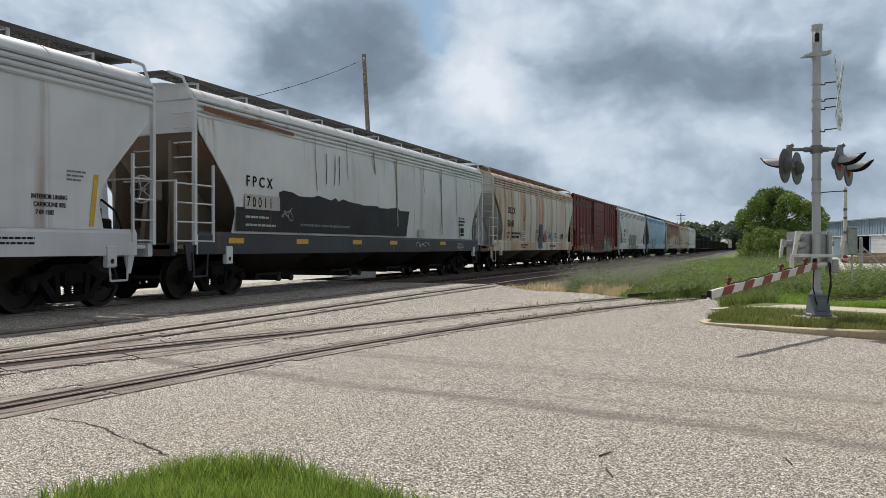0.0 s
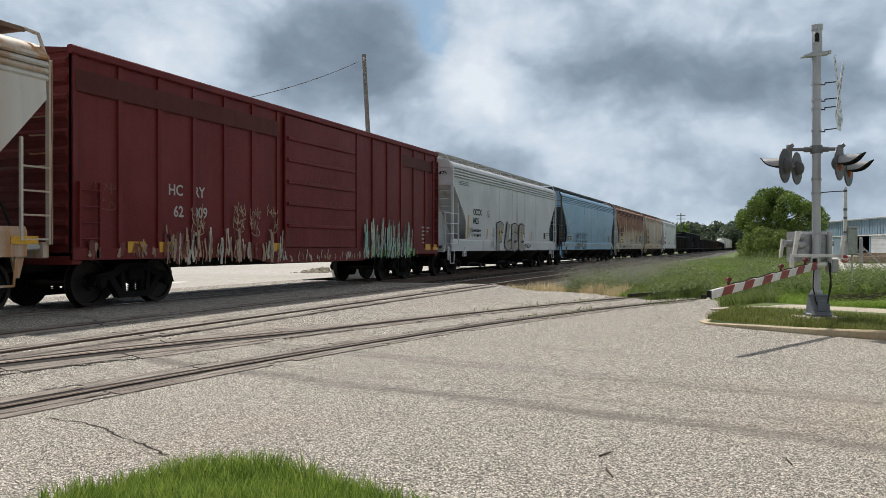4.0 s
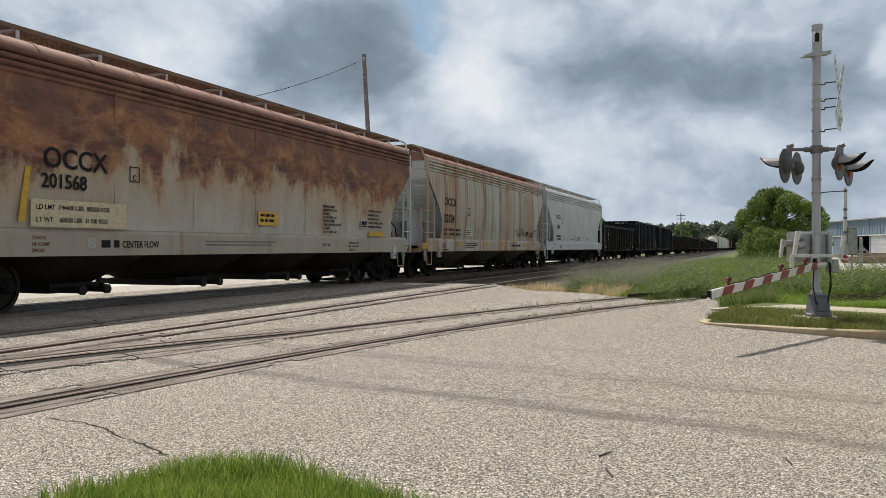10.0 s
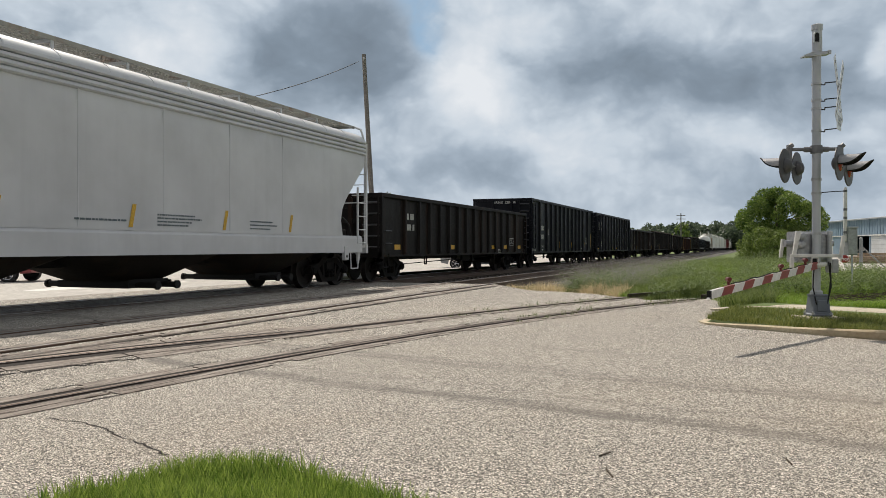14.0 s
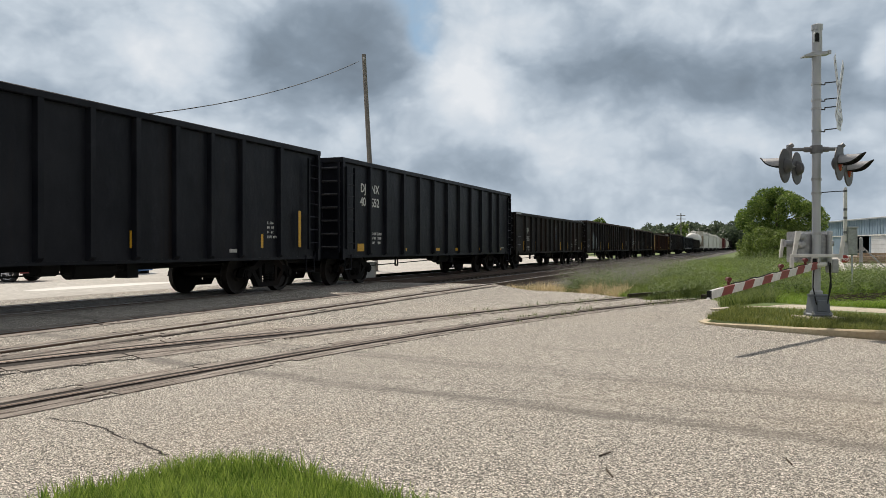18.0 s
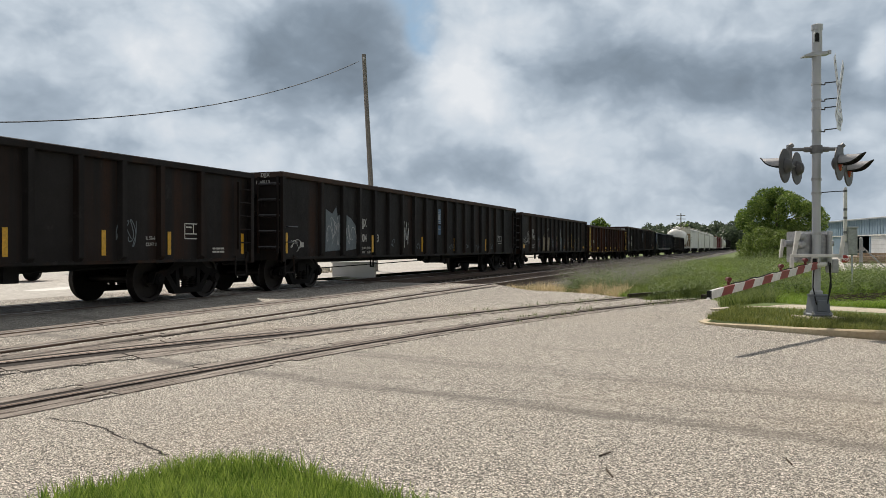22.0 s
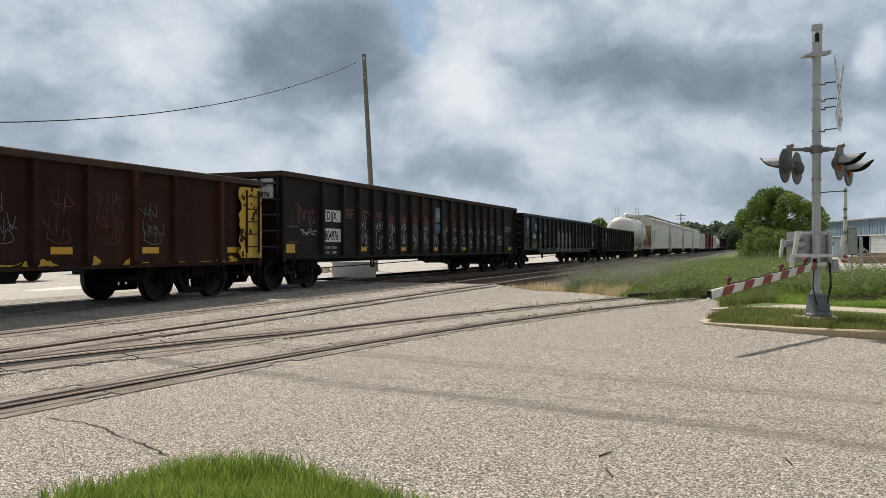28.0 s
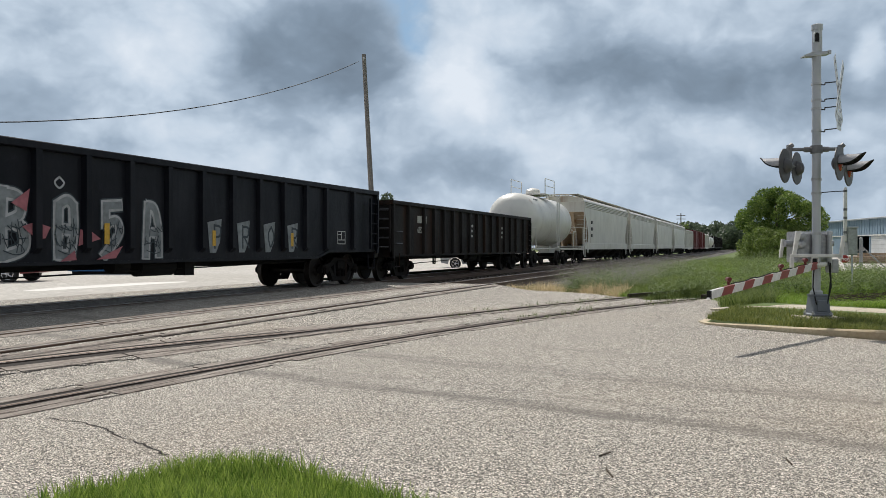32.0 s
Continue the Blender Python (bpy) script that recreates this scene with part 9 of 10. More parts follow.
boxed_c(c, 4.68, 2.33, 0.25, 0.30, BLACKPAINT, CU)
reflectors(c, (3.6, 7.0, 9.5, 12.9), 1.14, -1.606, 0.5, 0.13)
rect(c, 0.15, 1.03, 0.70, 1.26, REFLECT, -1.612, "reflector")
rect(c, 2.05, 1.08, 2.42, 1.24, PINKSPRAY, -1.604, "decal")
lettering("2 INCH HF COMP BRAKE SHOES", 0.05, BLACKPAINT, c, 2.0, 1.0, -1.604)
bars([1.5, 1.4, 1.0], BLACKPAINT, c, 4.54, 1.22, 0.035, 0.07, -1.604, seed=24)
scrawl(c, 5.4, 1.58, 5.0, 0.5, TAN, CU, 41, 10, 0.02, loops=2)
scrawl(c, 11.5, 1.57, 1.4, 0.5, BLACKPAINT, CU, 42, 5, 0.03)
notice(c, 13.14, 1.6, 0.5, 0.3, CU)
scrawl(c, 13.7, 1.54, 0.85, 0.36, BLACKPAINT, CU, 43, 5, 0.03, label="black sprayed tag")
bars([0.7, 0.6, 0.3], GREYSPRAY, c, 14.6, 1.95, 0.03, 0.08, CU, seed=25)
bars([1.5], BLACKPAINT, c, 10.9, 1.13, 0.09, 0.1, -1.604, seed=26)
for x, top_z in ((3.3, 3.7), (4.6, 3.75), (6.9, 3.7), (9.0, 3.75), (9.7, 3.7), (12.1, 3.75), (13.2, 3.7)):
    flat_part("weld_streak", ribbon_shape([[(x + 0.03 * math.sin(z * 3 + x), z) for z in np.linspace(top_z, 1.9, 9)]], 0.04, CU + 0.006), RUSTBOARD, c, "brown streak along a weld")

c = covered_hopper(140.2, 17.55, "clean light grey covered hopper with yellow stripes", GREY_E, bays=3, board_mat=GREYBOARD, cut=0.35, end_mat=GREY_E)
lettering("OCCX", 0.34, BLACKPAINT, c, 3.09, 2.71, ST, bold=0.004)
lettering("1060", 0.34, BLACKPAINT, c, 3.19, 2.16, ST, bold=0.004)
end_marks(c, ("OCCX", "1060"), BLACKPAINT, x=0.87, size=0.22)
lettering("LD LMT 197600 LBS", 0.15, BLACKPAINT, c, 3.05, 1.69, ST, squeeze=0.85)
lettering("LT   WT  65400 LBS", 0.15, BLACKPAINT, c, 3.02, 1.52, ST, squeeze=0.85)
boxed_c(c, 4.4, 2.46, 0.26, 0.28, BLACKPAINT, ST)
patch(c, [(2.24, 1.44), (2.40, 1.44), (2.58, 2.38), (2.44, 2.38)], YELLOW, ST, "yellow_stripe")
yellow_ticks(c, (5.0, 7.84, 10.6, 13.2), ST)
bars([1.2], GREYSPRAY, c, 6.6, 1.56, 0.035, 0.08, ST, seed=27)
bars([1.1, 1.3, 1.0, 0.9], GREYSPRAY, c, 8.6, 1.70, 0.03, 0.065, ST, seed=28)
bars([0.9, 1.1, 0.8], GREYSPRAY, c, 11.6, 1.66, 0.03, 0.08, ST, seed=29)
rect(c, 3.95, 1.04, 4.2, 1.22, DARKSPRAY, -1.604, "decal")
lettering("2 INCH HF COMP SHOES", 0.05, BLACKPAINT, c, 2.2, 1.28, -1.604)

SY = -1.476
c = gondola(158.7, 16.5, "dark brown low gondola wagon with yellow reflectors", GONBROWN, 2.76, first=(1.8, 3.0))
outline_notice(c, 13.8, 1.18, 0.62, 0.34, SY)
reflectors(c, (1.0, 6.0, 11.1, 12.9, 15.2), 1.02, SY, 0.45, 0.16)
bars([0.5, 0.4, 0.5], DULLWHITE, c, 12.05, 0.98, 0.03, 0.06, SY, seed=30)
lettering("CU FT 2743", 0.09, DULLWHITE, c, 12.9, 1.14, SY)
bars([0.7, 0.7], DULLWHITE, c, 1.9, 2.0, 0.2, 0.35, SY, seed=31)

c = gondola(176.25, 16.55, "tall black gondola wagon with white lettering", GONBLACK, 3.60, first=(1.82, 3.36), pitch=1.085)
lettering("MRMX", 0.35, WHITE, c, 1.93, 2.00, SY, squeeze=0.8)
lettering("120004", 0.35, WHITE, c, 1.82, 1.54, SY, squeeze=0.85)
boxed_c(c, 3.55, 1.78, 0.25, 0.28, WHITE, SY)
rect(c, 0.85, 1.10, 0.98, 2.06, REFLECT, SY, "reflector")
lettering("LD LMT   209200", 0.115, WHITE, c, 1.80, 1.10, SY)
lettering("LT WT      76800", 0.115, WHITE, c, 1.80, 0.93, SY)
lettering("2 INCH HF COMP SHOES", 0.075, WHITE, c, 0.2, 0.93, SY)
for x in (6.45, 9.7, 13.9):
    rect(c, x, 1.08, x + 0.09, 1.40, REFLECT, SY, "reflector")
rect(c, 15.45, 1.10, 15.57, 2.0, REFLECT, -1.578, "reflector")
for i, t in enumerate(("IL  52-6", "IW   9-5", "IH   8-1", "CUFT 4014")):
    lettering(t, 0.085, WHITE, c, 14.15, 1.64 - i * 0.11, SY)
rect(c, 12.7, 0.98, 12.97, 1.06, DULLWHITE, SY, "decal")
lettering("MRMX 120004", 0.20, WHITE, c, 0, 0, rot=pose(-0.005, -0.1, 3.33, 90, 0, -90), align="CENTER")

c = gondola(194.05, 16.3, "tall black gondola wagon with white numbers and orange reflectors", GONBLACK, 3.58, first=(1.75, 2.86), pitch=1.32)
lettering("DJ", 0.36, WHITE, c, 1.14, 2.70, SY)
lettering("NX", 0.36, WHITE, c, 1.84, 2.70, SY)
lettering("40", 0.36, WHITE, c, 1.12, 2.30, SY)
lettering("552", 0.36, WHITE, c, 1.84, 2.30, SY)
for i, t in enumerate(("LD LMT  212500", "LT WT    73500", "CUFT      4000")):
    lettering(t, 0.11, WHITE, c, 1.86, 1.46 - i * 0.135, SY, squeeze=0.9)
rect(c, 0.95, 0.98, 1.37, 1.20, REFLECT, SY, "reflector")
reflectors(c, (4.1, 7.05, 9.05, 11.9, 14.6), 0.97, SY, 0.36, 0.10)
bars([0.12] * 7, GREYSPRAY, c, 8.18, 2.4, 0.08, 0.12, SY, seed=32)
lettering("DJNX", 0.20, WHITE, c, 0, 0, rot=pose(-0.005, -0.35, 3.02, 90, 0, -90), align="CENTER")
lettering("40552", 0.20, WHITE, c, 0, 0, rot=pose(-0.005, -0.35, 2.76, 90, 0, -90), align="CENTER")
bars([0.5], DULLWHITE, c, 14.9, 1.05, 0.05, 0.1, SY, seed=33)

c = gondola(211.25, 16.05, "dark brown gondola wagon with a blue and white panel", GONBROWN, 2.77, first=(1.8, 3.0))
lettering("DJJX", 0.31, DULLWHITE, c, 2.02, 1.86, SY, squeeze=0.85)
lettering("19535", 0.31, DULLWHITE, c, 1.97, 1.43, SY, squeeze=0.85)
rect(c, 0.0, 2.685, 0.85, 2.785, SILVER, -1.575, "chord_end", "bright worn end of the top chord")
lettering("DJJX 19742", 0.13, DULLWHITE, c, 0, 0, rot=pose(-0.046, -0.95, 2.69, 90, 0, -90), align="CENTER")
lettering("LD LMT  220500", 0.11, DULLWHITE, c, 1.95, 1.07, SY, squeeze=0.85)
lettering("LT WT     65500", 0.11, DULLWHITE, c, 1.95, 0.94, SY, squeeze=0.85)
logo_panel(c, 7.95, 1.50, 0.52, 0.84, SY)
outline_notice(c, 13.7, 1.26, 0.55, 0.32, SY)
for x in (1.5, 3.83, 9.5, 11.5, 13.2, 15.6):
    rect(c, x, 0.95, x + 0.10, 1.40, REFLECT, SY - 0.002, "reflector")
lettering("IL 52-6", 0.09, DULLWHITE, c, 12.6, 1.24, SY)
lettering("CUFT 2743", 0.09, DULLWHITE, c, 12.6, 1.12, SY)
bars([0.5, 0.4], DULLWHITE, c, 7.9, 1.02, 0.04, 0.07, SY, seed=34)
bars([0.4, 0.4], DULLWHITE, c, 14.6, 1.05, 0.04, 0.07, SY, seed=35)
scrawl(c, 11.85, 1.0, 0.5, 0.8, GREYSPRAY, SY, 44, 4, 0.02)

RECESS[0] = 0.18
c = gondola(228.5, 20.2, "long dark brown gondola with faded graffiti and white numbers", GONBROWN, 2.92, first=(1.9, 3.1), chord_mat=CHORDRUST)
patch(c, [(2.03, 0.98), (2.92, 1.02), (2.96, 1.7), (2.86, 2.0), (2.7, 1.95), (2.62, 2.2), (2.4, 2.0), (2.05, 2.12)], GREYSPRAY, SY, "graffiti", "faded grey-blue sprayed shape")
patch(c, [(3.2, 1.0), (3.8, 1.05), (3.78, 1.7), (3.5, 1.9), (3.22, 2.0)], GREYSPRAY, SY, "graffiti")
scrawl(c, 2.05, 1.1, 0.85, 0.9, SILVER, SY - 0.004, 45, 4, 0.02)
scrawl(c, 3.2, 1.05, 0.6, 0.8, SILVER, SY - 0.004, 46, 3, 0.02)
lettering("DJJX", 0.13, DULLWHITE, c, 0, 0, rot=pose(-0.046, -1.1, 2.80, 90, 0, -90), align="CENTER")
lettering("804813", 0.13, DULLWHITE, c, 0, 0, rot=pose(0.01, -1.0, 2.63, 90, 0, -90), align="CENTER")
lettering("DJJX", 0.32, DULLWHITE, c, 4.00, 1.70, SY - 0.004, squeeze=0.72)
lettering("804", 0.32, DULLWHITE, c, 4.08, 1.26, SY - 0.004, squeeze=0.8)
lettering("813", 0.32, DULLWHITE, c, 4.92, 1.26, SY - 0.004, squeeze=0.75)
lettering("LD LMT  209300", 0.10, DULLWHITE, c, 4.12, 1.04, SY - 0.004, squeeze=0.85)
lettering("LT WT     76700", 0.10, DULLWHITE, c, 4.12, 0.92, SY - 0.004, squeeze=0.85)
scrawl(c, 6.95, 1.1, 0.6, 0.95, SILVER, SY, 47, 5, 0.03, label="white sprayed tag")
scrawl(c, 5.95, 1.1, 0.5, 0.3, GREYSPRAY, SY, 48, 3, 0.02)
logo_panel(c, 9.95, 1.55, 0.50, 0.92, SY)
outline_notice(c, 17.4, 1.26, 0.55, 0.34, SY)
for x in (0.05, 4.68, 8.63, 11.8, 15.6):
    rect(c, x, 0.95, x + 0.12, 1.45, REFLECT, SY - 0.15 if x == 4.68 else SY - 0.006, "reflector")
scrawl(c, 0.3, 1.0, 0.5, 0.4, DULLWHITE, SY, 49, 2, 0.02)
rect(c, 0.75, 1.1, 0.92, 1.22, DULLWHITE, SY, "decal")
for k, x in enumerate((8.0, 11.3, 13.0, 14.4, 16.2)):
    scrawl(c, x, 0.98, 0.5, 0.28, GREYSPRAY, SY, 80 + k, 3, 0.018)

RECESS[0] = 0.36
c = gondola(249.78, 16.1, "rusty dark gondola with worn graffiti along its side", GONBROWN, 2.80, first=(1.80, 3.0), chord_mat=CHORDRUST)
lettering("DJJX", 0.32, DULLWHITE, c, 1.69, 1.80, SY, squeeze=0.85, bold=0.006)
lettering("19742", 0.32, DULLWHITE, c, 1.64, 1.50, SY, squeeze=0.85, bold=0.006)
lettering("LD LMT  220500", 0.10, DULLWHITE, c, 1.64, 1.06, SY, squeeze=0.85)
scrawl(c, 1.65, 1.14, 0.75, 0.15, DULLWHITE, SY, 50, 4, 0.02)
scrawl(c, 0.02, 1.28, 1.0, 0.3, DULLWHITE, SY - 0.004, 51, 4, 0.025)
scrawl(c, 0.9, 1.15, 0.45, 0.75, DULLWHITE, SY - 0.004, 52, 4, 0.02)
for k, mt in enumerate((GREYSPRAY, TAN, TAN, FAINTRED, REDSPRAY, DULLWHITE, DULLWHITE, DRIPTAN, YELLOW, YELLOW, GREYSPRAY)):
    x = 3.0 + 1.01 * k - RECESS[0] + 0.30
    tag(c, x, 0.90, 0.60, 0.78 + 0.12 * (k % 3), mt, SY - 0.006, 100 + k, 0.030, "worn sprayed scrawl")
    tag(c, x + 0.03, 0.92, 0.55, 0.60, (GREYSPRAY, DULLWHITE, DULLWHITE, GREYSPRAY)[k % 4], SY - 0.009, 400 + k, 0.014, "thin worn graffiti outlines")
    if k in (1, 2, 5):
        for q_ in range(3):
            patch(c, [(x + 0.05 + 0.16 * q_, 0.92), (x + 0.15 + 0.16 * q_, 0.92), (x + 0.27 + 0.16 * q_, 1.62), (x + 0.17 + 0.16 * q_, 1.66)], TAN if k < 5 else GREYSPRAY, SY - 0.003, "graffiti", "pale slanted sprayed stripe")
scrawl(c, 4.75, 1.85, 0.6, 0.3, DULLWHITE, SY, 53, 3, 0.02)
for k in range(11):
    x = 2.75 + 0.99 * k
    scrawl(c, x, 0.95, 0.8, 0.75 + 0.2 * (k % 3), (GREYSPRAY, TAN, FAINTRED)[k % 3], SY - 0.002, 300 + k, 5, 0.016, label="thin worn graffiti outlines")
    scrawl(c, x + 0.1, 1.0, 0.6, 0.5, (FAINTRED, GREYSPRAY)[k % 2], SY - 0.003, 330 + k, 3, 0.05, label="faded graffiti fill")
rect(c, 7.75, 1.75, 8.25, 2.15, GREYSPRAY, SY - 0.001, "worn_logo_panel", "worn grey panel")
bars([0.4, 0.35, 0.4], DULLWHITE, c, 7.8, 2.05, 0.05, 0.13, SY - 0.005, seed=91)
rect(c, -0.0, 1.05, 0.42, 1.26, REFLECT, SY - 0.008, "reflector")
reflectors(c, (3.63, 6.6, 8.75, 11.6, 14.7), 1.03, SY - 0.008, 0.45, 0.12)

RECESS[0] = 0.08
c = gondola(266.65, 16.85, "rust-brown gondola with yellow painted end panels", GONRUST, 2.62, first=(1.45, 2.9), pitch=1.08, bottom=0.72, chord_mat=CHORDRUST)
reflectors(c, (1.2, 3.4, 6.73, 8.78, 10.9, 13.0, 15.6), 0.98, SY - 0.004, 0.45, 0.12)
chip = random.Random(62)
for x0, x1 in ((15.98, 16.83), (0.02, 0.5)):
    edge = [(x0 + chip.uniform(-0.06, 0.08), z) for z in np.linspace(0.86, 2.42, 14)]
    patch(c, edge + [(x1, 2.44), (x1, 0.86)], YELLOWPAINT, -1.584, "corner_panel", "chipped yellow paint on the corner panel")
    for k in range(30):
        xc, zc, rr = chip.uniform(x0, x1), chip.uniform(0.9, 2.4), chip.uniform(0.02, 0.075)
        blot = [(min(x1, max(x0, xc + rr * chip.uniform(0.5, 1.2) * math.cos(a))), zc + rr * chip.uniform(0.5, 1.5) * math.sin(a)) for a in np.linspace(0, 5.5, 8)]
        patch(c, blot, GONRUST, -1.588 - 0.0006 * (k % 4), "rust_chip", "bare rusty chip")
for k in range(34):
    x = 1.0 + k * 0.45 + chip.uniform(-0.1, 0.1)
    if chip.random() < 0.35:
        continue
    hh = chip.uniform(0.02, 0.20)
    blot = [(x + chip.uniform(0.04, 0.26) * math.cos(a), 0.80 + hh * chip.uniform(0.3, 1.3) * max(-0.15, math.sin(a))) for a in np.linspace(0, 5.9, 13)]
    patch(c, blot, YELLOWPAINT, SY - 0.0006 * (k % 3), "paint_remnant", "remnant of yellow paint")
for k in range(10):
    x = 2.9 + 1.105 * k + 0.28 - RECESS[0]
    tag(c, x, 1.15, 0.62, 0.75 + 0.1 * (k % 3), (GREYSPRAY, FAINTRED, FAINTRED)[k % 3], SY - 0.003, 360 + k, 0.014, "thin worn graffiti outlines")
lettering("1012", 0.30, DULLWHITE, c, 1.75, 1.4, SY, squeeze=0.8)

RECESS[0] = 0.09
c = gondola(284.4, 20.3, "long dark brown gondola with white number panels", GONBROWN, 2.94, first=(1.98, 3.13), pitch=0.95, chord_mat=CHORDRUST)
rect(c, 2.12, 1.78, 3.02, 2.10, WHITE, SY, "number_panel", "white number panel")
lettering("DJJX", 0.33, BLACKPAINT, c, 2.18, 1.83, SY - 0.004, squeeze=0.85)
rect(c, 2.08, 1.24, 3.02, 1.60, WHITE, SY, "number_panel", "white number panel")
lettering("804976", 0.36, BLACKPAINT, c, 2.09, 1.29, SY - 0.004, squeeze=0.68)
lettering("LD LMT  209600", 0.11, DULLWHITE, c, 2.1, 1.05, SY, squeeze=0.82)
lettering("LT WT     76400", 0.11, DULLWHITE, c, 2.1, 0.92, SY, squeeze=0.82)
rect(c, 0.19, 0.96, 0.60, 1.18, REFLECT, SY, "reflector")
scrawl(c, 0.64, 1.55, 0.92, 0.65, REDSPRAY, SY, 54, 4, 0.03, label="faded red sprayed tag")
scrawl(c, 0.85, 1.34, 0.8, 0.28, DULLWHITE, SY - 0.004, 55, 3, 0.015)
for k in range(14):
    x = 4.066 + 0.936 * k + 0.22 - RECESS[0]
    tag(c, x, 1.06, 0.58, 0.86, SILVER, SY, 140 + k, 0.016, "silver sprayed tag")
    tag(c, x - 0.02, 1.92, 0.56, 0.26, REDSPRAY, SY - 0.002, 160 + k, 0.030, "faded red sprayed tag")
tag(c, 3.13 + 0.24 - RECESS[0], 1.92, 0.50, 0.28, REDSPRAY, SY - 0.002, 175, 0.03, "faded red sprayed tag")
logo_panel(c, 10.0, 1.62, 0.5, 0.9, SY - 0.006)
outline_notice(c, 17.5, 1.22, 0.58, 0.36, SY)
scrawl(c, 18.6, 1.75, 0.95, 0.35, DULLWHITE, SY, 56, 5, 0.025)
scrawl(c, 18.6, 1.1, 0.7, 0.5, REDSPRAY, SY, 57, 4, 0.025)
reflectors(c, (4.09, 6.95, 9.8, 12.85, 19.1), 0.98, SY - 0.004, 0.45, 0.12)
lettering("DJJX", 0.18, BLACKPAINT, rect(c, 0, 0, 0.01, 0.01, WHITE, SY + 0.2, "decal"), 0, 0, rot=pose(-0.02, -0.95, 2.55, 90, 0, -90), align="CENTER")
part("end_number_panel", Shape().box(-0.012, -0.004, -1.30, -0.62, 2.26, 2.76), WHITE, c)
lettering("804976", 0.17, BLACKPAINT, c, 0, 0, rot=pose(-0.02, -0.95, 2.32, 90, 0, -90), align="CENTER")

RECESS[0] = 0.08
c = gondola(305.95, 20.6, "long black gondola with silver block graffiti", GONBLACK, 2.78, first=(1.54, 3.10), pitch=1.03, taper=True, inset=1.5)
lettering("DJ", 0.36, WHITE, c, 2.44, 2.06, SY, squeeze=0.85)
lettering("JX", 0.36, WHITE, c, 3.24, 2.06, SY, squeeze=0.85)
lettering("660", 0.37, WHITE, c, 2.10, 1.56, SY, squeeze=0.95)
lettering("056", 0.37, WHITE, c, 3.20, 1.56, SY, squeeze=0.95)
logo_panel(c, 0.77, 1.66, 0.50, 0.92, SY)
lettering("LD LMT", 0.11, WHITE, c, 4.39, 1.41, SY)
lettering("211400", 0.11, WHITE, c, 5.42, 1.41, SY)
lettering("LT WT", 0.11, WHITE, c, 4.39, 1.25, SY)
lettering("74600", 0.11, WHITE, c, 5.48, 1.25, SY)
boxed_c(c, 4.55, 1.94, 0.26, 0.27, WHITE, SY)
scrawl(c, 2.1, 0.98, 0.8, 0.42, DULLWHITE, SY, 58, 5, 0.02)
scrawl(c, 5.3, 0.95, 0.5, 0.26, DULLWHITE, SY, 59, 3, 0.02)
lettering("2 INCH TREAD COND. SHOES", 0.065, WHITE, c, 0.25, 0.98, SY)
rect(c, 0.41, 1.08, 0.55, 1.18, DULLWHITE, SY, "decal")
for x in (1.1, 3.55, 6.6, 18.9):
    rect(c, x, 1.05, x + 0.12, 1.5, paint("worn_reflector", (0.25, 0.14, 0.02), 0.4, 0.6), SY - 0.002, "reflector")
for k, (ch, px_) in enumerate((("B", 7.21), ("I", 8.24), ("S", 9.27), ("A", 10.30))):
    x = px_ + 0.30
    sprayed(c, GLYPHS[ch], x + 0.06, 0.93, 0.50, 1.05, SY, ((0.27, DARKSPRAY, 0.002), (0.22, SILVER, 0.007), (0.13, ICESPRAY, 0.012)), "silver sprayed block letter with a dark edge")
    tag(c, x + 0.08, 0.98, 0.48, 0.55, DARKSPRAY, SY - 0.020, 180 + k, 0.016, "dark scratchy lines")
sprayed(c, [[(0.5, 0.95), (0.1, 0.5), (0.5, 0.05), (0.9, 0.5), (0.5, 0.95)]], 8.60, 2.06, 0.24, 0.20, SY, ((0.035, SILVER, 0.004),), "small silver ring")
for poly in ([(7.98, 1.42), (8.22, 1.50), (8.52, 1.42), (8.42, 1.24), (8.26, 1.22)], [(9.10, 1.12), (9.36, 1.18), (9.60, 1.24), (9.40, 1.36), (9.14, 1.40)], [(7.78, 1.78), (8.12, 2.02), (8.06, 1.66)], [(8.72, 0.86), (9.02, 1.04), (9.06, 0.88)], [(9.5, 0.88), (9.95, 0.90), (10.12, 1.12)]):
    patch(c, [(x - RECESS[0], z) for x, z in poly], PINKSPRAY, SY - 0.024, "graffiti", "pink sprayed spike")
rect(c, 9.60, 1.15, 9.72, 1.52, YELLOW, SY - 0.026, "graffiti")
for k, (ch, px_) in enumerate((("P", 12.36), ("R", 13.39), ("O", 14.42), ("R", 15.44))):
    x = px_ + 0.32
    patch(c, [(x - 0.2, 1.62), (x + 0.28, 1.70), (x + 0.22, 1.2), (x + 0.08, 0.98), (x - 0.12, 0.98)], ICESPRAY, SY - 0.002, "graffiti", "small silver sprayed shield")
    sprayed(c, GLYPHS[ch], x + 0.02, 1.08, 0.36, 0.52, SY, ((0.05, DARKSPRAY, 0.006),), "dark letter on the shield")
    if k in (0, 3):
        rect(c, x - 0.04, 1.12, x + 0.07, 1.45, YELLOW, SY - 0.010, "graffiti")
outline_notice(c, 18.1, 1.18, 0.45, 0.36, SY)

c = gondola(327.6, 16.6, "dark low gondola wagon with white numbers", GONBROWN, 2.58, first=(1.3, 2.6))
lettering("61526", 0.30, DULLWHITE, c, 2.05, 1.58, SY, squeeze=0.75)
bars([0.8], DULLWHITE, c, 2.05, 1.92, 0.24, 0.3, SY, seed=36)
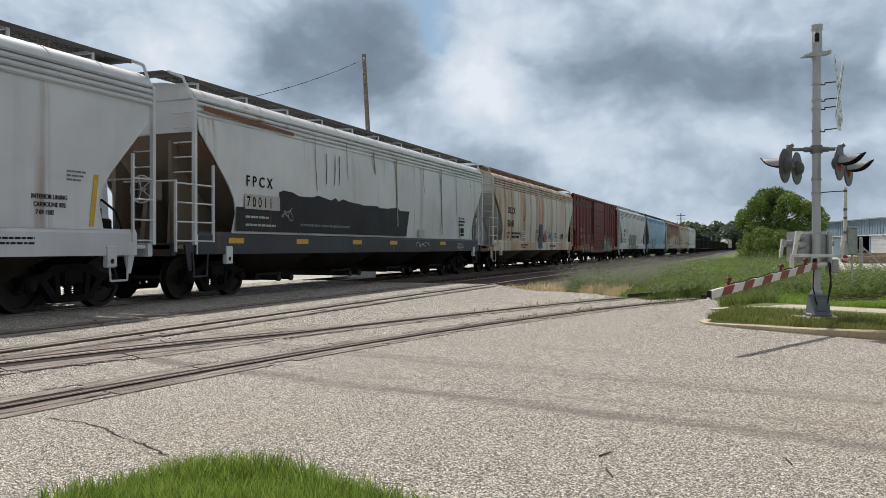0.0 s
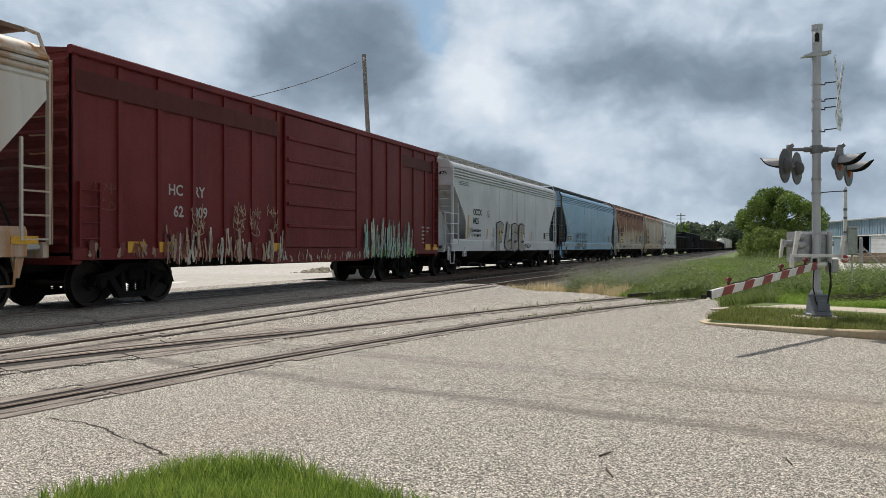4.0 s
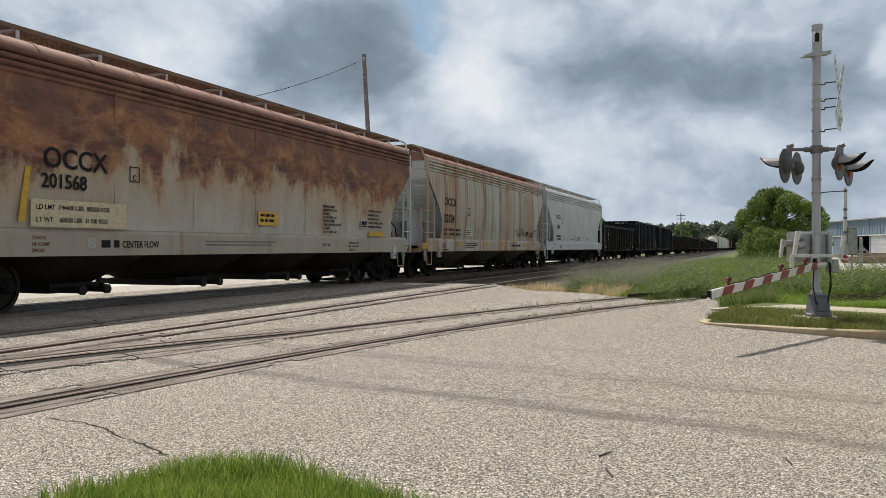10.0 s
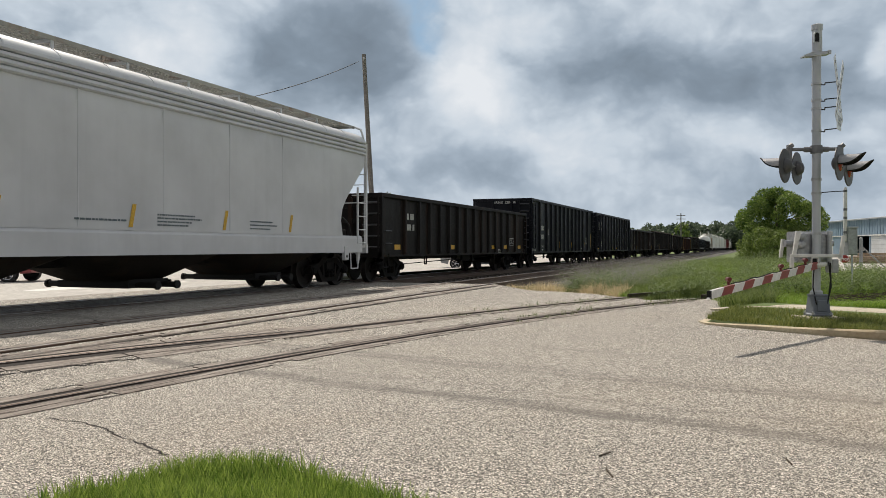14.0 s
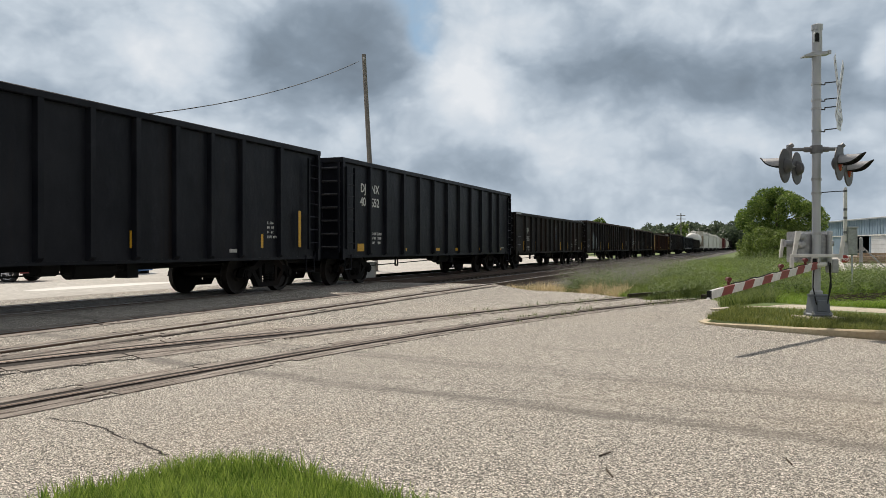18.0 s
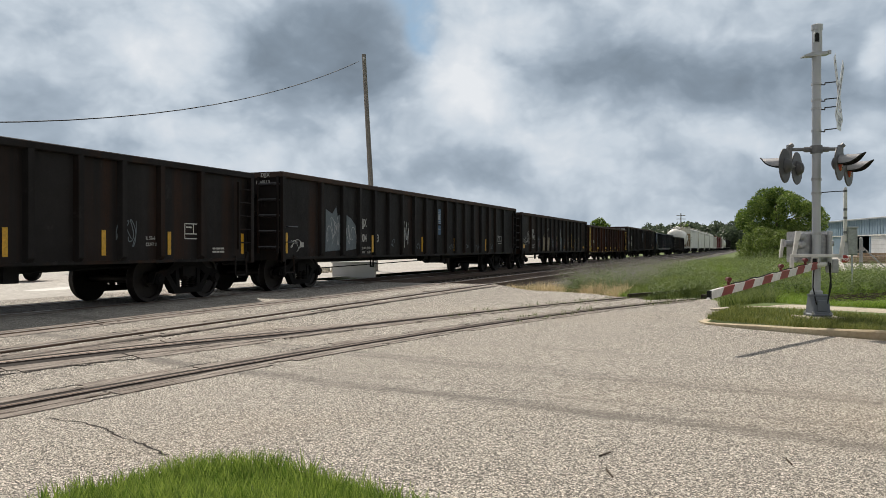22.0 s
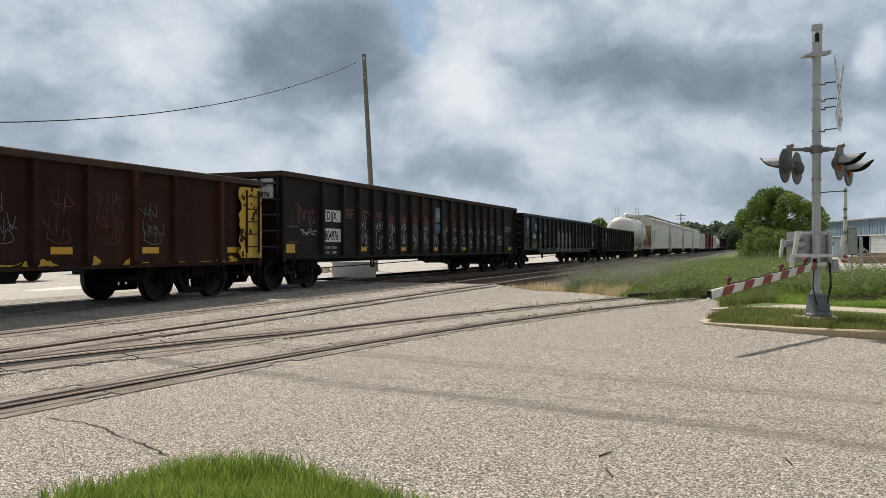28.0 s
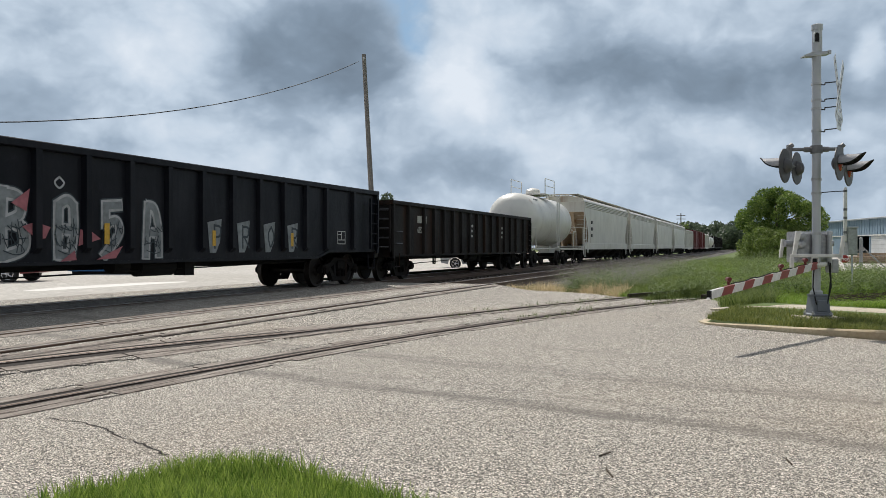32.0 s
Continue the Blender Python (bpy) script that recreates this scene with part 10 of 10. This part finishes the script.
for k, x in enumerate((7.6, 11.7)):
    bars([0.2, 0.2, 0.15], DULLWHITE, c, x, 1.9, 0.1, 0.2, SY, seed=37 + k)

c = tank_car(344.9, 11.1, "white tank wagon with a railed top platform", TANKWHITE)
bars([0.9], GREYSPRAY, c, 2.0, 3.6, 0.12, 0.2, -0.97, seed=39)
c = covered_hopper(357.1, 19.8, "dusty white covered hopper with a tan rusted end", WHITEHOP, bays=4, detail=1, end_mat=paint("tan_rust_end", (0.42, 0.32, 0.22), 0.3, 0.7), board_mat=paint("tan_board", (0.50, 0.44, 0.34), 0.2, 0.7))
bars([0.7, 0.7, 0.5], BLACKPAINT, c, 2.9, 2.7, 0.22, 0.45, ST, seed=40)
q = 377.9
for k in range(3):
    covered_hopper(q, 19.6, "white covered hopper in a row of alike wagons", WHITEHOP, bays=4, detail=1, board_mat=GREYBOARD)
    q += 20.7
boxcar(q, 16.5, "white boxcar with a ribbed end", WHITEHOP, 3.9, False)
q += 17.5
for k in range(2):
    boxcar(q, 16.5, "dark red boxcar in the tail of the train", BOXRED, 4.2)
    q += 17.5
boxcar(q, 16.5, "pale boxcar in the tail of the train", WHITEHOP, 3.9, False)
q += 17.5
for k in range(2):
    tank_car(q, 14.0, "pale tank wagon in the tail of the train", TANKWHITE)
    q += 15.2
for k in range(3):
    boxcar(q, 16.5, "dark boxcar in the tail of the train", GONBROWN, 4.1, False)
    q += 17.5

# ---- what moves ----


def wheel_rows(x):
    rows = []
    n = int(32 * 15)
    for k in range(n + 1):
        t = k / 15
        d = float(np.interp(t, [p[0] for p in RUN], [p[1] for p in RUN]))
        rows.append((t, Matrix.Translation((x, 0, WHEEL_R)) @ Matrix.Rotation(-d / WHEEL_R, 4, "Y")))
    return rows


def motions():
    walk(sky_back, SKY_ROWS)
    for car, q in TRAIN:
        walk(car, [(t, pose(q - d, MAIN_Y, 0)) for t, d in RUN])
    # the first wheelset of each kind is keyed, the others take over its turning
    first = {}
    for k, w in WHEELSETS:
        if k not in first:
            walk(w, wheel_rows((-0.889, 0.889)[k]))
            first[k] = w.animation_data
        else:
            w.rotation_mode = "QUATERNION"
            w.animation_data_create()
            w.animation_data.action = first[k].action
            w.animation_data.action_slot = first[k].action_slot


motions()
